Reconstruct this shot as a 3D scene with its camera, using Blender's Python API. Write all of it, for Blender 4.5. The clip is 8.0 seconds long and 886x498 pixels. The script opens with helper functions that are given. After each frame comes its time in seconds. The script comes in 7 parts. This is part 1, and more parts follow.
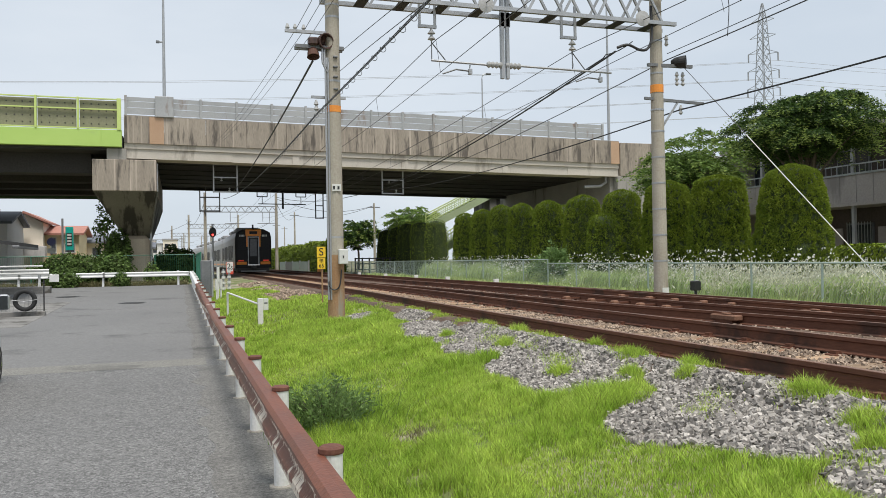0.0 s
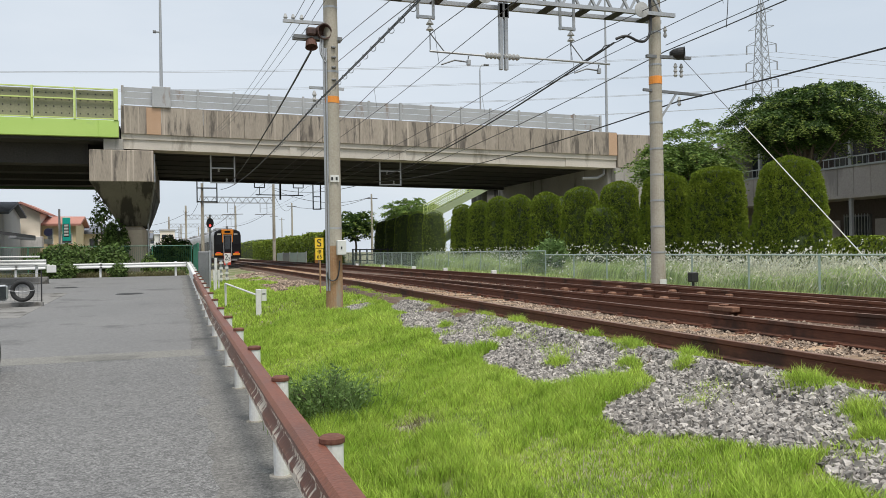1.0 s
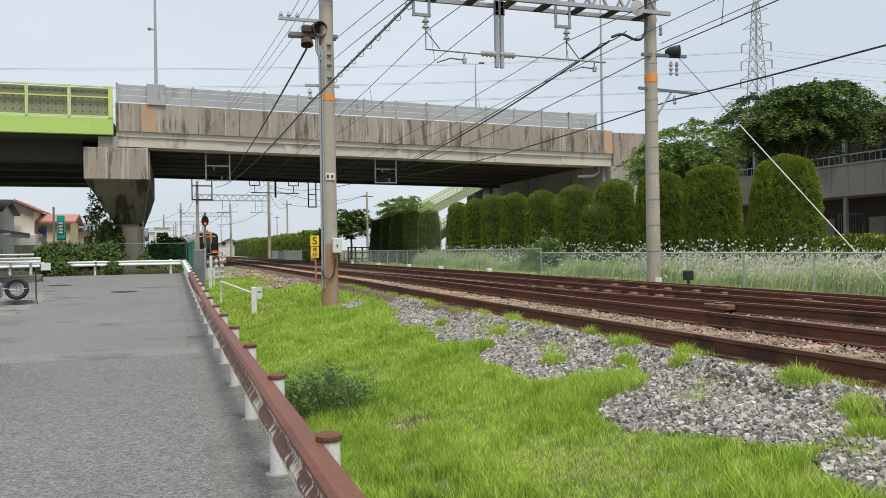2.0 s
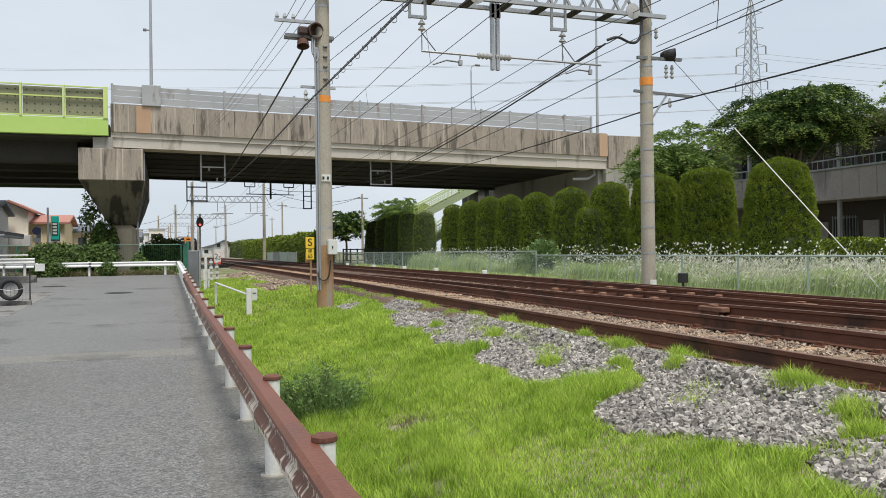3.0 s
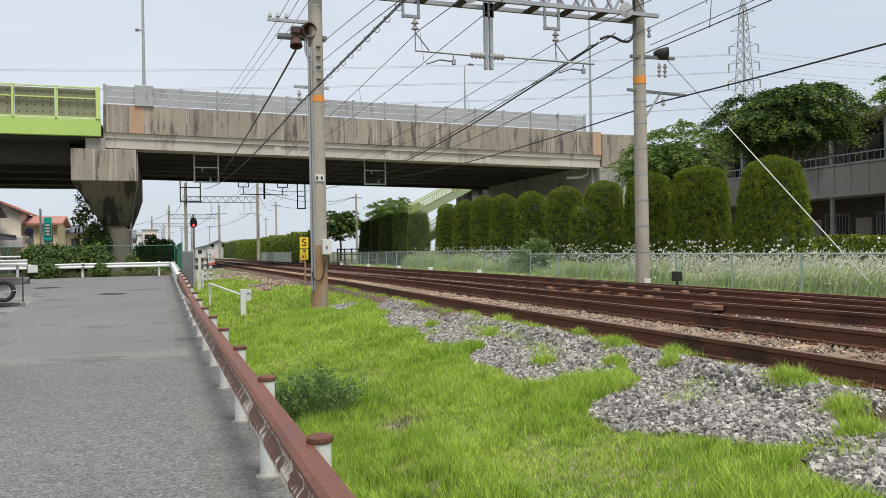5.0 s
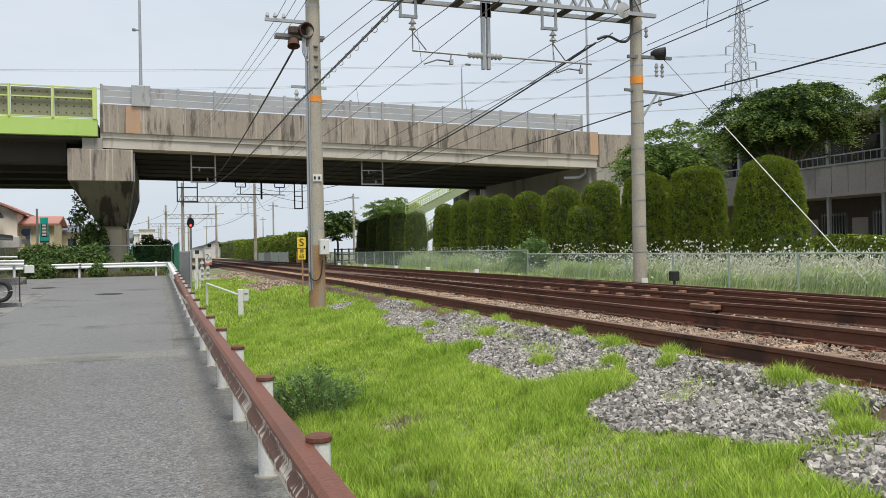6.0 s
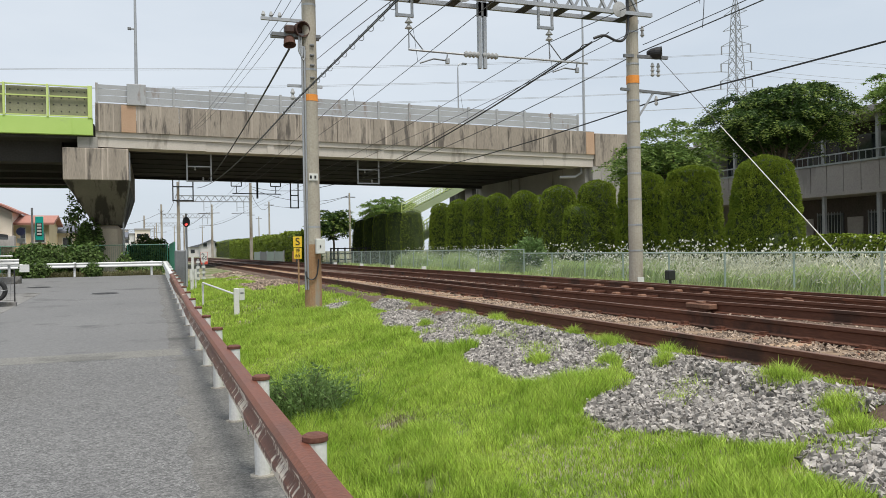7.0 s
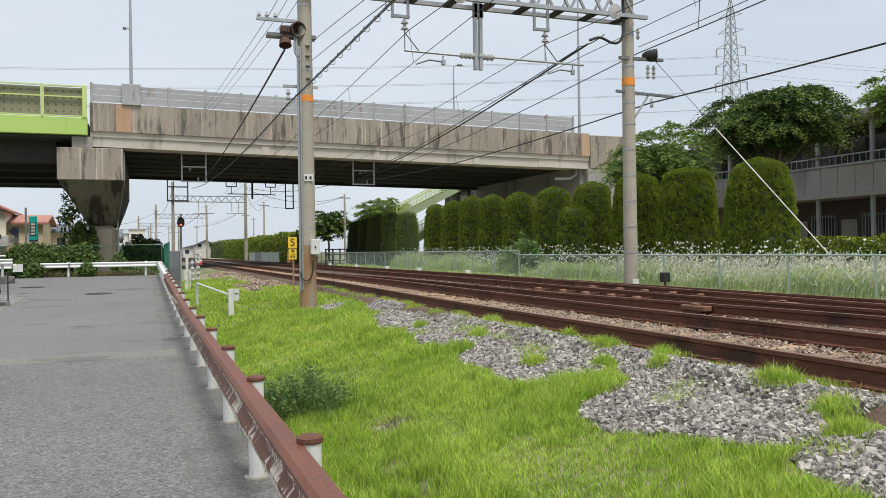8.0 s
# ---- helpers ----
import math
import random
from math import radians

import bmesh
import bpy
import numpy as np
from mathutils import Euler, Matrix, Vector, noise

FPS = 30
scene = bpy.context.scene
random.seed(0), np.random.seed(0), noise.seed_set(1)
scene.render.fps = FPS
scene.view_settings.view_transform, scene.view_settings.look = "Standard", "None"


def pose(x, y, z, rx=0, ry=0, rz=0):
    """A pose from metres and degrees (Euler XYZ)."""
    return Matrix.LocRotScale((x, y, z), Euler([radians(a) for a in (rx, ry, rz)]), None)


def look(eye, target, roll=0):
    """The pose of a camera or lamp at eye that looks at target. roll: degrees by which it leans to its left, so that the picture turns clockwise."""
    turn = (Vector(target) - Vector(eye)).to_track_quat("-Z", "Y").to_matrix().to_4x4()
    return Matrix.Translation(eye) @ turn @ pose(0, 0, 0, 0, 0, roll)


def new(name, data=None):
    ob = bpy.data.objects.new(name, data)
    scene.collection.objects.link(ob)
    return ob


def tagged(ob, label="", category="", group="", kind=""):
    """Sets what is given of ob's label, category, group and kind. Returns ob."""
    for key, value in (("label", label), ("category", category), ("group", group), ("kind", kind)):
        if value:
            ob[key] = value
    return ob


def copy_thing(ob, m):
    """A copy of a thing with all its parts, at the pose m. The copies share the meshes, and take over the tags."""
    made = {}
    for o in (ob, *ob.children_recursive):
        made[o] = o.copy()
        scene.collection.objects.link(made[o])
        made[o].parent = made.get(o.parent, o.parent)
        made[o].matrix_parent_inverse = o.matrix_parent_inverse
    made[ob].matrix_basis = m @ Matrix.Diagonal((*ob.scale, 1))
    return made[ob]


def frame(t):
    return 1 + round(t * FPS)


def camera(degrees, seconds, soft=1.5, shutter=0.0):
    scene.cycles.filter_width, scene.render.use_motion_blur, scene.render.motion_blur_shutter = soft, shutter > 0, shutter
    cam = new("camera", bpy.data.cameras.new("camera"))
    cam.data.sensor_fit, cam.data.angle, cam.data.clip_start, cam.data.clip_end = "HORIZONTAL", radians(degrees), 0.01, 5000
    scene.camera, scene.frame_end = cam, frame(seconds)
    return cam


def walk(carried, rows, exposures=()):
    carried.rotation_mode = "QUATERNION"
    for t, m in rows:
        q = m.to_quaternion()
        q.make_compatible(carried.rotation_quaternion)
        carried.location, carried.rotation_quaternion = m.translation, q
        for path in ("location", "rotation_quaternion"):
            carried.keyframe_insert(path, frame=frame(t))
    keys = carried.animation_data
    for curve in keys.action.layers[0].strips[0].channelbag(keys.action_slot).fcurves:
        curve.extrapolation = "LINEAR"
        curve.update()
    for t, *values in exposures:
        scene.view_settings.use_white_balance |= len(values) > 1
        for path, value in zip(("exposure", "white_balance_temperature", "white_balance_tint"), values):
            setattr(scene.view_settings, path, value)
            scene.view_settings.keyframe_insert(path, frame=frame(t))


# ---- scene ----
cam = camera(58.3, 8.0, soft=0.8)
PATH = [
    (0, (0.033, 0.008, 1.62), (0.666, 1.905, 1.646), -1.0),
    (0.5, (0.026, 0.012, 1.622), (0.66, 1.909, 1.635), -1.0),
    (1, (0.015, 0.005, 1.618), (0.654, 1.9, 1.622), -0.9),
    (1.5, (0.011, 0.008, 1.618), (0.655, 1.901, 1.616), -0.9),
    (3, (0.0, 0.0, 1.613), (0.662, 1.888, 1.617), -0.7),
    (3.5, (-0.002, -0.003, 1.613), (0.663, 1.883, 1.619), -0.7),
    (4, (0.0, 0.0, 1.615), (0.669, 1.885, 1.621), -0.8),
    (4.5, (0.002, 0.006, 1.616), (0.674, 1.889, 1.619), -0.9),
    (6, (-0.01, 0.001, 1.614), (0.672, 1.881, 1.616), -1.0),
    (6.5, (-0.012, 0.006, 1.613), (0.674, 1.884, 1.614), -1.0),
    (7, (-0.011, 0.008, 1.613), (0.68, 1.884, 1.613), -1.0),
    (7.5, (-0.006, 0.014, 1.609), (0.691, 1.888, 1.61), -0.9),
    (8, (-0.011, 0.018, 1.612), (0.692, 1.89, 1.615), -0.8),
]
walk(cam, [(t, look(eye, target, roll)) for t, eye, target, roll in PATH])
# ---- daylight: thin high overcast ----
world = bpy.data.worlds.new("sky")
scene.world = world
world.use_nodes = True
wn, wl = world.node_tree.nodes, world.node_tree.links
wn.clear()
w_out = wn.new("ShaderNodeOutputWorld")
w_bg = wn.new("ShaderNodeBackground")
w_sky = wn.new("ShaderNodeTexSky")
w_sky.sky_type, w_sky.sun_disc = "NISHITA", False
w_sky.sun_elevation, w_sky.sun_rotation = radians(67), radians(172)
w_sky.dust_density, w_sky.ozone_density = 2.0, 1.0
w_noise = wn.new("ShaderNodeTexNoise")
w_noise.inputs["Scale"].default_value, w_noise.inputs["Detail"].default_value = 2.2, 5
w_map = wn.new("ShaderNodeMapping")
w_map.inputs["Scale"].default_value = (1, 1, 3.5)
w_co = wn.new("ShaderNodeTexCoord")
w_ramp = wn.new("ShaderNodeValToRGB")
w_ramp.color_ramp.elements[0].position, w_ramp.color_ramp.elements[0].color = 0.3, (6.8, 7.6, 8.5, 1)
w_ramp.color_ramp.elements[1].position, w_ramp.color_ramp.elements[1].color = 0.72, (8.35, 8.95, 9.6, 1)
w_mix = wn.new("ShaderNodeMix")
w_mix.data_type = "RGBA"
w_mix.inputs[0].default_value = 0.86
w_bg.inputs["Strength"].default_value = 0.1
wl.new(w_co.outputs["Generated"], w_map.inputs["Vector"])
wl.new(w_map.outputs["Vector"], w_noise.inputs["Vector"])
wl.new(w_noise.outputs["Fac"], w_ramp.inputs["Fac"])
wl.new(w_sky.outputs["Color"], w_mix.inputs[6])
wl.new(w_ramp.outputs["Color"], w_mix.inputs[7])
wl.new(w_mix.outputs[2], w_bg.inputs["Color"])
wl.new(w_bg.outputs["Background"], w_out.inputs["Surface"])
sun_data = bpy.data.lights.new("sun", "SUN")
sun_data.energy, sun_data.angle, sun_data.color = 3.4, radians(20), (1.0, 0.96, 0.9)
sun = new("sun", sun_data)
sun.rotation_euler = (radians(23), 0, radians(8))
scene.view_settings.exposure = 0.0


# ---- materials ----
def surf(name, a, b, scale=3.0, fine=40.0, rough=0.8, bump=0.2, metal=0.0, stain=None, stain_scale=1.2, stain_at=0.55,
         stretch=(1, 1, 1), per="", per_amount=0.25, height=0.02, stain_stretch=(1, 1, 1), clear=0.0, rough_var=0.12):
    """A surface of two colours blended by coarse and fine noise, with relief, and an optional third colour in stains."""
    m = bpy.data.materials.new(name)
    m.use_nodes = True
    n, l = m.node_tree.nodes, m.node_tree.links
    bsdf = n["Principled BSDF"]
    co = n.new("ShaderNodeTexCoord")
    mp = n.new("ShaderNodeMapping")
    mp.inputs["Scale"].default_value = stretch
    l.new(co.outputs["Object"], mp.inputs["Vector"])
    big = n.new("ShaderNodeTexNoise")
    big.inputs["Scale"].default_value, big.inputs["Detail"].default_value = scale, 6
    l.new(mp.outputs["Vector"], big.inputs["Vector"])
    small = n.new("ShaderNodeTexNoise")
    small.inputs["Scale"].default_value, small.inputs["Detail"].default_value = fine, 3
    l.new(mp.outputs["Vector"], small.inputs["Vector"])
    both = n.new("ShaderNodeMath")
    both.operation = "MULTIPLY_ADD"
    both.inputs[1].default_value = 0.5
    l.new(small.outputs["Fac"], both.inputs[0])
    half = n.new("ShaderNodeMath")
    half.operation = "MULTIPLY"
    half.inputs[1].default_value = 0.5
    l.new(big.outputs["Fac"], half.inputs[0])
    l.new(half.outputs[0], both.inputs[2])
    rg = n.new("ShaderNodeMapRange")
    rg.inputs["From Min"].default_value, rg.inputs["From Max"].default_value = 0.36, 0.64
    l.new(both.outputs[0], rg.inputs["Value"])
    mix = n.new("ShaderNodeMix")
    mix.data_type = "RGBA"
    mix.inputs[6].default_value, mix.inputs[7].default_value = (*a, 1), (*b, 1)
    l.new(rg.outputs[0], mix.inputs[0])
    colour = mix.outputs[2]
    if stain:
        mp2 = n.new("ShaderNodeMapping")
        mp2.inputs["Scale"].default_value = stain_stretch
        l.new(co.outputs["Object"], mp2.inputs["Vector"])
        st = n.new("ShaderNodeTexNoise")
        st.inputs["Scale"].default_value, st.inputs["Detail"].default_value, st.inputs["Roughness"].default_value = stain_scale, 8, 0.65
        l.new(mp2.outputs["Vector"], st.inputs["Vector"])
        sr = n.new("ShaderNodeMapRange")
        sr.inputs["From Min"].default_value, sr.inputs["From Max"].default_value = stain_at, stain_at + 0.09
        l.new(st.outputs["Fac"], sr.inputs["Value"])
        mix2 = n.new("ShaderNodeMix")
        mix2.data_type = "RGBA"
        mix2.inputs[7].default_value = (*stain, 1)
        l.new(sr.outputs[0], mix2.inputs[0])
        l.new(colour, mix2.inputs[6])
        colour = mix2.outputs[2]
    if per:
        if per == "island":
            rnd = n.new("ShaderNodeNewGeometry").outputs["Random Per Island"]
        else:
            rnd = n.new("ShaderNodeObjectInfo").outputs["Random"]
        vr = n.new("ShaderNodeMapRange")
        vr.inputs["To Min"].default_value, vr.inputs["To Max"].default_value = 1 - per_amount, 1 + per_amount
        l.new(rnd, vr.inputs["Value"])
        hs = n.new("ShaderNodeHueSaturation")
        l.new(vr.outputs[0], hs.inputs["Value"])
        l.new(colour, hs.inputs["Color"])
        colour = hs.outputs["Color"]
    l.new(colour, bsdf.inputs["Base Color"])
    rr = n.new("ShaderNodeMapRange")
    rr.inputs["To Min"].default_value, rr.inputs["To Max"].default_value = max(0.03, rough - rough_var), min(1, rough + rough_var)
    l.new(big.outputs["Fac"], rr.inputs["Value"])
    l.new(rr.outputs[0], bsdf.inputs["Roughness"])
    bsdf.inputs["Metallic"].default_value = metal
    bsdf.inputs["Coat Weight"].default_value = clear
    if bump:
        bp = n.new("ShaderNodeBump")
        bp.inputs["Strength"].default_value, bp.inputs["Distance"].default_value = bump, height
        l.new(both.outputs[0], bp.inputs["Height"])
        l.new(bp.outputs["Normal"], bsdf.inputs["Normal"])
    return m


def leafy(name, a, b, amount=0.45, light=0.35, rough=0.55):
    """Leaves or grass: colour varies from blade to blade, light passes through."""
    m = surf(name, a, b, scale=1.1, fine=9, rough=rough, bump=0, per="island", per_amount=amount)
    n, l = m.node_tree.nodes, m.node_tree.links
    bsdf = n["Principled BSDF"]
    tr = n.new("ShaderNodeBsdfTranslucent")
    mixer = n.new("ShaderNodeMixShader")
    mixer.inputs[0].default_value = light
    l.new(bsdf.inputs["Base Color"].links[0].from_socket, tr.inputs["Color"])
    l.new(bsdf.outputs[0], mixer.inputs[1])
    l.new(tr.outputs[0], mixer.inputs[2])
    l.new(mixer.outputs[0], n["Material Output"].inputs["Surface"])
    bsdf.inputs["Specular IOR Level"].default_value = 0.25
    return m


def glow(name, colour, power):
    m = bpy.data.materials.new(name)
    m.use_nodes = True
    b = m.node_tree.nodes["Principled BSDF"]
    b.inputs["Base Color"].default_value = (*colour, 1)
    b.inputs["Emission Color"].default_value = (*colour, 1)
    b.inputs["Emission Strength"].default_value = power
    return m


def tarmac(name, dark, light, speck, contrast, big):
    """Worn asphalt: mottled grey with pale and dark chips of stone."""
    m = surf(name, dark, light, big, 24, 0.88, 0.4, height=0.004, stain=tuple(c * 0.72 for c in dark), stain_scale=0.5, stain_at=0.57)
    n, l = m.node_tree.nodes, m.node_tree.links
    bsdf = n["Principled BSDF"]
    co = n.new("ShaderNodeTexCoord")
    colour = bsdf.inputs["Base Color"].links[0].from_socket
    for scale, gain in ((speck, contrast), (speck * 0.42, contrast * 0.8)):
        v = n.new("ShaderNodeTexVoronoi")
        v.inputs["Scale"].default_value = scale
        l.new(co.outputs["Object"], v.inputs["Vector"])
        bw = n.new("ShaderNodeSeparateColor")
        l.new(v.outputs["Color"], bw.inputs[0])
        r = n.new("ShaderNodeMapRange")
        r.inputs["To Min"].default_value, r.inputs["To Max"].default_value = 1 - gain, 1 + gain
        l.new(bw.outputs[0], r.inputs["Value"])
        hs = n.new("ShaderNodeHueSaturation")
        l.new(r.outputs[0], hs.inputs["Value"])
        l.new(colour, hs.inputs["Color"])
        colour = hs.outputs["Color"]
    l.new(colour, bsdf.inputs["Base Color"])
    return m


M = {}
M["asphalt"] = tarmac("asphalt", (0.136, 0.134, 0.132), (0.17, 0.168, 0.163), 105, 0.46, 0.5)
M["asphalt_far"] = tarmac("asphalt_far", (0.145, 0.143, 0.141), (0.18, 0.178, 0.174), 60, 0.12, 0.35)
M["asphalt_band"] = tarmac("asphalt_band", (0.17, 0.165, 0.15), (0.205, 0.198, 0.178), 110, 0.26, 0.8)
M["asphalt_edge"] = tarmac("asphalt_edge", (0.11, 0.105, 0.099), (0.185, 0.18, 0.168), 110, 0.32, 1.8)
M["footing"] = surf("footing", (0.24, 0.225, 0.195), (0.36, 0.335, 0.29), 4, 60, 0.92, 0.5, stain=(0.14, 0.12, 0.1), stain_scale=5, stain_at=0.52)
M["kerb_concrete"] = surf("kerb_concrete", (0.15, 0.145, 0.135), (0.26, 0.25, 0.235), 1.3, 60, 0.9, 0.5, stain=(0.09, 0.085, 0.075), stain_scale=1.6, stain_at=0.52)
M["soil"] = surf("soil", (0.25, 0.215, 0.155), (0.4, 0.35, 0.26), 0.9, 30, 0.95, 0.6, stain=(0.13, 0.16, 0.05), stain_scale=0.9, stain_at=0.46)
M["ballast_bed"] = surf("ballast_bed", (0.075, 0.046, 0.032), (0.17, 0.115, 0.08), 1.5, 35, 0.95, 0.8, stain=(0.06, 0.034, 0.024), stain_scale=0.6, stain_at=0.52)
M["rail_rust"] = surf("rail_rust", (0.088, 0.031, 0.016), (0.155, 0.06, 0.032), 2.0, 60, 0.78, 0.3, stain=(0.055, 0.024, 0.014), stain_scale=1.0, stretch=(1, 0.15, 1))
M["rail_head"] = surf("rail_head", (0.16, 0.085, 0.055), (0.25, 0.15, 0.105), 1.0, 30, 0.5, 0.05, metal=0.25, stretch=(1, 0.05, 1))
M["sleeper"] = surf("sleeper", (0.23, 0.145, 0.085), (0.4, 0.285, 0.185), 3.0, 30, 0.92, 0.5, stretch=(0.25, 2.5, 1), per="object", per_amount=0.3, stain=(0.33, 0.16, 0.1), stain_scale=1.5, stain_at=0.54)
M["white_paint"] = surf("white_paint", (0.62, 0.61, 0.58), (0.76, 0.75, 0.73), 2.5, 50, 0.55, 0.1, stain=(0.3, 0.2, 0.13), stain_scale=3.0, stain_at=0.69, stain_stretch=(1, 1, 0.3))
M["rust_cap"] = surf("rust_cap", (0.1, 0.035, 0.022), (0.17, 0.07, 0.045), 6, 60, 0.8, 0.3)
M["beam_rust"] = surf("beam_rust", (0.11, 0.036, 0.02), (0.2, 0.068, 0.037), 1.6, 45, 0.45, 0.3)



def flaked(name, base, paint, levels):
    """Old paint hanging on in short vertical flakes along the folds of a rusty beam, at the given heights."""
    m = base
    n, l = m.node_tree.nodes, m.node_tree.links
    bsdf = n["Principled BSDF"]
    co = n.new("ShaderNodeTexCoord")
    mp = n.new("ShaderNodeMapping")
    mp.inputs["Scale"].default_value = (5, 17, 5)
    l.new(co.outputs["Object"], mp.inputs["Vector"])
    fine_ = n.new("ShaderNodeTexNoise")
    fine_.inputs["Scale"].default_value, fine_.inputs["Detail"].default_value = 1.0, 5
    l.new(mp.outputs["Vector"], fine_.inputs["Vector"])
    wide_ = n.new("ShaderNodeTexNoise")
    wide_.inputs["Scale"].default_value, wide_.inputs["Detail"].default_value = 2.6, 4
    l.new(co.outputs["Object"], wide_.inputs["Vector"])
    sep = n.new("ShaderNodeSeparateXYZ")
    l.new(co.outputs["Object"], sep.inputs[0])
    total = None
    for z, half_, gain in levels:
        d = n.new("ShaderNodeMath")
        d.operation = "SUBTRACT"
        d.inputs[1].default_value = z
        l.new(sep.outputs[2], d.inputs[0])
        a = n.new("ShaderNodeMath")
        a.operation = "ABSOLUTE"
        l.new(d.outputs[0], a.inputs[0])
        r = n.new("ShaderNodeMapRange")
        r.inputs["From Min"].default_value, r.inputs["From Max"].default_value = 0.0, half_
        r.inputs["To Min"].default_value, r.inputs["To Max"].default_value = gain, 0.0
        l.new(a.outputs[0], r.inputs["Value"])
        if total is None:
            total = r.outputs[0]
        else:
            s_ = n.new("ShaderNodeMath")
            l.new(total, s_.inputs[0])
            l.new(r.outputs[0], s_.inputs[1])
            total = s_.outputs[0]
    for part_, k in ((fine_, 0.55), (wide_, 0.55)):
        s_ = n.new("ShaderNodeMath")
        s_.operation = "MULTIPLY_ADD"
        s_.inputs[1].default_value = k
        l.new(part_.outputs["Fac"], s_.inputs[0])
        l.new(total, s_.inputs[2])
        total = s_.outputs[0]
    edge_ = n.new("ShaderNodeMapRange")
    edge_.inputs["From Min"].default_value, edge_.inputs["From Max"].default_value = 0.665, 0.7
    l.new(total, edge_.inputs["Value"])
    mix = n.new("ShaderNodeMix")
    mix.data_type = "RGBA"
    mix.inputs[7].default_value = (*paint, 1)
    l.new(bsdf.inputs["Base Color"].links[0].from_socket, mix.inputs[6])
    l.new(edge_.outputs[0], mix.inputs[0])
    l.new(mix.outputs[2], bsdf.inputs["Base Color"])
    return m


flaked("beam_rust", M["beam_rust"], (0.66, 0.57, 0.47), ((0.625, 0.03, 0.26), (0.47, 0.035, 0.34), (0.575, 0.05, 0.1), (0.52, 0.03, 0.08), (0.7, 0.05, -0.5)))
M["concrete"] = surf("concrete", (0.25, 0.235, 0.21), (0.37, 0.35, 0.32), 0.5, 18, 0.9, 0.25, stain=(0.14, 0.13, 0.115), stain_scale=0.7, stain_at=0.55, stain_stretch=(1.6, 1, 0.18))
M["column_tan"] = surf("column_tan", (0.5, 0.42, 0.33), (0.62, 0.54, 0.43), 0.5, 18, 0.9, 0.15, stain=(0.26, 0.22, 0.18), stain_scale=0.6, stain_at=0.6, stain_stretch=(1, 1, 0.3))
M["concrete_light"] = surf("concrete_light", (0.48, 0.435, 0.375), (0.58, 0.535, 0.47), 0.5, 18, 0.9, 0.15, stain=(0.34, 0.3, 0.25), stain_scale=0.6, stain_at=0.6, stain_stretch=(1, 1, 0.3))
# Near-black: the shade under both bridge decks is put into this colour.
M["deck_shade"] = surf("deck_shade", (0.026, 0.024, 0.022), (0.05, 0.046, 0.043), 0.4, 10, 0.9, 0.2)
M["pole_concrete"] = surf("pole_concrete", (0.33, 0.295, 0.235), (0.44, 0.405, 0.335), 1.4, 30, 0.85, 0.15, stain=(0.25, 0.205, 0.15), stain_scale=1.4, stain_at=0.54, stain_stretch=(1, 1, 0.25))
M["pole_brown"] = surf("pole_brown", (0.3, 0.16, 0.075), (0.38, 0.25, 0.14), 1.6, 30, 0.85, 0.15, stain=(0.3, 0.26, 0.2), stain_scale=2.0, stain_at=0.55, stain_stretch=(1, 1, 0.25))
M["galv"] = surf("galv", (0.33, 0.34, 0.35), (0.45, 0.46, 0.47), 2.0, 40, 0.5, 0.05, metal=0.6)
M["galv_dark"] = surf("galv_dark", (0.14, 0.145, 0.15), (0.22, 0.225, 0.23), 2.0, 40, 0.6, 0.05, metal=0.4)
M["dark_metal"] = surf("dark_metal", (0.018, 0.018, 0.02), (0.035, 0.034, 0.034), 2.0, 40, 0.6, 0.05)
M["cable"] = surf("cable", (0.014, 0.014, 0.015), (0.03, 0.03, 0.032), 2.0, 40, 0.6, 0)
M["wire"] = surf("wire", (0.07, 0.072, 0.075), (0.12, 0.12, 0.125), 2.0, 40, 0.5, 0, metal=0.5)
M["lime"] = surf("lime", (0.38, 0.56, 0.12), (0.46, 0.63, 0.17), 0.5, 20, 0.55, 0.05, stain=(0.36, 0.5, 0.16), stain_scale=0.8, stain_at=0.6)
M["lime_rail"] = surf("lime_rail", (0.5, 0.62, 0.18), (0.58, 0.68, 0.24), 0.5, 20, 0.5, 0.05)
M["panel_khaki"] = surf("panel_khaki", (0.2, 0.2, 0.12), (0.27, 0.265, 0.17), 0.6, 12, 0.7, 0.1)
M["barrier_grey"] = surf("barrier_grey", (0.32, 0.33, 0.335), (0.41, 0.415, 0.42), 0.6, 20, 0.6, 0.05, stain=(0.24, 0.19, 0.16), stain_scale=1.1, stain_at=0.6, stain_stretch=(1, 1, 0.3))
M["fence_green"] = surf("fence_green", (0.34, 0.42, 0.38), (0.42, 0.5, 0.46), 2, 40, 0.55, 0, metal=0.2)
M["grass"] = leafy("grass", (0.28, 0.43, 0.05), (0.54, 0.66, 0.135), 0.55, 0.5)
M["weed"] = leafy("weed", (0.13, 0.22, 0.065), (0.22, 0.31, 0.11), 0.4, 0.35)
M["hedge_leaf"] = leafy("hedge_leaf", (0.105, 0.165, 0.014), (0.25, 0.31, 0.036), 0.26, 0.15, 0.75)
# Very dark greens: the shade deep between leaves is put into this colour.
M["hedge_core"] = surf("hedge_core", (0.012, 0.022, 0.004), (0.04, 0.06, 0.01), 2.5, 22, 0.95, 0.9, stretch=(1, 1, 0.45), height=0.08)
M["tree_leaf"] = leafy("tree_leaf", (0.022, 0.052, 0.01), (0.065, 0.115, 0.022), 0.5, 0.22)
M["ivy_leaf"] = leafy("ivy_leaf", (0.05, 0.095, 0.02), (0.12, 0.18, 0.045), 0.45, 0.25)
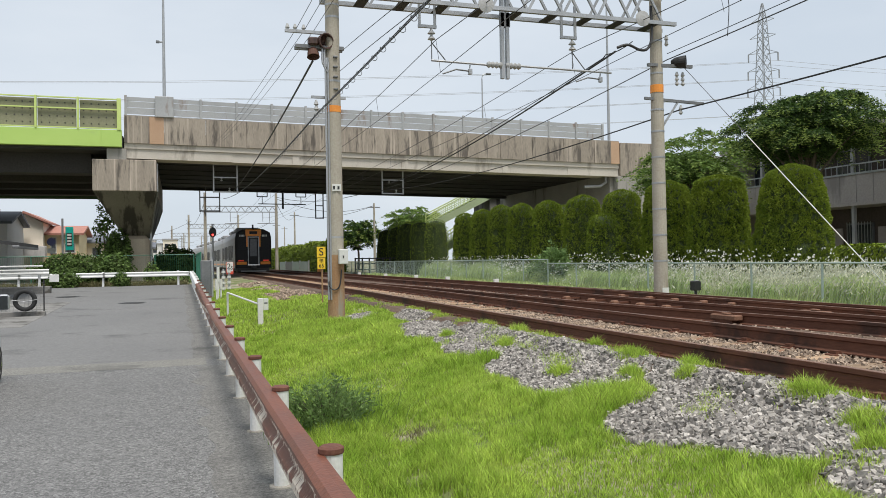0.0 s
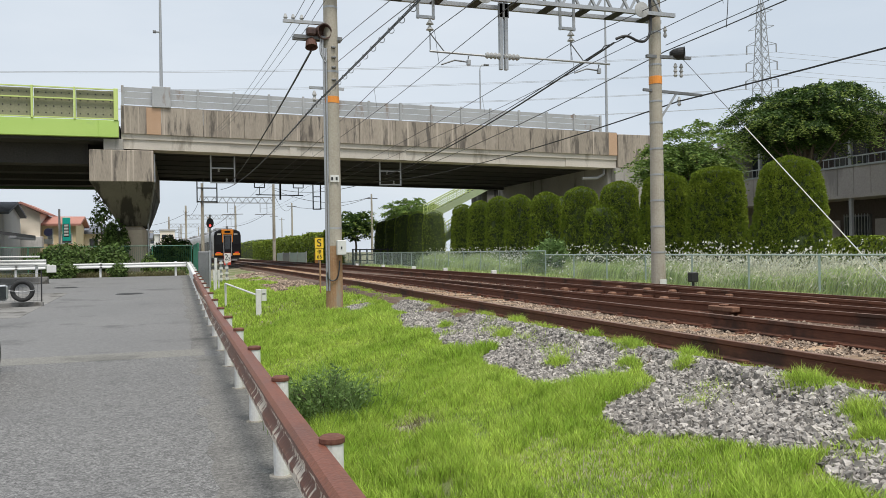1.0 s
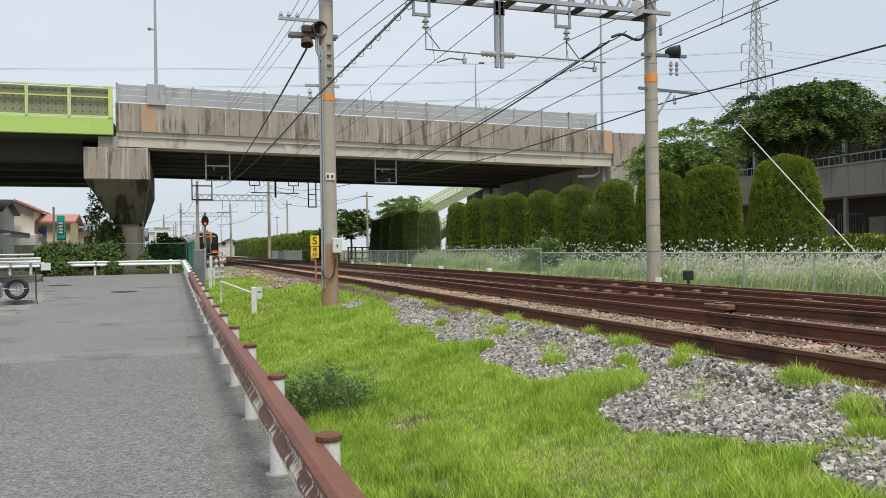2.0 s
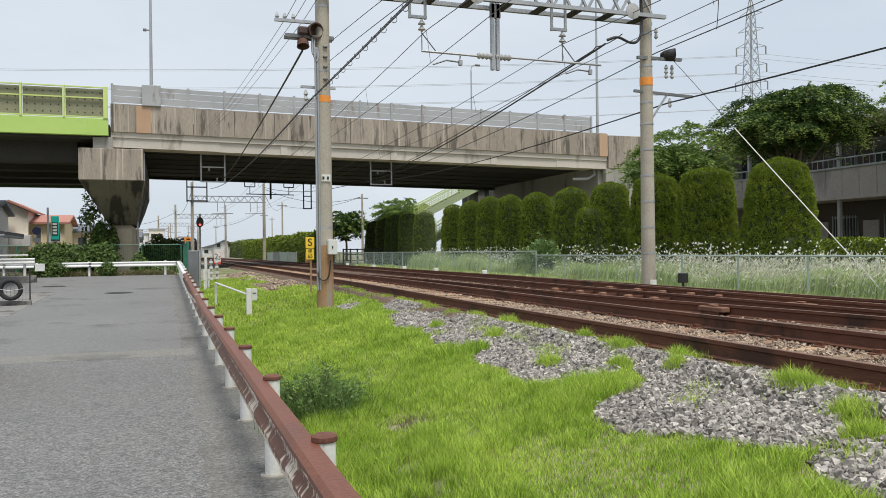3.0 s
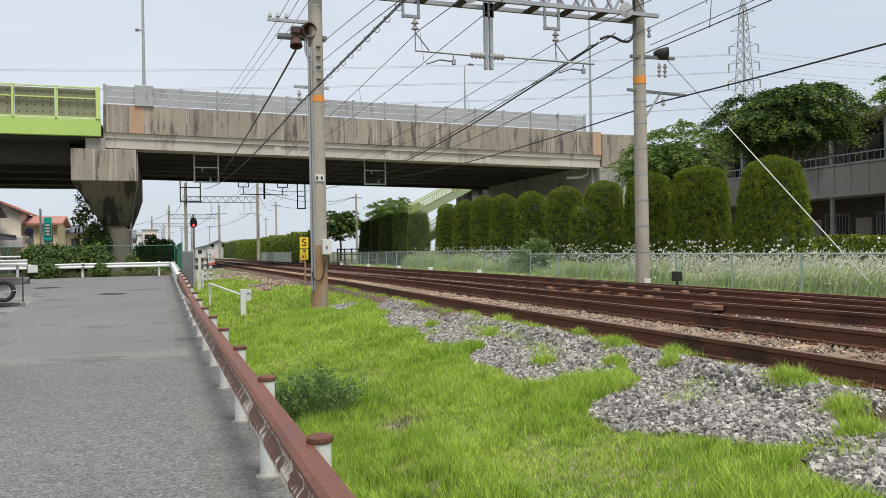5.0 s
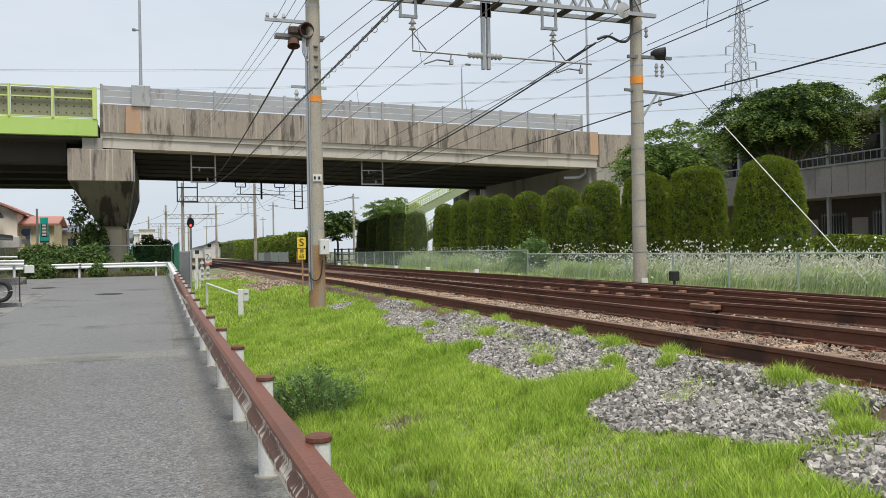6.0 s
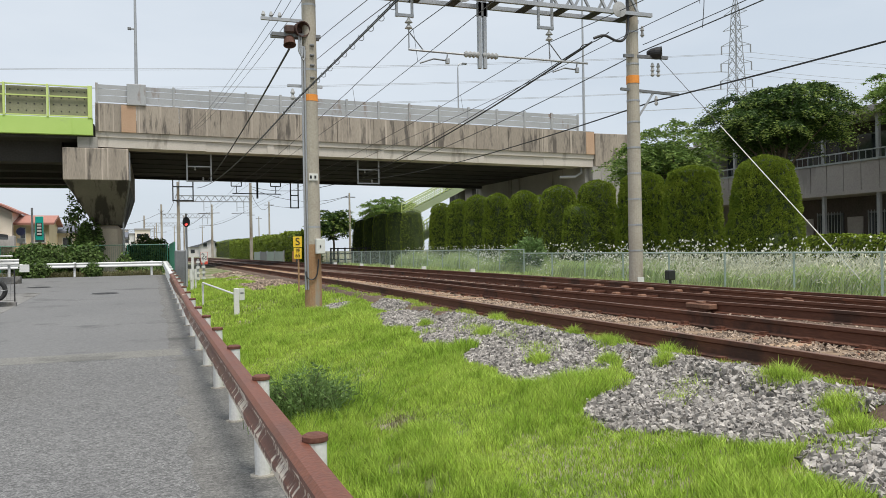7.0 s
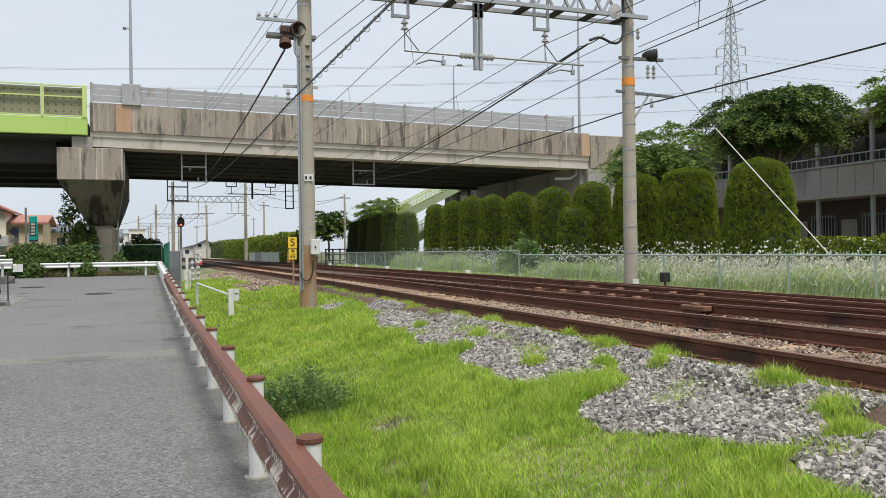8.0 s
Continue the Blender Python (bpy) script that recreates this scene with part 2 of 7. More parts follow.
M["bark"] = surf("bark", (0.07, 0.055, 0.04), (0.14, 0.11, 0.085), 4, 30, 0.95, 0.6, stretch=(1, 1, 0.2))
M["stone"] = surf("stone", (0.17, 0.155, 0.14), (0.4, 0.37, 0.335), 6, 40, 0.85, 0.3, per="island", per_amount=0.6)
M["flower"] = leafy("flower", (0.74, 0.74, 0.66), (0.84, 0.83, 0.77), 0.1, 0.35)

M["rust_orange"] = surf("rust_orange", (0.14, 0.065, 0.038), (0.22, 0.115, 0.07), 3, 40, 0.85, 0.3)
M["stone_brown"] = surf("stone_brown", (0.2, 0.145, 0.105), (0.4, 0.31, 0.235), 6, 40, 0.9, 0.2, per="island", per_amount=0.55)
M["tree_leaf_light"] = leafy("tree_leaf_light", (0.07, 0.135, 0.028), (0.2, 0.29, 0.07), 0.5, 0.35)
M["seed"] = leafy("seed", (0.6, 0.6, 0.45), (0.75, 0.73, 0.58), 0.25, 0.45)
M["beam_white"] = surf("beam_white", (0.66, 0.66, 0.64), (0.78, 0.78, 0.76), 2, 40, 0.5, 0.05, stain=(0.3, 0.16, 0.1), stain_scale=1.8, stain_at=0.68)
M["orange_band"] = surf("orange_band", (0.72, 0.24, 0.03), (0.85, 0.32, 0.05), 3, 40, 0.5, 0)
M["porcelain"] = surf("porcelain", (0.34, 0.34, 0.33), (0.44, 0.44, 0.43), 3, 30, 0.3, 0)
M["yellow_sign"] = surf("yellow_sign", (0.78, 0.5, 0.02), (0.86, 0.58, 0.04), 2, 30, 0.45, 0)
M["black_paint"] = surf("black_paint", (0.012, 0.012, 0.012), (0.022, 0.022, 0.022), 2, 30, 0.5, 0)
M["red_paint"] = surf("red_paint", (0.5, 0.05, 0.03), (0.62, 0.09, 0.05), 2, 30, 0.5, 0)
M["box_white"] = surf("box_white", (0.6, 0.6, 0.56), (0.7, 0.7, 0.66), 2, 30, 0.5, 0.03)
M["speaker_brown"] = surf("speaker_brown", (0.05, 0.028, 0.022), (0.1, 0.05, 0.038), 4, 40, 0.6, 0.1)
M["speaker_rust"] = surf("speaker_rust", (0.075, 0.035, 0.024), (0.13, 0.06, 0.04), 4, 40, 0.8, 0.2)
M["signal_red"] = glow("signal_red", (1.0, 0.05, 0.04), 4.0)
M["steel_side"] = surf("steel_side", (0.36, 0.36, 0.375), (0.44, 0.44, 0.455), 0.8, 20, 0.5, 0.02, metal=0.3, stretch=(1, 0.1, 1))
M["train_black"] = surf("train_black", (0.008, 0.008, 0.009), (0.013, 0.013, 0.014), 1, 20, 0.45, 0)
M["train_black"].node_tree.nodes["Principled BSDF"].inputs["Specular IOR Level"].default_value = 0.25
M["window_dark"] = surf("window_dark", (0.012, 0.013, 0.015), (0.02, 0.021, 0.024), 1, 8, 0.5, 0)
M["window_dark"].node_tree.nodes["Principled BSDF"].inputs["Specular IOR Level"].default_value = 0.25
M["train_orange"] = surf("train_orange", (0.82, 0.25, 0.015), (0.88, 0.3, 0.02), 1, 20, 0.35, 0)
M["train_under"] = surf("train_under", (0.03, 0.028, 0.027), (0.055, 0.05, 0.048), 1, 20, 0.8, 0.1)
M["roof_grey"] = surf("roof_grey", (0.28, 0.28, 0.285), (0.36, 0.36, 0.365), 1, 20, 0.7, 0.05)
M["tail_lamp"] = glow("tail_lamp", (0.8, 0.06, 0.03), 0.25)
M["window_glass"] = surf("window_glass", (0.03, 0.035, 0.04), (0.05, 0.056, 0.062), 1, 8, 0.08, 0, rough_var=0.03)
M["wall_cream"] = surf("wall_cream", (0.74, 0.66, 0.55), (0.8, 0.73, 0.62), 0.6, 15, 0.9, 0.1)
M["wall_grey"] = surf("wall_grey", (0.58, 0.56, 0.55), (0.68, 0.66, 0.65), 0.6, 15, 0.9, 0.1, stain=(0.46, 0.45, 0.44), stain_scale=0.6, stain_at=0.6, stain_stretch=(1, 1, 0.3))
M["wall_yellow"] = surf("wall_yellow", (0.72, 0.58, 0.36), (0.78, 0.66, 0.44), 0.6, 15, 0.9, 0.1)
M["wall_white"] = surf("wall_white", (0.66, 0.66, 0.65), (0.75, 0.75, 0.74), 0.4, 12, 0.9, 0.05)
M["roof_red"] = surf("roof_red", (0.36, 0.16, 0.12), (0.46, 0.22, 0.17), 1, 8, 0.8, 0.4, stretch=(1, 4, 1))
M["roof_dark"] = surf("roof_dark", (0.1, 0.11, 0.13), (0.16, 0.17, 0.19), 1, 8, 0.7, 0.4)
M["teal"] = surf("teal", (0.0, 0.42, 0.34), (0.01, 0.48, 0.4), 1, 12, 0.5, 0)
M["rubber"] = surf("rubber", (0.016, 0.016, 0.016), (0.03, 0.03, 0.03), 4, 50, 0.85, 0.2)
M["apartment"] = surf("apartment", (0.33, 0.295, 0.28), (0.42, 0.38, 0.36), 0.5, 12, 0.9, 0.1, stain=(0.26, 0.235, 0.225), stain_scale=0.5, stain_at=0.55, stain_stretch=(1, 1, 0.3))
# Dark brown wall colour that also carries the shade inside the gallery recesses.
M["apartment_shade"] = surf("apartment_shade", (0.06, 0.046, 0.04), (0.1, 0.078, 0.068), 0.8, 12, 0.85, 0.1)
M["patch_orange"] = surf("patch_orange", (0.42, 0.27, 0.17), (0.5, 0.34, 0.23), 0.8, 16, 0.9, 0.15, stain=(0.32, 0.24, 0.18), stain_scale=0.9, stain_at=0.58, stain_stretch=(1.6, 1, 0.2))
M["mesh_green"] = surf("mesh_green", (0.02, 0.13, 0.08), (0.04, 0.18, 0.11), 2, 30, 0.5, 0)
M["car_paint"] = surf("car_paint", (0.4, 0.42, 0.44), (0.44, 0.46, 0.48), 1, 300, 0.3, 0, metal=0.6, clear=0.6)
M["chrome"] = surf("chrome", (0.6, 0.61, 0.62), (0.7, 0.71, 0.72), 2, 20, 0.2, 0, metal=0.95)
M["pylon_steel"] = surf("pylon_steel", (0.23, 0.24, 0.255), (0.3, 0.31, 0.325), 0.2, 3, 0.6, 0)
M["haze_block"] = surf("haze_block", (0.5, 0.49, 0.47), (0.6, 0.59, 0.57), 0.1, 2, 0.9, 0)
M["concrete_streaked"] = surf("concrete_streaked", (0.235, 0.2, 0.163), (0.375, 0.325, 0.265), 0.6, 14, 0.92, 0.2, stain=(0.12, 0.103, 0.087), stain_scale=1.5, stain_at=0.515, stain_stretch=(1.3, 1, 0.2), stretch=(2.2, 1, 0.25), per="object", per_amount=0.06)
def streaks(m, colour, stretch, scale, at):
    """Pale lime that has run down a wall in narrow streaks."""
    n, l = m.node_tree.nodes, m.node_tree.links
    bsdf = n["Principled BSDF"]
    co = n.new("ShaderNodeTexCoord")
    mp = n.new("ShaderNodeMapping")
    mp.inputs["Scale"].default_value = stretch
    l.new(co.outputs["Object"], mp.inputs["Vector"])
    no = n.new("ShaderNodeTexNoise")
    no.inputs["Scale"].default_value, no.inputs["Detail"].default_value = scale, 5
    l.new(mp.outputs["Vector"], no.inputs["Vector"])
    r = n.new("ShaderNodeMapRange")
    r.inputs["From Min"].default_value, r.inputs["From Max"].default_value = at, at + 0.12
    r.inputs["To Max"].default_value = 0.85
    l.new(no.outputs["Fac"], r.inputs["Value"])
    mix = n.new("ShaderNodeMix")
    mix.data_type = "RGBA"
    mix.inputs[7].default_value = (*colour, 1)
    l.new(bsdf.inputs["Base Color"].links[0].from_socket, mix.inputs[6])
    l.new(r.outputs[0], mix.inputs[0])
    l.new(mix.outputs[2], bsdf.inputs["Base Color"])


streaks(M["concrete_streaked"], (0.55, 0.47, 0.39), (3.2, 1, 0.04), 1.5, 0.575)
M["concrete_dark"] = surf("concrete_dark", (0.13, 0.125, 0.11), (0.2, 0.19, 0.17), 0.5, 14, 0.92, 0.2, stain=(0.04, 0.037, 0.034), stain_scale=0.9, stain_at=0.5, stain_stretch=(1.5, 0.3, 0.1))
M["green_dark"] = surf("green_dark", (0.03, 0.07, 0.02), (0.05, 0.1, 0.03), 0.5, 12, 0.6, 0.05)
M["stair_pale"] = surf("stair_pale", (0.42, 0.52, 0.3), (0.5, 0.6, 0.37), 0.5, 12, 0.6, 0.05)
M["sign_blue"] = surf("sign_blue", (0.06, 0.07, 0.2), (0.09, 0.1, 0.26), 1, 12, 0.5, 0)
M["panel_green"] = surf("panel_green", (0.24, 0.3, 0.27), (0.32, 0.38, 0.35), 0.6, 12, 0.7, 0.05)
M["dry_weed"] = leafy("dry_weed", (0.16, 0.15, 0.07), (0.24, 0.22, 0.11), 0.4, 0.3)
M["wire_far"] = surf("wire_far", (0.3, 0.31, 0.33), (0.36, 0.37, 0.39), 1, 4, 0.6, 0)
M["shoot_leaf"] = leafy("shoot_leaf", (0.17, 0.26, 0.06), (0.32, 0.39, 0.1), 0.35, 0.45)
M["weed_pale"] = leafy("weed_pale", (0.26, 0.37, 0.11), (0.48, 0.55, 0.26), 0.45, 0.45)
M["sash_grey"] = surf("sash_grey", (0.3, 0.3, 0.3), (0.38, 0.38, 0.38), 1, 20, 0.5, 0)

# ---- mesh helpers ----
def part(name, bm, material, parent=None, label="", smooth=False):
    me = bpy.data.meshes.new(name)
    bmesh.ops.recalc_face_normals(bm, faces=bm.faces)
    bm.to_mesh(me)
    bm.free()
    me.materials.append(M[material] if isinstance(material, str) else material)
    if smooth:
        for p in me.polygons:
            p.use_smooth = True
    ob = new(name, me)
    ob.parent = parent
    if label:
        tagged(ob, label)
    return ob


def thing(name, at, label, category, group="", kind="", rz=0.0):
    ob = new(name)
    ob.matrix_world = pose(*at, 0, 0, rz)
    return tagged(ob, label, category, group, kind)


def raw(name, verts, faces, material, parent=None, label="", smooth=False):
    me = bpy.data.meshes.new(name)
    me.from_pydata(verts, [], faces)
    me.materials.append(M[material] if isinstance(material, str) else material)
    if smooth:
        me.polygons.foreach_set("use_smooth", [True] * len(me.polygons))
    ob = new(name, me)
    ob.parent = parent
    if label:
        tagged(ob, label)
    return ob


def box(bm, x0, x1, y0, y1, z0, z1, bevel=0.0):
    vs = [bm.verts.new(p) for p in ((x0, y0, z0), (x1, y0, z0), (x1, y1, z0), (x0, y1, z0), (x0, y0, z1), (x1, y0, z1), (x1, y1, z1), (x0, y1, z1))]
    fs = [bm.faces.new([vs[i] for i in q]) for q in ((3, 2, 1, 0), (4, 5, 6, 7), (0, 1, 5, 4), (1, 2, 6, 5), (2, 3, 7, 6), (3, 0, 4, 7))]
    if bevel:
        es = {e for f in fs for e in f.edges}
        bmesh.ops.bevel(bm, geom=list(es), offset=bevel, segments=1, affect="EDGES")
    return bm


def boxed(x0, x1, y0, y1, z0, z1, bevel=0.0):
    return box(bmesh.new(), x0, x1, y0, y1, z0, z1, bevel)


def loft(bm, rings, caps=True, closed=True):
    rows = [[bm.verts.new(p) for p in r] for r in rings]
    n = len(rows[0])
    for a, b in zip(rows, rows[1:]):
        for i in range(n if closed else n - 1):
            j = (i + 1) % n
            bm.faces.new((a[i], a[j], b[j], b[i]))
    if caps and closed:
        bm.faces.new(rows[0][::-1])
        bm.faces.new(rows[-1])
    return bm


def ring(c, r, n=12, axis="z", ry=None):
    out = []
    for i in range(n):
        a = 2 * math.pi * i / n
        u, v = r * math.cos(a), (ry or r) * math.sin(a)
        out.append({"z": (c[0] + u, c[1] + v, c[2]), "y": (c[0] + u, c[1], c[2] + v), "x": (c[0], c[1] + u, c[2] + v)}[axis])
    return out


def tube(bm, pts, r, n=6, r_end=None, caps=True):
    """A round bar along points."""
    pts = [Vector(p) for p in pts]
    rings = []
    for i, p in enumerate(pts):
        d = (pts[min(i + 1, len(pts) - 1)] - pts[max(i - 1, 0)]).normalized()
        side = d.cross(Vector((0, 0, 1)) if abs(d.z) < 0.9 else Vector((0, 1, 0))).normalized()
        up = side.cross(d)
        rr = r if r_end is None else r + (r_end - r) * i / max(1, len(pts) - 1)
        rings.append([p + rr * (math.cos(2 * math.pi * k / n) * side + math.sin(2 * math.pi * k / n) * up) for k in range(n)])
    return loft(bm, rings, caps)


def bar(bm, p, q, w, h=None):
    """A square bar from p to q."""
    p, q, h = Vector(p), Vector(q), h or w
    d = (q - p).normalized()
    side = d.cross(Vector((0, 0, 1)) if abs(d.z) < 0.95 else Vector((0, 1, 0))).normalized()
    up = side.cross(d)
    return loft(bm, [[e + a * w / 2 * side + b * h / 2 * up for a, b in ((-1, -1), (1, -1), (1, 1), (-1, 1))] for e in (p, q)])


def turned(bm, profile, n=12, at=(0, 0, 0)):
    return loft(bm, [ring((at[0], at[1], at[2] + z), r, n) for r, z in profile])


def eased(pts, n=6):
    """Points on a smooth curve through the given ones."""
    q = [Vector(p) for p in pts]
    q = [q[0]] + q + [q[-1]]
    out = []
    for a, b, c, d in zip(q, q[1:], q[2:], q[3:]):
        for i in range(n):
            t = i / n
            out.append(0.5 * (2 * b + (c - a) * t + (2 * a - 5 * b + 4 * c - d) * t * t + (3 * b - a - 3 * c + d) * t ** 3))
    return out + [q[-1]]


def smooth01(a):
    a = min(1.0, max(0.0, a))
    return a * a * (3 - 2 * a)


# ---- lie of the land ----
def rise(y):
    """The car park climbs gently towards its far end."""
    return 0.55 * min(1.0, max(0.0, (y - 14) / 29))


def centre(y):
    """Middle of the nearer track."""
    x = 5.0 + 0.28 * smooth01((y - 8) / 14)
    return x - (y - 80) ** 2 / 1700 if y > 80 else x


RAIL_TOP = 0.856
BED = 0.66
FENCE_X = 12.6
GUARD_X = 0.725


def ground_z(x, y):
    c = centre(min(y, 340.0))
    low = rise(y)
    if y < 60 and x < GUARD_X:
        return low - 0.05
    if y > 48:
        low = 0.55
    edge = c - 1.28
    if x < edge:
        t = (x - GUARD_X) / (edge - GUARD_X)
        z = low + (BED - 0.04 - low) * max(0.0, min(1.0, t))
        return z + 0.05 * noise.noise((x * 0.9, y * 0.7, 3.0)) * smooth01((x - GUARD_X) / 0.6)
    if x < c + 5.6:
        return BED - 0.04 + 0.04 * smooth01((x - edge) / 0.4)
    return BED - 0.1 * smooth01((x - c - 5.6) / 1.2)


# ---- ground ----
def spread(stops):
    out = []
    for a, b, step in stops:
        n = max(1, round((b - a) / step))
        out += [a + (b - a) * i / n for i in range(n)]
    return out + [stops[-1][1]]


xs = spread([(-2000, -300, 400), (-300, -40, 40), (-40, 0.4, 4), (0.4, 13, 0.3), (13, 60, 6), (60, 300, 40), (300, 2000, 400)])
ys = spread([(-300, -20, 60), (-20, 2, 3), (2, 26, 0.35), (26, 70, 2), (70, 300, 10), (300, 3000, 300)])
gv = [(x, y, ground_z(x, y)) for y in ys for x in xs]
gf = [(j * len(xs) + i, j * len(xs) + i + 1, (j + 1) * len(xs) + i + 1, (j + 1) * len(xs) + i) for j in range(len(ys) - 1) for i in range(len(xs) - 1)]
tagged(raw("ground", gv, gf, "soil", smooth=True), "dry soil and gravel with worn grass", "ground", kind="structure")

rx = [-14, -8, -4, -2, -1, 0, 0.7]
near_y = [-6, -2, 0, 2, 4, 6, 8, 10, 12, 14.2]
far_y = [14.2, 17, 20, 24, 28, 32, 36, 40, 43]


def slab(name, xs_, ys_, material, lift, label, category, jag=0.0):
    v = [(x + (jag * noise.noise((0, y * 1.7, 5)) if i == 0 else 0), y, rise(y) + lift) for y in ys_ for i, x in enumerate(xs_)]
    n = len(xs_)
    f = [(j * n + i, j * n + i + 1, (j + 1) * n + i + 1, (j + 1) * n + i) for j in range(len(ys_) - 1) for i in range(n - 1)]
    ob = raw(name, v, f, material)
    so = ob.modifiers.new("thickness", "SOLIDIFY")
    so.thickness, so.offset = 0.045, -1
    return tagged(ob, label, category, kind="structure")


slab("road_near", rx, near_y, "asphalt", 0.0, "coarse worn grey asphalt of a car park", "road")
slab("road_band", rx[:-1] + [0.45], [13.3, 13.7, 14.18], "asphalt_band", 0.004, "pale dusty strip along asphalt seam", "road")
slab("road_far", rx, far_y, "asphalt_far", 0.0, "smoother patched grey asphalt", "road")
slab("pavement_edge", [0.28, 0.5, 0.68, 0.9], spread([(-6, 14.2, 0.25)]) + spread([(14.6, 43, 0.8)]), "asphalt_edge", 0.002, "dark stained asphalt strip under guard posts", "pavement", 0.22)
slab("pavement_bay", [-14, -8, -5.2, -3.6], [21.6, 24, 26, 28, 31], "kerb_concrete", 0.006, "pale concrete parking bay beside asphalt", "pavement")


def manhole(x, y):
    t = thing("manhole", (x, y, rise(y) + 0.002), "round dark iron manhole cover in asphalt", "manhole", "manhole covers")
    part("frame_ring", turned(bmesh.new(), [(0.46, 0), (0.46, 0.008), (0.41, 0.008), (0.41, 0.004)], 24), "galv_dark", t)
    part("cover", turned(bmesh.new(), [(0.4, 0), (0.4, 0.012), (0.36, 0.016)], 24), "dark_metal", t)


manhole(-4.1, 34.5)
manhole(-1.5, 29.5)


# ---- railway ----
PROFILE = [(-0.063, 0), (0.063, 0), (0.063, 0.012), (0.012, 0.03), (0.01, 0.105), (0.034, 0.118), (0.034, 0.15), (-0.034, 0.15), (-0.034, 0.118), (-0.01, 0.105), (-0.012, 0.03), (-0.063, 0.012)]


def rail(parent, path_x, y0, y1):
    ysr = spread([(y0, min(y1, 80), 1.6)]) + (spread([(80, y1, 6.0)])[1:] if y1 > 80 else [])
    r = part("rail", loft(bmesh.new(), [[(path_x(y) + a, y, RAIL_TOP - 0.15 + b) for a, b in PROFILE] for y in ysr]), "rail_rust", parent)
    part("running_face", loft(bmesh.new(), [[(path_x(y) + a, y, RAIL_TOP + b) for a, b in ((-0.024, -0.004), (0.024, -0.004), (0.024, 0.0015), (-0.024, 0.0015))] for y in ysr]), "rail_head", r, "worn greyish running face")
    return r


def crossover(y):
    return -0.62 * max(0.0, (20.5 - y) / 13.5) ** 1.25


track_a = thing("railway_track", (0, 0, 0), "rusty railway track on weathered wooden sleepers", "railway track", "railway tracks")
track_b = thing("railway_track", (0, 0, 0), "rusty railway track with a joining turnout", "railway track", "railway tracks")
SECOND = 3.65
for off in (-0.75, 0.75):
    rail(track_a, lambda y, o=off: centre(y) + o, -12, 340)
    rail(track_b, lambda y, o=off: centre(y) + SECOND + o, -12, 340)
rail(track_b, lambda y: centre(y) + SECOND + 0.665 + crossover(y), -12, 20.3)
rail(track_b, lambda y: 6.64 - 0.6 * smooth01((y - 20.5) / 10) + 0.6 * smooth01((13 - y) / 8), -12, 30.0)

sl = boxed(-1.1, 1.1, -0.11, 0.11, -0.16, 0, 0.012)
first = part("sleeper", sl, "sleeper", track_a)
plate_mesh = None
for tr, add in ((track_a, 0.0), (track_b, SECOND)):
    y = -3.0
    while y < 75:
        s = first if plate_mesh is None else new("sleeper", first.data)
        s.parent = tr
        s.location = (centre(y) + add + random.uniform(-0.04, 0.04), y + random.uniform(-0.02, 0.02), RAIL_TOP - 0.152 - random.uniform(0, 0.012))
        s.rotation_euler = (0, 0, random.uniform(-0.012, 0.012))
        if plate_mesh is None:
            pb = boxed(-0.15, 0.15, -0.07, 0.07, 0.0, 0.014, 0.004)
            box(pb, -0.12, -0.06, -0.035, 0.035, 0.012, 0.045)
            box(pb, 0.06, 0.12, -0.035, 0.035, 0.012, 0.045)
            p0 = part("chair_plate", pb, "rail_rust", s)
            p0.location = (-0.75, 0, 0)
            plate_mesh = p0.data
            p1 = new("chair_plate", plate_mesh)
            p1.parent, p1.location = s, (0.75, 0, 0)
        elif y < 30:
            for o in (-0.75, 0.75):
                p1 = new("chair_plate", plate_mesh)
                p1.parent, p1.location = s, (o, 0, 0)
        y += 0.62

# switch gear
for x, y, w, l in ((6.9, 8.8, 0.07, 0.5), (8.32, 8.75, 0.06, 0.5)):
    b = bmesh.new()
    box(b, -w, w, -l / 2, l / 2, 0, 0.07, 0.012)
    box(b, -w * 0.6, w * 0.6, -l / 8, l / 8, 0.07, 0.095, 0.01)
    g = thing("joint_cover", (x, y, RAIL_TOP - 0.1), "rusty orange joint cover clamped beside rail", "rail fitting", "rail fittings")
    part("cover", b, "rust_orange", g)
    part("foot", boxed(-w * 0.7, w * 0.7, -l / 3, l / 3, -0.13, 0, 0.0), "rail_rust", g)
for y in (11.2, 12.0, 12.9, 13.8, 14.9):
    rod = thing("point_rod", (centre(y) + SECOND - 0.2, y, BED), "rusty point rods and brackets between rails", "point rod", "point rods")
    b = bmesh.new()
    bar(b, (-1.0, 0, 0.11), (0.6, 0.05, 0.11), 0.05, 0.03)
    part("rod", b, "rail_rust", rod)
    for k in (-0.95, -0.5, 0.35):
        part("bracket", boxed(k, k + 0.13, -0.06, 0.06, 0.0, 0.15, 0.02), "rust_orange", rod)
for y in (25.85, 31.15, 35.75, 41.5, 48.0):
    b = boxed(-0.09, 0.09, -0.05, 0.05, 0.0, 0.3, 0.01)
    m = thing("marker_block", (10.6, y, BED - 0.06), "small white painted concrete marker block beside track", "marker", "marker blocks")
    part("block", b, "white_paint", m)


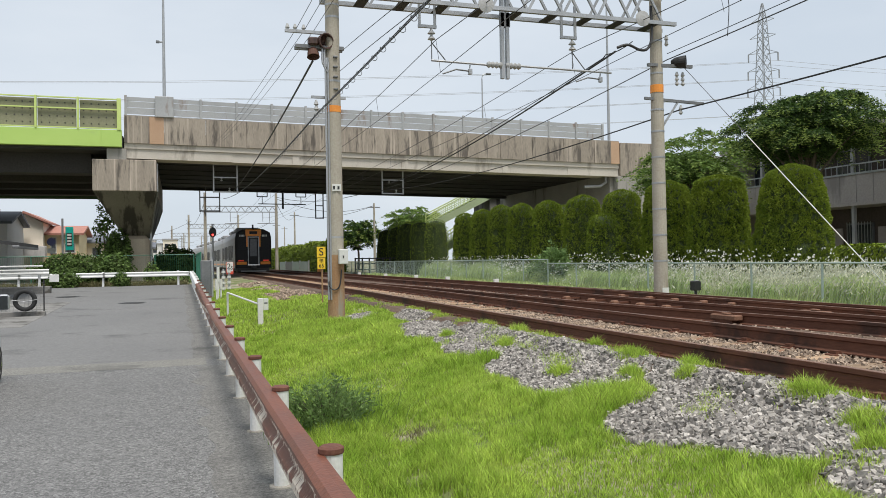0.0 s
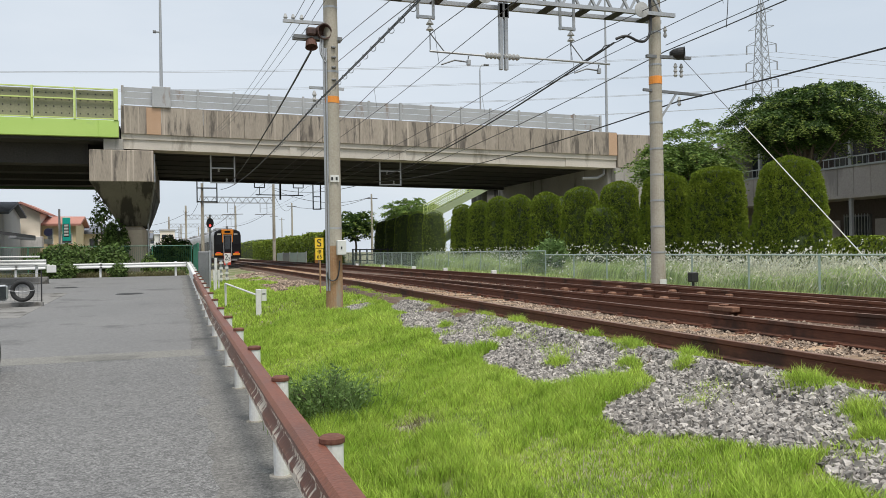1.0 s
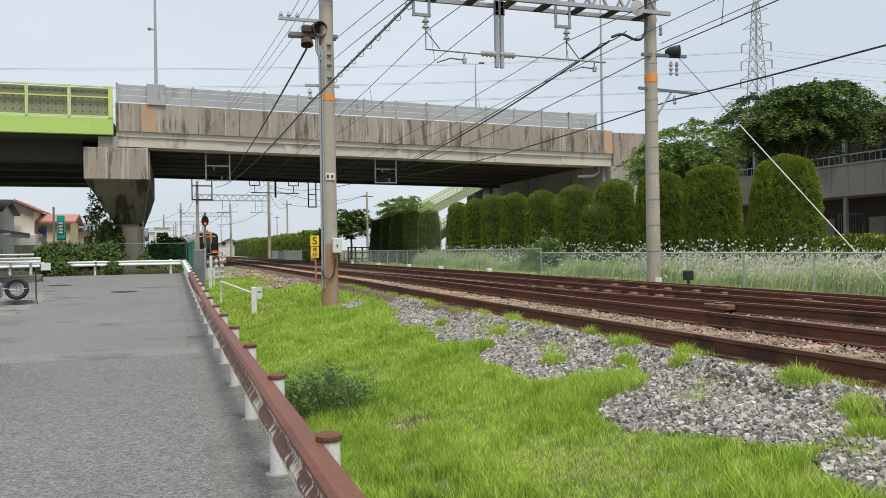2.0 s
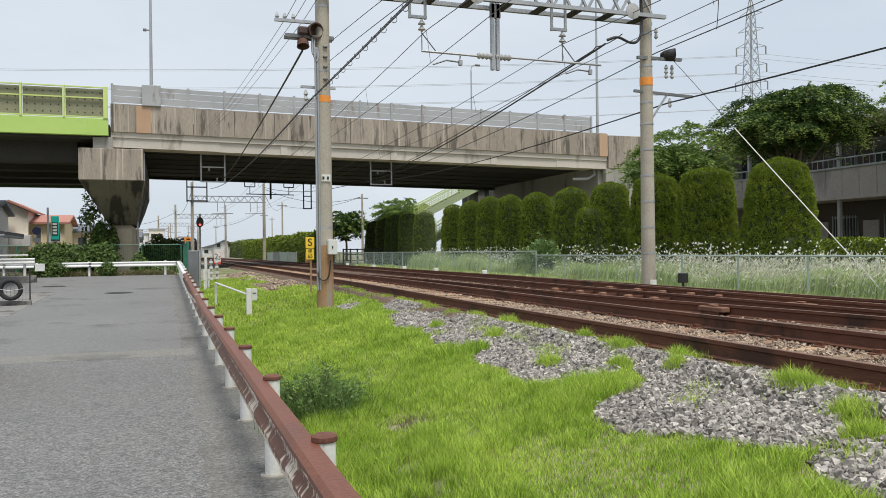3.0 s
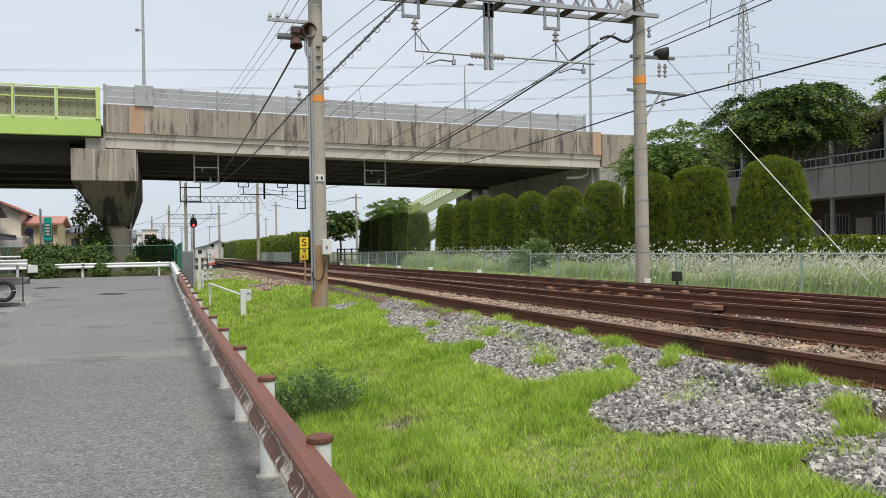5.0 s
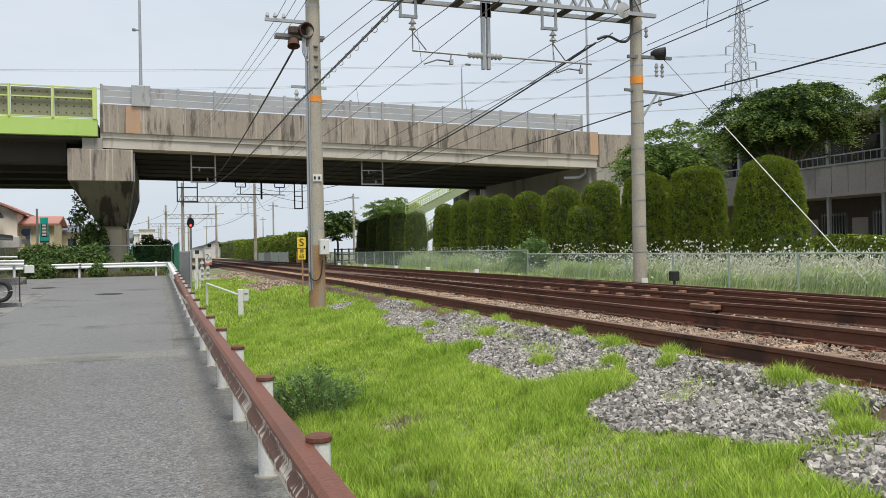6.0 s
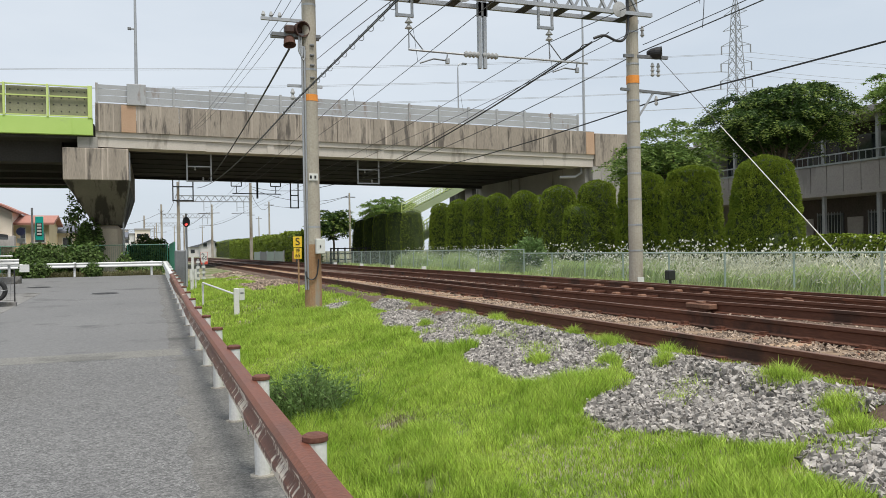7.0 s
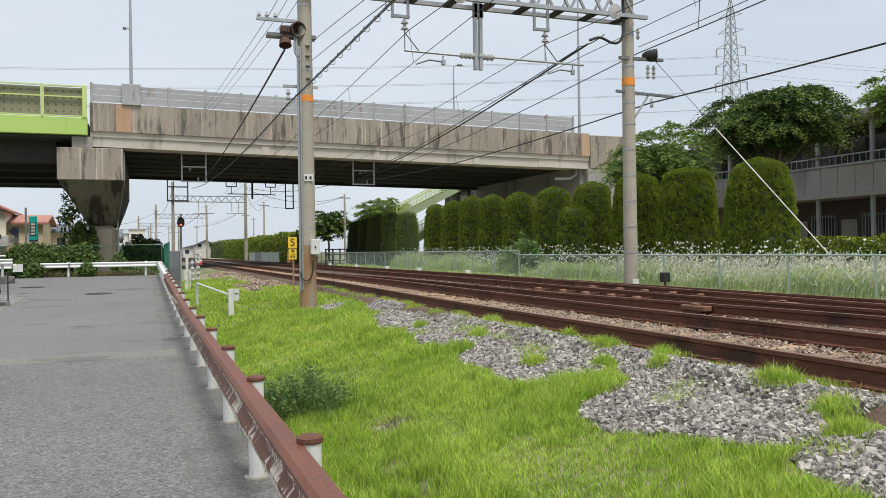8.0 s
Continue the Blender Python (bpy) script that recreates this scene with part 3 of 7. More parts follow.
# loose stone
STONE_SPOTS = ((3.5, 11.3, 0.3, 1.0), (3.62, 9.5, 0.42, 0.95), (3.75, 7.7, 0.42, 1.0), (3.36, 6.35, 0.45, 0.6), (3.78, 6.6, 0.42, 0.7), (3.22, 4.62, 0.42, 0.55), (3.5, 4.45, 0.52, 0.8),
               (3.85, 4.95, 0.36, 0.7), (3.35, 3.85, 0.32, 0.5), (3.98, 3.75, 0.32, 0.42), (3.32, 2.85, 0.32, 0.42), (3.35, 15.0, 0.25, 0.6), (3.85, 13.2, 0.2, 0.8), (3.98, 6.0, 0.16, 2.4), (3.32, 7.25, 0.3, 0.7), (3.38, 9.0, 0.28, 0.6))
TUFTS = ((3.33, 6.58, 0.2), (3.9, 6.22, 0.2), (3.62, 5.85, 0.17), (3.8, 5.33, 0.14), (4.0, 5.55, 0.16), (3.9, 4.15, 0.26), (3.72, 3.55, 0.2), (3.6, 8.5, 0.22), (3.5, 10.3, 0.2), (3.15, 5.45, 0.2), (4.05, 7.2, 0.14), (4.0, 9.0, 0.2), (3.5, 3.25, 0.16))


def stony(x, y):
    best = -1.0
    for cx, cy, ax, ay in STONE_SPOTS:
        best = max(best, 1 - ((x - cx) / ax) ** 2 - ((y - cy) / ay) ** 2)
    return best + 0.3 + 0.36 * noise.noise((x * 2.6, y * 1.9, 1.3)) + 0.15 * noise.noise((x * 8, y * 7, 2.3))


def stone_base(x, y):
    """Height of the bed: low between the rails, heaped outside them."""
    o = x - centre(y)
    if o < -1.28:
        return ground_z(x, y)
    if abs(o) < 0.84 or abs(o - SECOND) < 0.84:
        return BED + 0.026
    return float(np.interp(o, (-1.28, -1.15), (ground_z(x, y), BED + 0.045)))


def stones(name, count, area, test, size, label, seed, lift=(-0.1, 0.4)):
    rng = np.random.default_rng(seed)
    base = np.array([(a, b, c) for a in (-1, 1) for b in (-1, 1) for c in (-1, 1)], float)
    quads = [(0, 1, 3, 2), (4, 6, 7, 5), (0, 4, 5, 1), (2, 3, 7, 6), (0, 2, 6, 4), (1, 5, 7, 3)]
    vs, fs, made = [], [], 0
    while made < count:
        x, y = rng.uniform(area[0], area[1]), rng.uniform(area[2], area[3])
        if not test(x, y):
            made += 0.2
            continue
        s = size * rng.uniform(0.5, 1.25) * np.array((1, rng.uniform(0.5, 1), rng.uniform(0.4, 0.75)))
        q = Euler(rng.uniform(0, 6.28, 3)).to_matrix()
        v = (base * (1 + rng.uniform(-0.6, 0.2, (8, 3))) * s * 0.5) @ np.array(q).T + (x, y, stone_base(x, y) + size * rng.uniform(*lift))
        k = len(vs)
        vs += v.tolist()
        fs += [tuple(k + i for i in f) for f in quads]
        made += 1
    return tagged(raw(name, vs, fs, "stone" if "grey" in label else "stone_brown"), label, "gravel", kind="stuff")


stones("ballast_slope", 42000, (2.6, 4.3, 1.0, 17.5), lambda x, y: stony(x, y) > 0.1 and x < centre(y) - 1.0 + 0.16 * noise.noise((x * 4, y * 2.5, 6)), 0.046, "loose grey crushed ballast stones on embankment slope", 4)
stones("ballast_bed", 15000, (4.25, 10.6, 2.0, 26.0), lambda x, y: 0.84 < x - centre(y) or (abs(x - centre(y)) < 0.68 and noise.noise((x * 2, y * 2, 5)) > -0.25), 0.045, "brown rusty ballast stones between sleepers", 5, (-0.4, 0.15))
stones("ballast_infill", 11000, (4.3, 5.9, 2.0, 13.0), lambda x, y: abs(x - centre(y)) < 0.7, 0.038, "tan and brown ballast stones between sleepers", 8, (-0.35, 0.2))
rows_b = spread([(-12, 75, 3), (75, 340, 10)])
tagged(raw("track_bed", [(centre(y) + o, y, BED + dz) for y in rows_b for o, dz in ((-1.28, -0.045), (-1.15, 0.05), (-0.87, 0.055), (-0.72, 0.012), (0.72, 0.012), (0.9, 0.05), (2.78, 0.05), (2.92, 0.012), (4.4, 0.012), (4.55, 0.05), (5.2, 0.03), (5.7, -0.06))],
           [(j * 12 + i, j * 12 + i + 1, j * 12 + i + 13, j * 12 + i + 12) for j in range(len(rows_b) - 1) for i in range(11)], "ballast_bed"),
       "brown rust-stained ballast bed under tracks", "track bed", kind="structure")


# ---- plants ----
def blades(name, pts, height, width, lean, material, label, seed, category="grass", kind="stuff", parent=None):
    rng = np.random.default_rng(seed)
    p = np.asarray(pts, float)
    n = len(p)
    a = rng.uniform(0, 2 * np.pi, n)
    h = np.asarray(height) * rng.uniform(0.55, 1.25, n)
    d = np.stack([np.cos(a), np.sin(a), np.zeros(n)], 1)
    turn = rng.uniform(0, 2 * np.pi, n)
    side = np.stack([np.cos(turn), np.sin(turn), np.zeros(n)], 1) * (np.asarray(width) * rng.uniform(0.7, 1.3, n))[:, None] / 2
    ln = (lean * h * rng.uniform(0.2, 1.0, n))[:, None]
    up = np.array((0, 0, 1.0))
    mid = p + d * ln * 0.35 + up * (h * 0.6)[:, None]
    tip = p + d * ln + up * h[:, None]
    v = np.stack([p - side, p + side, mid + side * 0.8, mid - side * 0.8, tip], 1).reshape(-1, 3)
    i = np.arange(n)[:, None] * 5
    f = [tuple(q) for q in (i + (0, 1, 2, 3)).tolist()] + [tuple(q) for q in (i + (3, 2, 4)).tolist()]
    ob = raw(name, v.tolist(), f, material, parent)
    return tagged(ob, label, category, kind=kind) if parent is None else ob


def leaves(points, normals, length, width, seed, spread_=0.6, droop=0.0, lay=False):
    """Rhombic leaves that stand off a surface."""
    rng = np.random.default_rng(seed)
    p, nn = np.asarray(points, float), np.asarray(normals, float)
    n = len(p)
    d = nn + rng.normal(0, spread_, (n, 3)) - np.array((0, 0, droop))
    d /= np.linalg.norm(d, axis=1)[:, None] + 1e-9
    s = np.cross(d, rng.normal(0, 1, (n, 3)))
    if lay:
        un = nn / (np.linalg.norm(nn, axis=1)[:, None] + 1e-9)
        d = np.cross(un, rng.normal(0, 1, (n, 3)))
        d = d / (np.linalg.norm(d, axis=1)[:, None] + 1e-9) + un * rng.uniform(0.1, 0.7, (n, 1))
        d /= np.linalg.norm(d, axis=1)[:, None] + 1e-9
        s = np.cross(d, un + rng.normal(0, spread_ * 0.5, (n, 3)))
    s /= np.linalg.norm(s, axis=1)[:, None] + 1e-9
    l = length * rng.uniform(0.6, 1.3, n)[:, None]
    w = width * rng.uniform(0.6, 1.3, n)[:, None]
    v = np.stack([p, p + d * l * 0.5 + s * w / 2, p + d * l, p + d * l * 0.5 - s * w / 2], 1).reshape(-1, 3)
    i = np.arange(n)[:, None] * 4
    return v.tolist(), [tuple(q) for q in (i + (0, 1, 2, 3)).tolist()]


rng = np.random.default_rng(11)
DIRT = ((1.62, 4.85, 0.3, 0.55), (1.8, 6.05, 0.22, 0.2), (1.25, 4.2, 0.2, 0.3), (1.0, 5.6, 0.12, 0.3), (2.05, 5.35, 0.14, 0.16))


def bare(x, y):
    b = max(1 - ((x - cx) / ax) ** 2 - ((y - cy) / ay) ** 2 for cx, cy, ax, ay in DIRT)
    return b + 0.7 * noise.noise((x * 3, y * 3, 9.0)) + 0.5 * noise.noise((x * 9, y * 8, 3.0)) > 0.3


def meadow(count, area, seed, tall, wide):
    r = np.random.default_rng(seed)
    pts, hs = [], []
    for _ in range(count):
        x, y = r.uniform(area[0], area[1]), r.uniform(area[2], area[3])
        clump = 0.8 * noise.noise((x * 1.1, y * 0.9, 7.0)) + 0.5 * noise.noise((x * 3.1, y * 3.1, 2.0)) + 0.4 * noise.noise((x * 6.3, y * 5.1, 4.0))
        st = stony(x, y)
        if x > centre(y) - 0.88 or (bare(x, y) and clump < 0.22) or (st > 0.05 and clump < 0.5) or st > 0.3 or (y > 24 and x > 2.8 and noise.noise((x * 1.3, y * 0.5, 3.3)) > -0.15) or clump < -0.85:
            continue
        if x > centre(y) - 1.3 and clump < 0.12:
            continue
        if x < 0.98 and clump < -0.1:
            continue
        pts.append((x, y, ground_z(x, y) - 0.01))
        hs.append(tall * (0.62 + 1.0 * max(-0.3, clump)) * float(np.interp(st, (-1.6, -0.05), (1.0, 0.5))) * float(np.interp(x - centre(y), (-1.7, -1.25), (1.0, 0.42))))
    return blades("grass", pts, np.array(hs), wide, 0.75, "grass", "bright green long grass on railway verge", seed)


meadow(200000, (0.85, 4.3, 2.4, 8.0), 21, 0.2, 0.005)
meadow(125000, (0.85, 4.3, 8.0, 15.5), 22, 0.21, 0.008)
meadow(60000, (0.85, 4.2, 15.5, 34.0), 23, 0.19, 0.018)


# tufts beside the rail and among the stones
tr_ = np.random.default_rng(24)
tp, th = [], []
for y in np.arange(2.6, 20, 0.3):
    for dx, chance, size_ in ((-0.98, 0.75, 0.11), (-1.35, 0.3, 0.12), (-1.75, 0.22, 0.12)):
        if tr_.uniform() > chance:
            continue
        cy, cx = y + tr_.normal(0, 0.2), centre(y) + dx + tr_.normal(0, 0.07)
        s_ = size_ * tr_.uniform(0.5, 1.5)
        for _ in range(int(1900 * s_)):
            px, py = min(cx + s_ * tr_.normal(0, 0.5), centre(y) - 0.84), cy + 1.5 * s_ * tr_.normal(0, 0.5)
            tp.append((px, py, stone_base(px, py) - 0.005))
            th.append(0.42 * s_ * tr_.uniform(0.4, 1.1) + 0.015)
for tx, ty_, ts in TUFTS:
    for _ in range(int(5500 * ts)):
        px, py = tr_.normal(tx, 0.26 * ts), tr_.normal(ty_, 0.42 * ts)
        out_ = min(1.0, math.hypot((px - tx) / ts, (py - ty_) / (1.5 * ts)))
        tp.append((px, py, stone_base(px, py) - 0.005))
        th.append((0.14 * (1 - 0.75 * out_) * tr_.uniform(0.5, 1.1)) * min(1, 0.5 + 2.5 * ts))
blades("grass_tufts", tp, np.array(th), 0.005, 0.9, "grass", "green grass tufts growing through ballast beside rail", 25)
meadow(14000, (0.85, 4.0, -5.0, 2.4), 26, 0.17, 0.012)


def weeds(name, area, count, tall, seed, material, label, wide=0.02):
    r = np.random.default_rng(seed)
    pts = [(x, y, ground_z(x, y)) for x, y in zip(r.uniform(area[0], area[1], count), r.uniform(area[2], area[3], count))]
    hs = np.array([tall * (0.7 + 0.6 * noise.noise((p[0] * 0.8, p[1] * 0.5, 4))) for p in pts])
    blades(name, pts, hs, wide, 0.8, material, label, seed)
    return pts, hs


dd = np.random.default_rng(36)
dry = [(cx + ax * dd.normal(0, 0.55), cy + ay * dd.normal(0, 0.55)) for cx, cy, ax, ay in DIRT[:3] for _ in range(170)]
blades("dry_grass", [(x, y, ground_z(x, y)) for x, y in dry], np.full(len(dry), 0.07), 0.006, 1.6, "dry_weed", "short dry straw on bare soil", 37)
weeds("tall_weeds", (12.75, 15.6, 8.0, 43), 30000, 0.9, 31, "weed_pale", "tall rank weeds behind chain-link fence", 0.022)
stones("ballast_bank", 3000, (2.6, 4.0, 24, 40), lambda x, y: noise.noise((x * 1.3, y * 0.5, 3.3)) > -0.1 and x > 2.7, 0.09, "brown gravel bank beside distant track", 6)
weeds("tall_weeds", (11.2, 12.5, 8, 50), 5000, 0.3, 32, "weed_pale", "low rough weeds beside fence foot", 0.025)
fr = np.random.default_rng(33)
fp = [(x, y, ground_z(x, y) + z) for x, y, z in zip(fr.uniform(12.8, 15.4, 7000), 8.0 + 37 * fr.uniform(0, 1, 7000) ** 1.5, fr.normal(0.62, 0.27, 7000).clip(0.15, 1.15))
      if noise.noise((x * 0.5, y * 0.35, 8)) > -0.1]
v, f = leaves(fp, [(0, -0.2, 1)] * len(fp), 0.065, 0.06, 34, 0.9)
tagged(raw("wild_flowers", v, f, "flower"), "small white wild flowers among tall weeds", "flowers", kind="stuff")
fp = [(x, y, ground_z(x, y) + z) for x, y, z in zip(fr.uniform(12.72, 15.6, 15000), 7.0 + 14 * fr.uniform(0, 1, 15000) ** 1.5, fr.normal(0.36, 0.2, 15000).clip(0.1, 0.8))]
v, f = leaves(fp, [(0.2, -0.2, 1)] * len(fp), 0.14, 0.03, 35, 0.6)
tagged(raw("seed_heads", v, f, "seed"), "pale feathery seed heads of wild grass", "grass", kind="stuff")


def scrub(name, at, rad, tall, count, seed, material, label, category="shrub", size=0.07):
    """A loose shrub of stems and leaves."""
    r = np.random.default_rng(seed)
    t = thing(name, at, label, category)
    b = bmesh.new()
    pts, ns = [], []
    for k in range(26):
        a, s = r.uniform(0, 6.28), r.uniform(0.2, 1)
        e = Vector((rad * s * math.cos(a), rad * s * math.sin(a), tall * (1.05 - 0.45 * s) * r.uniform(0.75, 1.1)))
        tube(b, [(0.03 * math.cos(a), 0.03 * math.sin(a), -0.03), e * 0.5 + Vector((0, 0, 0.05)), e], 0.006 + 0.004 * tall, 4, 0.002)
        for _ in range(count // 26):
            q = e * r.uniform(0.25, 1.0) ** 0.6
            pts.append(tuple(q + Vector(r.normal(0, 0.06 * rad + 0.02, 3))))
            ns.append((math.cos(a), math.sin(a), 0.6))
    part("stems", b, "bark", t)
    v, f = leaves(pts, ns, size, size * 0.4, seed, 0.6)
    raw("foliage", v, f, material, t)
    return t


scrub("shrub", (1.26, 7.0, 0.08), 0.42, 0.5, 2600, 41, "weed", "low wispy green weed bush with grassy stems", size=0.045)
blades("bush_stalks", [(1.3 + 0.4 * random.gauss(0, 0.5), 7.0 + 0.45 * random.gauss(0, 0.5), 0.1) for _ in range(520)], np.full(520, 0.5), 0.005, 1.1, "weed", "long thin grass stalks around bush", 44)
scrub("shrub", (13.2, 26.6, 0.55), 0.9, 1.5, 2600, 42, "weed", "tall leafy shrub growing at the fence", size=0.16)
scrub("shrub", (13.4, 28.0, 0.55), 0.6, 1.1, 1200, 43, "weed", "tall leafy shrub growing at the fence", size=0.16)


def topiary(x, y, r, tall, seed, count, group="clipped hedge trees", flat=0.5, z0=0.5, taper=0.0):
    rr = np.random.default_rng(seed)
    t = thing("topiary", (x, y, z0), "tall clipped green conifer with rounded top", "topiary", group)
    h = tall - z0
    prof = [(1.0, 0.0), (1.03, 0.1), (0.99, 0.4), (0.94, 0.65), (0.89, 0.8), (0.82, 0.89), (flat + 0.18, 0.945), (flat * 0.7, 0.98), (0.1, 1.0), (0.01, 1.002)]
    zs, rs = [p[1] for p in prof], [p[0] * (1 - taper * p[1]) for p in prof]

    def lump(a, z):
        return 1 + 0.08 * noise.noise((math.cos(a) * 1.6 + seed, math.sin(a) * 1.6, z * 0.9)) + 0.07 * noise.noise((math.cos(a) * 4.5 + seed, math.sin(a) * 4.5, z * 1.6)) + 0.03 * noise.noise((math.cos(a) * 11 + seed, math.sin(a) * 11, z * 5))

    b = bmesh.new()
    rings_ = []
    for k in range(34):
        z = k / 33
        rad = float(np.interp(z, zs, rs)) * r * 0.94
        rings_.append([(rad * lump(a, z * h) * math.cos(a), rad * lump(a, z * h) * math.sin(a), z * h * 0.98) for a in [2 * math.pi * i / 48 for i in range(48)]])
    loft(b, rings_)
    part("branch_mass", b, "hedge_core", t, "inner twigs, coloured dark for the shade between leaves", smooth=True)
    pts, ns = [], []
    for _ in range(count):
        u = rr.uniform(0, 1)
        z = u ** 0.85
        a = rr.uniform(0, 2 * math.pi)
        if z > 0.93:
            z = rr.uniform(0.9, 1.0)
        # Leafless gaps bare the dark core, which reads as shaded crevices.
        gap = noise.noise((math.cos(a) * 6 * r + seed, math.sin(a) * 6 * r, z * h * 5)) + 0.7 * noise.noise((math.cos(a) * 14 * r, math.sin(a) * 14 * r + seed, z * h * 13))
        if gap < -0.32:
            continue
        rad = float(np.interp(z, zs, rs)) * r * lump(a, z * h) * (rr.uniform(0.925, 0.97) + 0.1 * min(gap, 0.35))
        if z >= 0.985:
            rad *= math.sqrt(rr.uniform(0, 1))
        pts.append((rad * math.cos(a), rad * math.sin(a), z * h))
        e = max(0.0, (z - 0.75) * 4)
        ns.append((math.cos(a), math.sin(a), 0.6 + e))
    v, f = leaves(pts, ns, 0.06 if count > 30000 else 0.085, 0.026 if count > 30000 else 0.036, seed + 1, 0.55)
    raw("foliage", v, f, "hedge_leaf", t)
    return t


HEDGE = ((18.45, 1.16, 4.16), (21.75, 1.0, 4.2), (24.6, 0.95, 4.3), (27.7, 0.9, 4.25), (30.9, 0.9, 4.3), (34.3, 0.82, 4.3), (37.4, 0.8, 4.4), (40.1, 0.8, 4.5), (42.9, 0.78, 4.45), (45.8, 0.8, 4.4))
for k, (y, r_, z_) in enumerate(HEDGE):
    topiary(16.8, y, r_, z_, 50 + k, (75000 if k < 3 else 45000) if k < 5 else 22000, flat=0.6 if k == 1 else 0.5, taper=0.22 if k == 0 else 0.05)
topiary(16.0, 27.6, 0.78, 3.3, 71, 13000)
topiary(18.3, 35.8, 0.9, 4.2, 72, 8000)
# Few leaves, so the dark core shows and stands in for the bridge's shade.
for k, (y, r_) in enumerate(((51.7, 0.8), (55.2, 0.85), (58.8, 0.9), (61.8, 0.9), (65.0, 0.95))):
    topiary(16.8, y, r_, (4.35, 4.45, 4.5, 4.35, 4.3)[k], 80 + k, 4000, "clipped hedge trees under the bridge", 0.6)


def tree(x, y, z, tall, crown, squash, seed, count, material, label, leaf=0.22, trunk=0.16, bare_=0.35, group="", droop=0.5):
    """Trunk, limbs and drooping sprays of leaves set in clumps with gaps between them."""
    r = np.random.default_rng(seed)
    t = thing("tree", (x, y, z), label, "tree", group)
    b = bmesh.new()
    tube(b, [(0, 0, -0.1), (0.05, 0.02, tall * 0.25), (-0.04, 0.05, tall * 0.55), (0.05, 0, tall * 0.8)], trunk, 8, trunk * 0.3)
    part("trunk", b, "bark", t)
    pts, ns = [], []
    mid = Vector((0, 0, tall - crown * squash * 1.05))
    boughs = 86
    per = 14
    sprays = max(5, count // (boughs * per))
    for k in range(boughs):
        h = 1 - 2 * (k + 0.5) / boughs
        a = 2.39996 * k + r.uniform(-0.3, 0.3)
        d = Vector((math.sqrt(1 - h * h) * math.cos(a), math.sqrt(1 - h * h) * math.sin(a), h))
        reach = crown * (r.uniform(0.55, 0.88) if k % 3 else r.uniform(0.2, 0.6)) * (1 + 0.3 * noise.noise(d * 1.9 + Vector((seed, 0, 0))))
        e = mid + Vector((d.x * reach, d.y * reach, d.z * reach * squash))
        s = Vector((0, 0, tall * r.uniform(bare_, 0.7)))
        m1 = s.lerp(e, 0.5) + Vector((0, 0, 0.06 * crown))
        if k % 2 == 0:
            part("limb", tube(bmesh.new(), [s, m1, e], trunk * 0.28, 5, 0.01), "bark", t)
        clump = crown * r.uniform(0.16, 0.27)
        for _ in range(sprays):
            o = Vector(r.normal(0, 1, 3))
            o.normalize()
            o.z *= 0.35
            q = e + o * clump * r.uniform(0.1, 0.55)
            out = Vector((o.x + d.x * 0.7, o.y + d.y * 0.7, r.uniform(-0.1, 0.5)))
            out.normalize()
            span = clump * r.uniform(0.5, 1.35)
            for i in range(per):
                f_ = (i + 1) / per
                p = q + out * span * f_ - Vector((0, 0, droop * span * f_ * f_))
                pts.append(tuple(p))
                side = Vector((-out.y, out.x, 0)) * (1 if i % 2 else -1)
                ns.append((out.x * 0.5 + side.x, out.y * 0.5 + side.y, -0.2))
    v, f = leaves(pts, ns, leaf, leaf * 0.4, seed + 1, 0.35, 0.15)
    raw("crown", v, f, material, t)
    shoots, sn = [], []
    for i in range(per - 1, len(pts), per * 2):
        d = Vector(pts[i]) - mid
        if math.hypot(d.x, d.y) > crown * 0.6 or d.z > crown * squash * 0.45:
            d.normalize()
            for q in range(7):
                p = Vector(pts[i]) + Vector((d.x, d.y, 0.35 + 0.5 * d.z)) * 0.055 * q - Vector((0, 0, 0.008 * q * q))
                shoots.append(tuple(p))
                sn.append((r.normal(0, 1), r.normal(0, 1), 0.1))
    v, f = leaves(shoots, sn, leaf * 0.8, leaf * 0.34, seed + 2, 0.3, 0.1)
    raw("outer_foliage", v, f, "shoot_leaf", t, "pale young shoots")
    return t


tree(22.25, 23.6, 0.55, 7.4, 2.75, 0.54, 101, 62000, "tree_leaf", "broad dark green cherry tree with drooping branches", 0.13, droop=0.6)
tree(21.9, 30.0, 0.55, 6.6, 2.6, 0.62, 102, 24000, "tree_leaf_light", "lighter green leafy tree behind clipped hedge", 0.17, droop=0.7)
tree(24.3, 33.6, 0.55, 5.6, 1.5, 0.7, 103, 7000, "tree_leaf_light", "lighter green leafy tree behind clipped hedge", 0.2)
tree(24.5, 19.5, 0.55, 7.2, 1.7, 0.62, 104, 16000, "tree_leaf_light", "green street tree with pale young shoots", 0.14)
tree(20.2, 92, 0.55, 6.6, 2.9, 0.75, 105, 9000, "tree_leaf", "dark round tree beyond the bridge", 0.34)
tree(27.5, 96, 0.55, 8.2, 3.2, 0.7, 106, 8000, "tree_leaf_light", "pale feathery tree beyond the bridge", 0.34)
tree(34, 110, 0.55, 9, 3.4, 0.7, 107, 5000, "tree_leaf_light", "pale feathery tree beyond the bridge", 0.34)


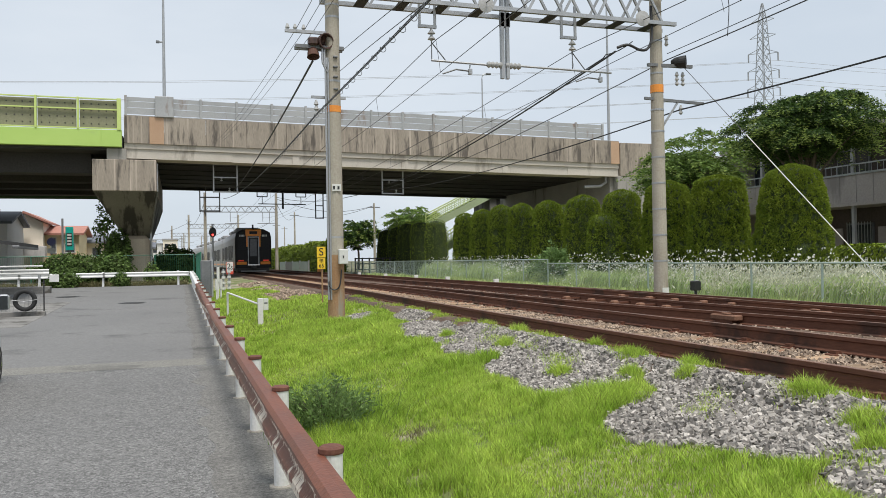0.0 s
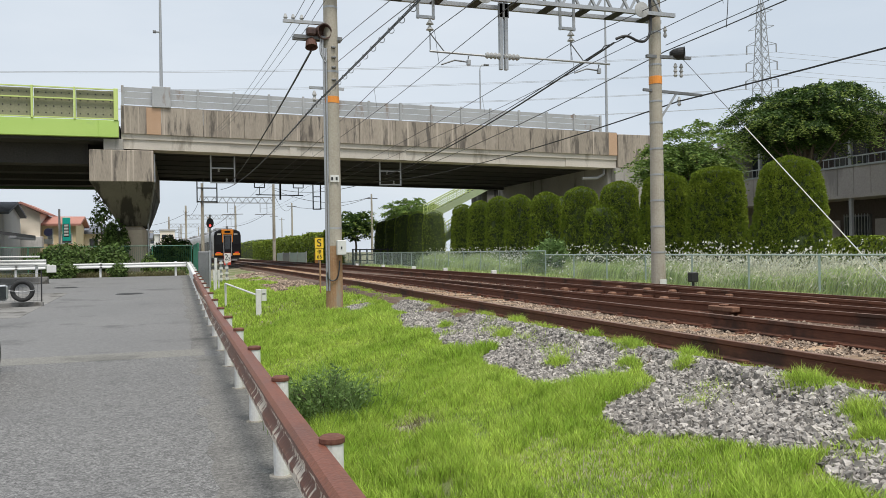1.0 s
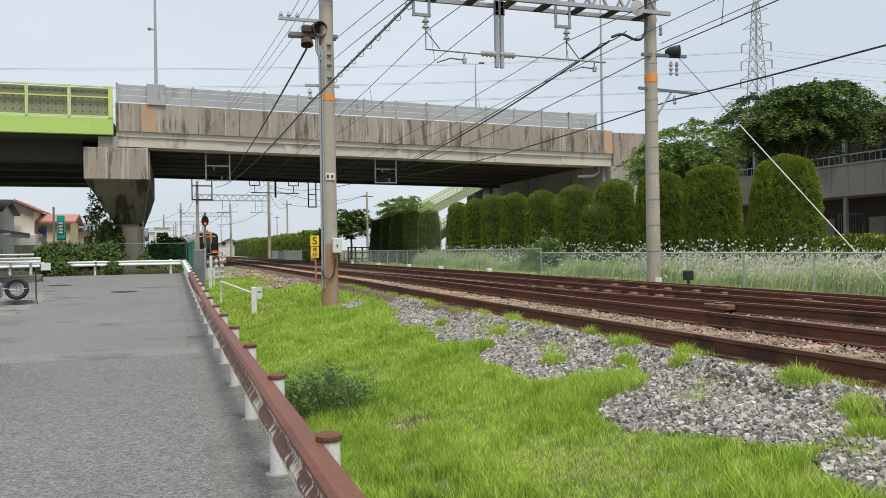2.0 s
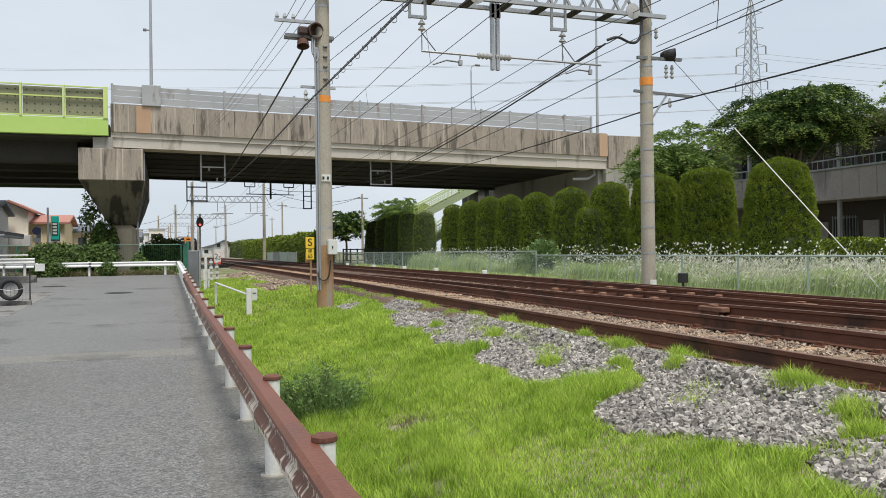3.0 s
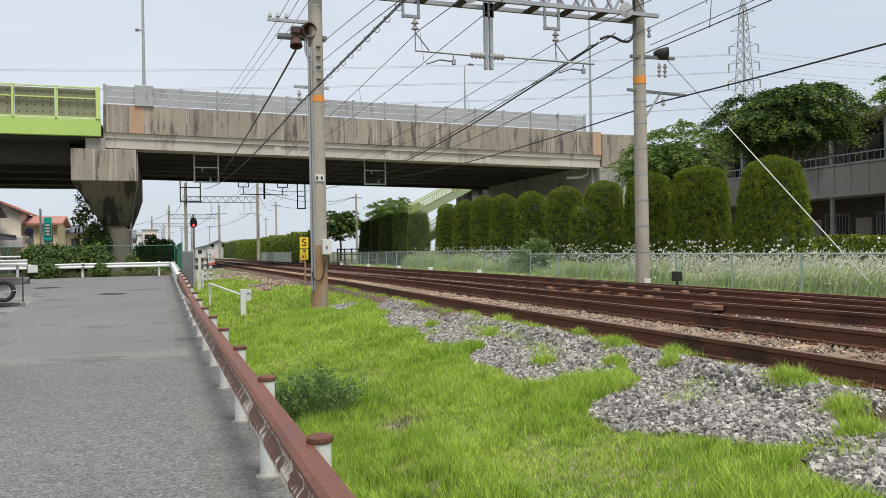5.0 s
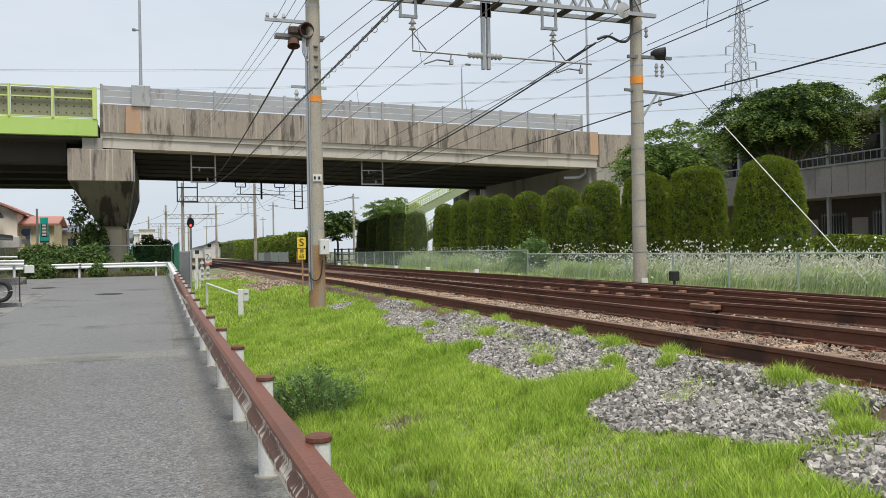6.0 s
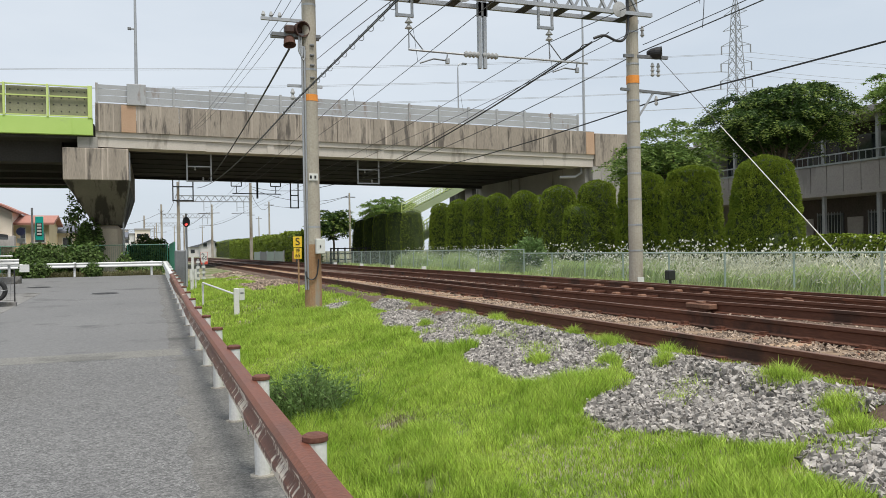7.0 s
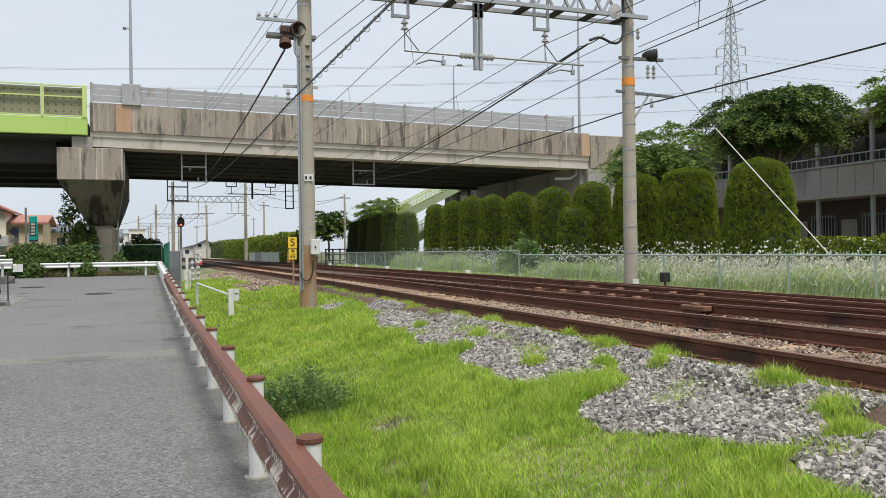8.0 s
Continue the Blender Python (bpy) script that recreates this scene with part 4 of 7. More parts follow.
# ---- long hedge beyond the bridge ----
def long_hedge(x0, x1, y0, y1, z0, z1, seed, count, label, leaf=0.3):
    r = np.random.default_rng(seed)
    t = thing("hedge", (0, 0, 0), label, "hedge", "long hedges")
    yy = spread([(y0, y1, 2.0)])
    b = loft(bmesh.new(), [[(x0 + 0.15 * noise.noise((0, y * 0.5, 1)), y, z0), (x0 + 0.1, y, z1 - 0.3 + 0.45 * noise.noise((1, y * 0.4, 1))),
                            (x0 + 0.4, y, z1 + 0.45 * noise.noise((1, y * 0.4, 1))), (x1 - 0.3, y, z1 + 0.2 * noise.noise((4, y * 0.4, 1))), (x1, y, z0)] for y in yy])
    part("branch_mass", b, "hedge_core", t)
    pts, ns = [], []
    for _ in range(count):
        y = r.uniform(y0, y1)
        top = z1 + 0.45 * noise.noise((1, y * 0.4, 1))
        k = r.uniform()
        if k < 0.55:
            pts.append((x0 + 0.05, y, r.uniform(z0, top)))
            ns.append((-1, 0, 0.4))
        elif k < 0.7:
            pts.append((r.uniform(x0, x1), y0, r.uniform(z0, top)))
            ns.append((0, -1, 0.4))
        else:
            pts.append((r.uniform(x0, x1), y, top))
            ns.append((0, 0, 1))
    v, f = leaves(pts, ns, leaf, leaf * 0.6, seed, 0.7, 0.0, True)
    raw("foliage", v, f, "hedge_leaf", t)


long_hedge(13.6, 15.4, 76, 150, 0.5, 3.5, 120, 16000, "long clipped green hedge along railway beyond bridge")
long_hedge(-9.5, -7, 180, 330, 0.5, 3.2, 121, 3000, "long green hedge beside distant railway curve")
long_hedge(19.8, 21.2, 12, 34, 0.5, 1.75, 122, 26000, "low clipped green hedge in front of building", 0.12)
long_hedge(15.0, 22.0, 155, 260, 0.5, 4.2, 123, 5000, "green shrubbery beside distant railway")


# ---- guard rails ----
WAVE = [(0.034, 0.672), (0.03, 0.69), (-0.01, 0.696), (-0.055, 0.688), (-0.08, 0.665), (-0.08, 0.635), (-0.052, 0.6), (-0.052, 0.56), (-0.085, 0.52), (-0.085, 0.475), (-0.055, 0.452), (-0.005, 0.447)]
WAVE = WAVE + [(a + 0.006, b) for a, b in WAVE[::-1]]


def guard_post(parent, x, y, z, rusty=True):
    p = part("post", turned(bmesh.new(), [(0.057, -0.05), (0.057, 0.705), (0.05, 0.71)], 18, (x, y, z)), "white_paint" if rusty else "beam_white", parent, smooth=False)
    part("post_cap", turned(bmesh.new(), [(0.062, 0.692), (0.064, 0.698), (0.064, 0.718), (0.05, 0.727), (0.01, 0.73)], 18, (x, y, z)), "rust_cap" if rusty else "beam_white", p, "rusty iron cap" if rusty else "")
    if rusty:
        part("footing", turned(bmesh.new(), [(0.13 + 0.03 * math.sin(y * 3), -0.02), (0.12 + 0.03 * math.sin(y * 3), 0.012), (0.07, 0.016)], 9, (x, y, z)), "footing", p, "crumbling pale concrete footing")
    b = bmesh.new()
    tube(b, [(x + 0.05, y, z + 0.5), (x + 0.075, y, z + 0.5)], 0.014, 6)
    part("bolt", b, "rust_cap" if rusty else "galv", p)
    part("bracket", boxed(x - 0.1, x - 0.045, y - 0.04, y + 0.04, z + 0.48, z + 0.66), "rust_cap" if rusty else "beam_white", p)


guard = thing("guard_rail", (0, 0, 0), "long rusty steel guard rail on white posts", "guard rail", "guard rails")
k = 0
y = -2.15
while y < 42:
    guard_post(guard, GUARD_X, y, rise(y), y < 31)
    y += 2.0
y = -4.0
while y < 42:
    y1 = min(y + 4.0, 42.6)
    seg = [y, (y + y1) / 2, y1]
    part("beam", loft(bmesh.new(), [[(GUARD_X - 0.075 + a, q, rise(q) + b + 0.0) for a, b in WAVE] for q in seg]), "beam_rust" if y < 26 else "beam_white", guard,
         "rust-brown beam with flaking white paint" if y < 26 else "white painted beam")
    y += 4.0
end_guard = thing("guard_rail", (0, 0, 0), "white steel guard rail closing the car park", "guard rail", "guard rails")
for x in (-11.0, -7.3, -3.53, 0.03):
    guard_post(end_guard, x, 43.0, rise(43), False)
for x0, x1 in ((-11.5, -7.3), (-7.3, -3.53), (-3.53, 0.35)):
    part("beam", loft(bmesh.new(), [[(x, 42.93 + a, rise(43) + b) for a, b in WAVE] for x in (x0, x1 + 0.1)]), "beam_white", end_guard)
part("beam", loft(bmesh.new(), [[(px + a * nx_, py + a * ny_, rise(43) + b) for a, b in WAVE] for px, py, nx_, ny_ in ((0.4, 42.93, 0.1, 1), (0.56, 42.85, 0.6, 0.7), (0.615, 42.6, 1, 0.1))]), "beam_white", end_guard)
side_guard = thing("guard_rail", (0, 0, 0), "white guard rail with pipe hand rail beside parking", "guard rail", "guard rails")
for x in (-5.65, -8.0):
    guard_post(side_guard, x, 38.0, rise(38) + 0.32, False)
for x0, x1 in ((-9.5, -5.25),):
    part("beam", loft(bmesh.new(), [[(x, 37.93 + a, rise(38) + b + 0.35) for a, b in WAVE] for x in (x0, x1)]), "beam_white", side_guard)
    part("end_plate", boxed(x1, x1 + 0.38, 37.9, 37.94, rise(38) + 0.48, rise(38) + 0.8, 0.01), "beam_white", side_guard)
b = bmesh.new()
tube(b, [(-9.5, 37.9, 1.63), (-5.5, 37.9, 1.63)], 0.035, 8)
part("hand_rail", b, "beam_white", side_guard)
part("base_wall", boxed(-9.5, -5.2, 37.8, 38.2, rise(38) - 0.05, rise(38) + 0.3, 0.02), "kerb_concrete", side_guard)

# ---- tyre fence and parked car ----
tf = thing("wire_fence", (-4.2, 25.2, rise(25)), "low dark wire fence on concrete block base", "fence")
part("base_block", boxed(-1.3, 0.62, -0.1, 0.1, -0.05, 0.13, 0.015), "kerb_concrete", tf)
for x in (-0.62, 0.58):
    b = bmesh.new()
    tube(b, [(x, 0, 0.12), (x, 0, 1.02)], 0.018, 8)
    part("fence_post", b, "dark_metal", tf)
b = bmesh.new()
for k in range(13):
    tube(b, [(-0.6 + k * 0.098, 0, 0.14), (-0.6 + k * 0.098, 0, 0.95)], 0.003, 4)
for k in range(7):
    tube(b, [(-0.62, 0, 0.16 + k * 0.13), (0.58, 0, 0.16 + k * 0.13)], 0.003, 4)
part("wire_mesh", b, "galv_dark", tf)
ty = thing("tyre", (-4.08, 25.02, rise(25) + 0.46), "old black car tyre hung on wire fence", "tyre")
b = bmesh.new()
prof = [(0.2, -0.07), (0.26, -0.09), (0.3, -0.075), (0.315, 0), (0.3, 0.075), (0.26, 0.09), (0.2, 0.07), (0.205, 0)]
rows_ = [[(r_ * math.cos(a), o, r_ * math.sin(a)) for r_, o in prof] for a in [2 * math.pi * i / 32 for i in range(33)]]
loft(b, rows_, caps=False)
part("tread", b, "rubber", ty, smooth=True)
b = bmesh.new()
tube(b, [(-0.33, -0.1, 0.02), (0, -0.11, -0.03), (0.33, -0.1, 0.02)], 0.006, 5)
part("tie_rope", b, "galv", ty)

car = thing("car", (-3.09, 11.3, 0), "silver small van parked on asphalt", "car")
side_prof = [(-1.75, 0.28), (-1.75, 1.0), (-1.6, 1.75), (-1.2, 1.86), (0.75, 1.86), (1.2, 1.2), (1.45, 0.95), (1.5, 0.5), (1.46, 0.28)]
b = loft(bmesh.new(), [[(s * w, y_, z_) for y_, z_ in side_prof] for s, w in ((-1, 0.71), (1, 0.71))])
bmesh.ops.bevel(b, geom=b.edges[:], offset=0.05, segments=2, affect="EDGES")
part("body", b, "car_paint", car)
part("side_window", boxed(0.712, 0.72, -1.4, 0.55, 1.15, 1.65, 0.0), "window_glass", car)
for sx in (-1, 1):
    for y_ in (-1.2, 1.12):
        w = bmesh.new()
        loft(w, [ring((sx * (0.66 + o), y_, 0.28), r_, 24, "x") for o, r_ in ((-0.1, 0.26), (-0.09, 0.28), (0.06, 0.28), (0.085, 0.26), (0.085, 0.2))])
        wh = part("wheel", w, "rubber", car)
        rim = bmesh.new()
        loft(rim, [ring((sx * (0.66 + o), y_, 0.28), r_, 20, "x") for o, r_ in ((0.07, 0.19), (0.088, 0.19), (0.075, 0.16), (0.07, 0.05), (0.09, 0.04))])
        part("rim", rim, "chrome", wh, "bright alloy rim")
mir = part("mirror", boxed(0.76, 0.9, 1.02, 1.12, 1.02, 1.24, 0.03), "car_paint", car, "rounded door mirror")
part("mirror_glass", boxed(0.775, 0.885, 1.013, 1.019, 1.04, 1.22, 0.0), "window_glass", mir)

# ---- concrete poles of the overhead line ----
def line_pole(x, y, foot, top, label, bands, brown=0.0):
    t = thing("catenary_pole", (x, y, foot), label, "pole", "overhead line poles")
    h = top - foot
    part("shaft", turned(bmesh.new(), [(0.165, 0.0 if not brown else brown), (0.125, h), (0.1, h + 0.01)], 20), "pole_concrete", t, smooth=False)
    if brown:
        part("lower_shaft", turned(bmesh.new(), [(0.172, -0.1), (0.166, brown)], 20), "pole_brown", t, "rust-stained brown lower shaft")
    for z in bands:
        r_ = 0.165 - 0.04 * z / h
        part("band", turned(bmesh.new(), [(r_ + 0.006, z - 0.02), (r_ + 0.006, z + 0.02)], 20), "galv", t)
    return t


lp = line_pole(3.05, 15.9, 0.5, 9.6, "round concrete overhead line pole with rust-stained foot", (0.25, 1.6, 4.75, 6.05, 6.3), 1.25)
rp = line_pole(10.65, 15.9, 0.6, 9.6, "round concrete overhead line pole with orange band", (0.9, 1.5, 2.1, 2.7, 3.3, 3.9, 4.4, 4.9, 5.25, 6.0))
part("orange_band", turned(bmesh.new(), [(0.155, 4.12), (0.155, 4.25)], 20), "orange_band", lp, "bright orange marking band")
part("orange_band", turned(bmesh.new(), [(0.152, 4.8), (0.152, 4.98)], 20), "orange_band", rp, "bright orange marking band")
for dx in (-0.17, -0.12):
    b = bmesh.new()
    tube(b, [(dx, -0.12, 0.35), (dx, -0.12, 5.2)], 0.02, 8)
    part("conduit", b, "galv", lp, "grey steel conduit")
b = bmesh.new()
tube(b, eased([(-0.17, -0.12, 0.75), (-0.15, -0.16, 0.6), (-0.05, -0.19, 0.55), (0.04, -0.2, 0.65), (0.08, -0.19, 0.95)]), 0.014, 6)
part("cable_loop", b, "dark_metal", lp)
part("control_box", boxed(0.02, 0.2, -0.28, -0.15, 1.06, 1.36, 0.012), "box_white", lp, "small cream control box")
part("box_lock", boxed(0.09, 0.115, -0.29, -0.28, 1.18, 1.23), "dark_metal", lp)
nb = part("number_plate", boxed(-0.08, 0.1, -0.175, -0.165, 2.52, 2.66, 0.004), "box_white", lp, "small white plate with dark bars")
for dx in (-0.045, 0.045):
    part("plate_bar", boxed(dx - 0.02, dx + 0.02, -0.181, -0.176, 2.56, 2.62), "black_paint", nb)


def insulator(parent, at, r=0.07, n=2, gap=0.09, name="insulator"):
    prof = []
    z = 0.0
    for _ in range(n):
        prof += [(0.025, z), (0.03, z + 0.02), (r, z + 0.035), (r * 0.85, z + 0.055), (0.03, z + gap - 0.01)]
        z += gap
    prof.append((0.02, z + 0.02))
    return part(name, turned(bmesh.new(), prof, 12, at), "porcelain", parent, "grey porcelain insulator")


def horn(parent, at, direction, r, l, material):
    d = Vector(direction).normalized()
    p = Vector(at)
    b = bmesh.new()
    side = d.cross(Vector((0, 0, 1))).normalized()
    up = side.cross(d)
    rings_ = []
    for s, k in ((0.0, 0.45), (0.25, 0.8), (0.6, 0.95), (0.95, 1.0), (1.0, 1.06), (1.0, 0.92), (0.7, 0.8), (0.4, 0.3)):
        rings_.append([p + d * l * s + r * k * (math.cos(a) * side + math.sin(a) * up) for a in [2 * math.pi * i / 18 for i in range(18)]])
    loft(b, rings_)
    return part("horn", b, material, parent, "brown loudspeaker horn")


for dy in (-0.05, 0.1):
    part("speaker_arm", bar(bmesh.new(), (-0.75, dy, 5.42), (0.22, dy, 5.42), 0.07), "galv_dark", lp)
part("speaker_case", boxed(-0.5, -0.3, -0.16, 0.04, 5.44, 5.6, 0.03), "speaker_brown", lp, "dark brown transformer case")
horn(lp, (-0.24, 0.12, 5.56), (0.3, -1, -0.12), 0.15, 0.32, "speaker_brown")
horn(lp, (-0.4, 0.0, 5.42), (0.0, -0.35, -1), 0.12, 0.22, "speaker_rust")
for dx, dz in ((-0.2, 5.3), (-0.16, 5.22)):
    b = bmesh.new()
    tube(b, eased([(dx - 0.02, -0.12, 5.4), (dx - 0.03, -0.13, dz - 0.18), (dx + 0.03, -0.13, dz - 0.3), (dx + 0.05, -0.12, dz - 0.1)]), 0.02, 6)
    part("cable_loop", b, "galv", lp)
for p_, q_, w_ in (((-0.95, -0.02, 5.72), (0.0, -0.02, 5.72), 0.06), ((-0.45, -0.02, 4.42), (0.25, -0.02, 4.42), 0.05)):
    part("cross_arm", bar(bmesh.new(), p_, q_, w_), "galv", lp, "steel cross arm")
for dx in (-0.9, -0.75, -0.58):
    insulator(lp, (dx, -0.02, 5.75), 0.045, 1)
insulator(lp, (-0.35, -0.02, 4.14), 0.05, 2, 0.1)
for dz in (4.55, 4.8, 5.0, 5.2):
    part("clamp", boxed(-0.02, 0.07, -0.185, -0.12, dz, dz + 0.04, 0.01), "galv_dark", lp)

for p_, q_, w_ in (((-0.3, -0.1, 5.42), (0.9, -0.1, 5.44), 0.07), ((-0.35, -0.03, 4.66), (1.25, -0.03, 4.6), 0.06)):
    part("cross_arm", bar(bmesh.new(), p_, q_, w_), "galv_dark", rp, "steel cross arm")
part("arm_brace", bar(bmesh.new(), (0.1, -0.03, 4.0), (0.55, -0.03, 4.62), 0.04), "galv", rp)
horn(rp, (0.4, 0.0, 5.52), (0.75, -0.65, 0), 0.15, 0.34, "black_paint")
insulator(rp, (0.62, -0.03, 4.32), 0.05, 2, 0.1)
insulator(rp, (0.25, -0.05, 5.9), 0.05, 2, 0.12)
for dx in (0.48, 0.64):
    insulator(rp, (dx, -0.1, 4.98), 0.05, 3, 0.1, "surge_arrester")
part("white_tag", boxed(-0.08, 0.09, -0.185, -0.17, 0.12, 0.28, 0.0), "box_white", rp)

# ---- lattice beam across the tracks with its hangers ----
lb = thing("catenary_beam", (3.05, 15.9, 6.95), "galvanised lattice beam across tracks with insulators", "catenary beam")
span = 7.6
for dy in (-0.28, 0.28):
    for z in (0.0, 0.75):
        b = bmesh.new()
        bar(b, (-0.2, dy, z), (span + 0.35, dy, z), 0.085)
        part("chord", b, "galv", lb)
n_bay = 9
for k in range(n_bay):
    x0, x1 = k * span / n_bay, (k + 1) * span / n_bay
    for dy in (-0.28, 0.28):
        part("lacing_bar", bar(bmesh.new(), (x0, dy, 0.0), ((x0 + x1) / 2, dy, 0.75), 0.05), "galv", lb)
        part("lacing_bar", bar(bmesh.new(), ((x0 + x1) / 2, dy, 0.75), (x1, dy, 0.0), 0.05), "galv", lb)
    part("batten_plate", boxed(x0 + 0.5, x0 + 0.72, -0.3, 0.3, -0.048, -0.03), "dark_metal", lb)
for dx in (2.02, 5.33):
    hf = bmesh.new()
    for e in (-0.17, 0.17):
        bar(hf, (dx + e, 0, 0.3), (dx + e, 0, -0.46), 0.05)
    bar(hf, (dx - 0.2, 0, -0.42), (dx + 0.2, 0, -0.42), 0.06)
    part("hanger_frame", hf, "galv", lb, "square steel hanger frame")
    insulator(lb, (dx + 0.02 + 0.07, 0, -0.72), 0.085, 2, 0.12)
    st = bmesh.new()
    tube(st, [(dx + 0.09, 0, -0.7), (dx + 0.09, 0, -1.14)], 0.012, 6)
    tube(st, [(dx + 0.09, 0, -0.75), (dx + 0.42, 0, -1.14)], 0.012, 6)
    part("stay_rod", st, "galv_dark", lb)
for x0, x1 in ((2.1, 3.4), (4.1, 6.4)):
    b = bmesh.new()
    tube(b, [(x0, 0, -1.13), (x1, 0, -1.15)], 0.024, 8)
    part("steady_tube", b, "galv", lb)
for xc in (3.55, 3.98):
    b = bmesh.new()
    loft(b, [ring((xc - 0.19 + k * 0.045, 0, -1.14), 0.075 if k % 2 else 0.045, 14, "x") for k in range(9)])
    part("post_insulator", b, "porcelain", lb, "white ribbed insulator")
for dx in (3.72, 3.84):
    b = bmesh.new()
    bar(b, (dx, 0, 0.6), (dx, 0, -1.43), 0.07, 0.1)
    part("drop_post", b, "galv", lb)
b = bmesh.new()
bar(b, (3.68, 0, -0.15), (3.9, 0, -0.15), 0.1, 0.3)
part("drop_plate", b, "galv_dark", lb)
for x0 in (2.35, 5.5):
    b = bmesh.new()
    tube(b, [(x0, 0, -1.4), (x0 + 0.3, 0, -1.29), (x0 + 0.6, 0, -1.31), (x0 + 0.62, 0, -1.18)], 0.018, 6)
    part("registration_arm", b, "galv_dark", lb)
    part("arm_clip", boxed(x0 + 0.58, x0 + 0.66, -0.04, 0.04, -1.38, -1.26, 0.01), "galv", lb)
b = bmesh.new()
tube(b, eased([(7.35, -0.2, 0.4), (7.33, -0.25, -0.3), (7.2, -0.28, -0.6), (6.98, -0.3, -0.66), (6.7, -0.25, -0.55), (6.45, -0.2, -0.62)]), 0.032, 8)
part("feeder_loop", b, "cable", lb, "thick black feeder cable")


# ---- wires ----
def sag_line(p, q, sag, n=16):
    p, q = Vector(p), Vector(q)
    return [p.lerp(q, i / n) - Vector((0, 0, 4 * sag * (i / n) * (1 - i / n))) for i in range(n + 1)]


def run(name, pts, r, label, material="wire", group="overhead wires", n=5):
    t = thing(name, tuple(pts[0]), label, "wire", group)
    o = Vector(pts[0])
    b = bmesh.new()
    tube(b, [Vector(p) - o for p in pts], r, n)
    part("strand", b, material, t)
    return t


for off, zc, xm, zm in ((0.3, 5.58, 0.2, 6.26), (3.48, 5.58, 3.4, 6.2)):
    base = centre(15.9) + 0.0
    x_at = 5.35 if off < 1 else 8.55
    contact = [(x_at + (centre(y) - centre(15.9)) * (1 if y > 16 else 1), y, zc) for y in spread([(-12, 80, 4), (80, 220, 10)])]
    run("contact_wire", contact, 0.007, "bronze contact wire above railway track", "wire")
    xm_ = 5.26 if off < 1 else 8.45
    mess = sag_line((xm_, -30, 6.5), (xm_, 15.9, zm), 0.55, 18)[:-1] + sag_line((xm_, 15.9, zm), (xm_ + 0.15, 54, 6.1), 0.28, 14)[:-1] + sag_line((xm_ + 0.15, 54, 6.1), (xm_ + 0.1, 85, 6.3), 0.4, 10)
    mw = run("messenger_wire", mess, 0.0085, "steel messenger wire with droppers above track", "wire")
    o = Vector(mess[0])
    for k, p in enumerate(mess):
        if p[1] > 2 and p[1] < 52 and k % 2 == 0:
            b = bmesh.new()
            tube(b, [Vector(p) - o, Vector((x_at, p[1], zc)) - o], 0.005, 4)
            part("dropper", b, "wire", mw)
    b = bmesh.new()
    loft(b, [ring((xm_ - o.x, 13.0 - o.y + k, 6.1 - o.z + 0.02), r_, 14, "y") for k, r_ in ((0, 0.05), (0.015, 0.15), (0.03, 0.15), (0.045, 0.05))])
    part("disc_insulator", b, "porcelain", mw, "round pale disc insulator")

# cable with suspension rings beside the near pole
loopc = run("ring_cable", sag_line((2.72, -14, 4.66), (2.72, 15.9, 4.58), 0.14, 14)[:-1] + sag_line((2.72, 15.9, 4.58), (2.9, 54, 5.85), 0.4, 16), 0.009, "black cable hung in steel rings from strand", "cable")
up_pts = [p + Vector((0, 0, 0.025)) for p in sag_line((2.72, -14, 4.66), (2.72, 15.9, 4.58), 0.14, 14)[:-1] + sag_line((2.72, 15.9, 4.58), (2.9, 54, 5.85), 0.4, 16)]
o = Vector((2.72, -14, 4.66))
b = bmesh.new()
tube(b, [p - o for p in up_pts], 0.008, 5)
part("carrier_strand", b, "wire", loopc)
y = 4.0
while y < 24:
    i = max(k for k, p in enumerate(up_pts) if p.y <= y)
    p, q = up_pts[i], up_pts[i + 1]
    c = p.lerp(q, (y - p.y) / (q.y - p.y)) - o - Vector((0, 0, 0.034))
    b = bmesh.new()
    tube(b, [c + Vector((0.042 * math.cos(a), 0, 0.042 * math.sin(a))) for a in [2.3 + 5.6 * k / 10 for k in range(11)]], 0.005, 4)
    part("ring", b, "galv_dark", loopc)
    y += 0.5

run("feeder_cable", sag_line((2.63, 15.8, 5.62), (3.55, 54, 6.35), 0.25), 0.022, "thick black cable from pole to bridge bracket", "cable")
run("feeder_cable", sag_line((9.45, 15.7, 6.24), (14.2, 54, 7.0), 0.35), 0.024, "thick black feeder cable from beam to bridge bracket", "cable")
run("feeder_cable", sag_line((9.9, 15.7, 6.5), (9.2, 15.7, 6.15), 0.05, 4) + sag_line((9.2, 15.8, 6.1), (14.0, 54, 6.95), 0.25), 0.012, "thin stay cable from beam to bridge bracket", "cable")
rf = run("ring_cable", sag_line((10.95, -14, 7.4), (10.95, 15.9, 6.2), 0.3, 14)[:-1] + sag_line((10.95, 15.9, 6.2), (14.0, 54, 6.7), 0.3), 0.013, "twin feeder strand with clips along railway", "wire")
run("feeder_wire", [p + Vector((0, 0, 0.14)) for p in sag_line((10.95, -14, 7.4), (10.95, 15.9, 6.2), 0.3, 14)], 0.009, "thin feeder strand along railway", "wire")
run("feeder_wire", sag_line((11.28, -16, 5.3), (11.28, 15.9, 5.04), 0.35) + sag_line((11.28, 16, 5.04), (13.4, 54, 6.5), 0.4), 0.018, "black feeder wire on side arm insulator", "cable")
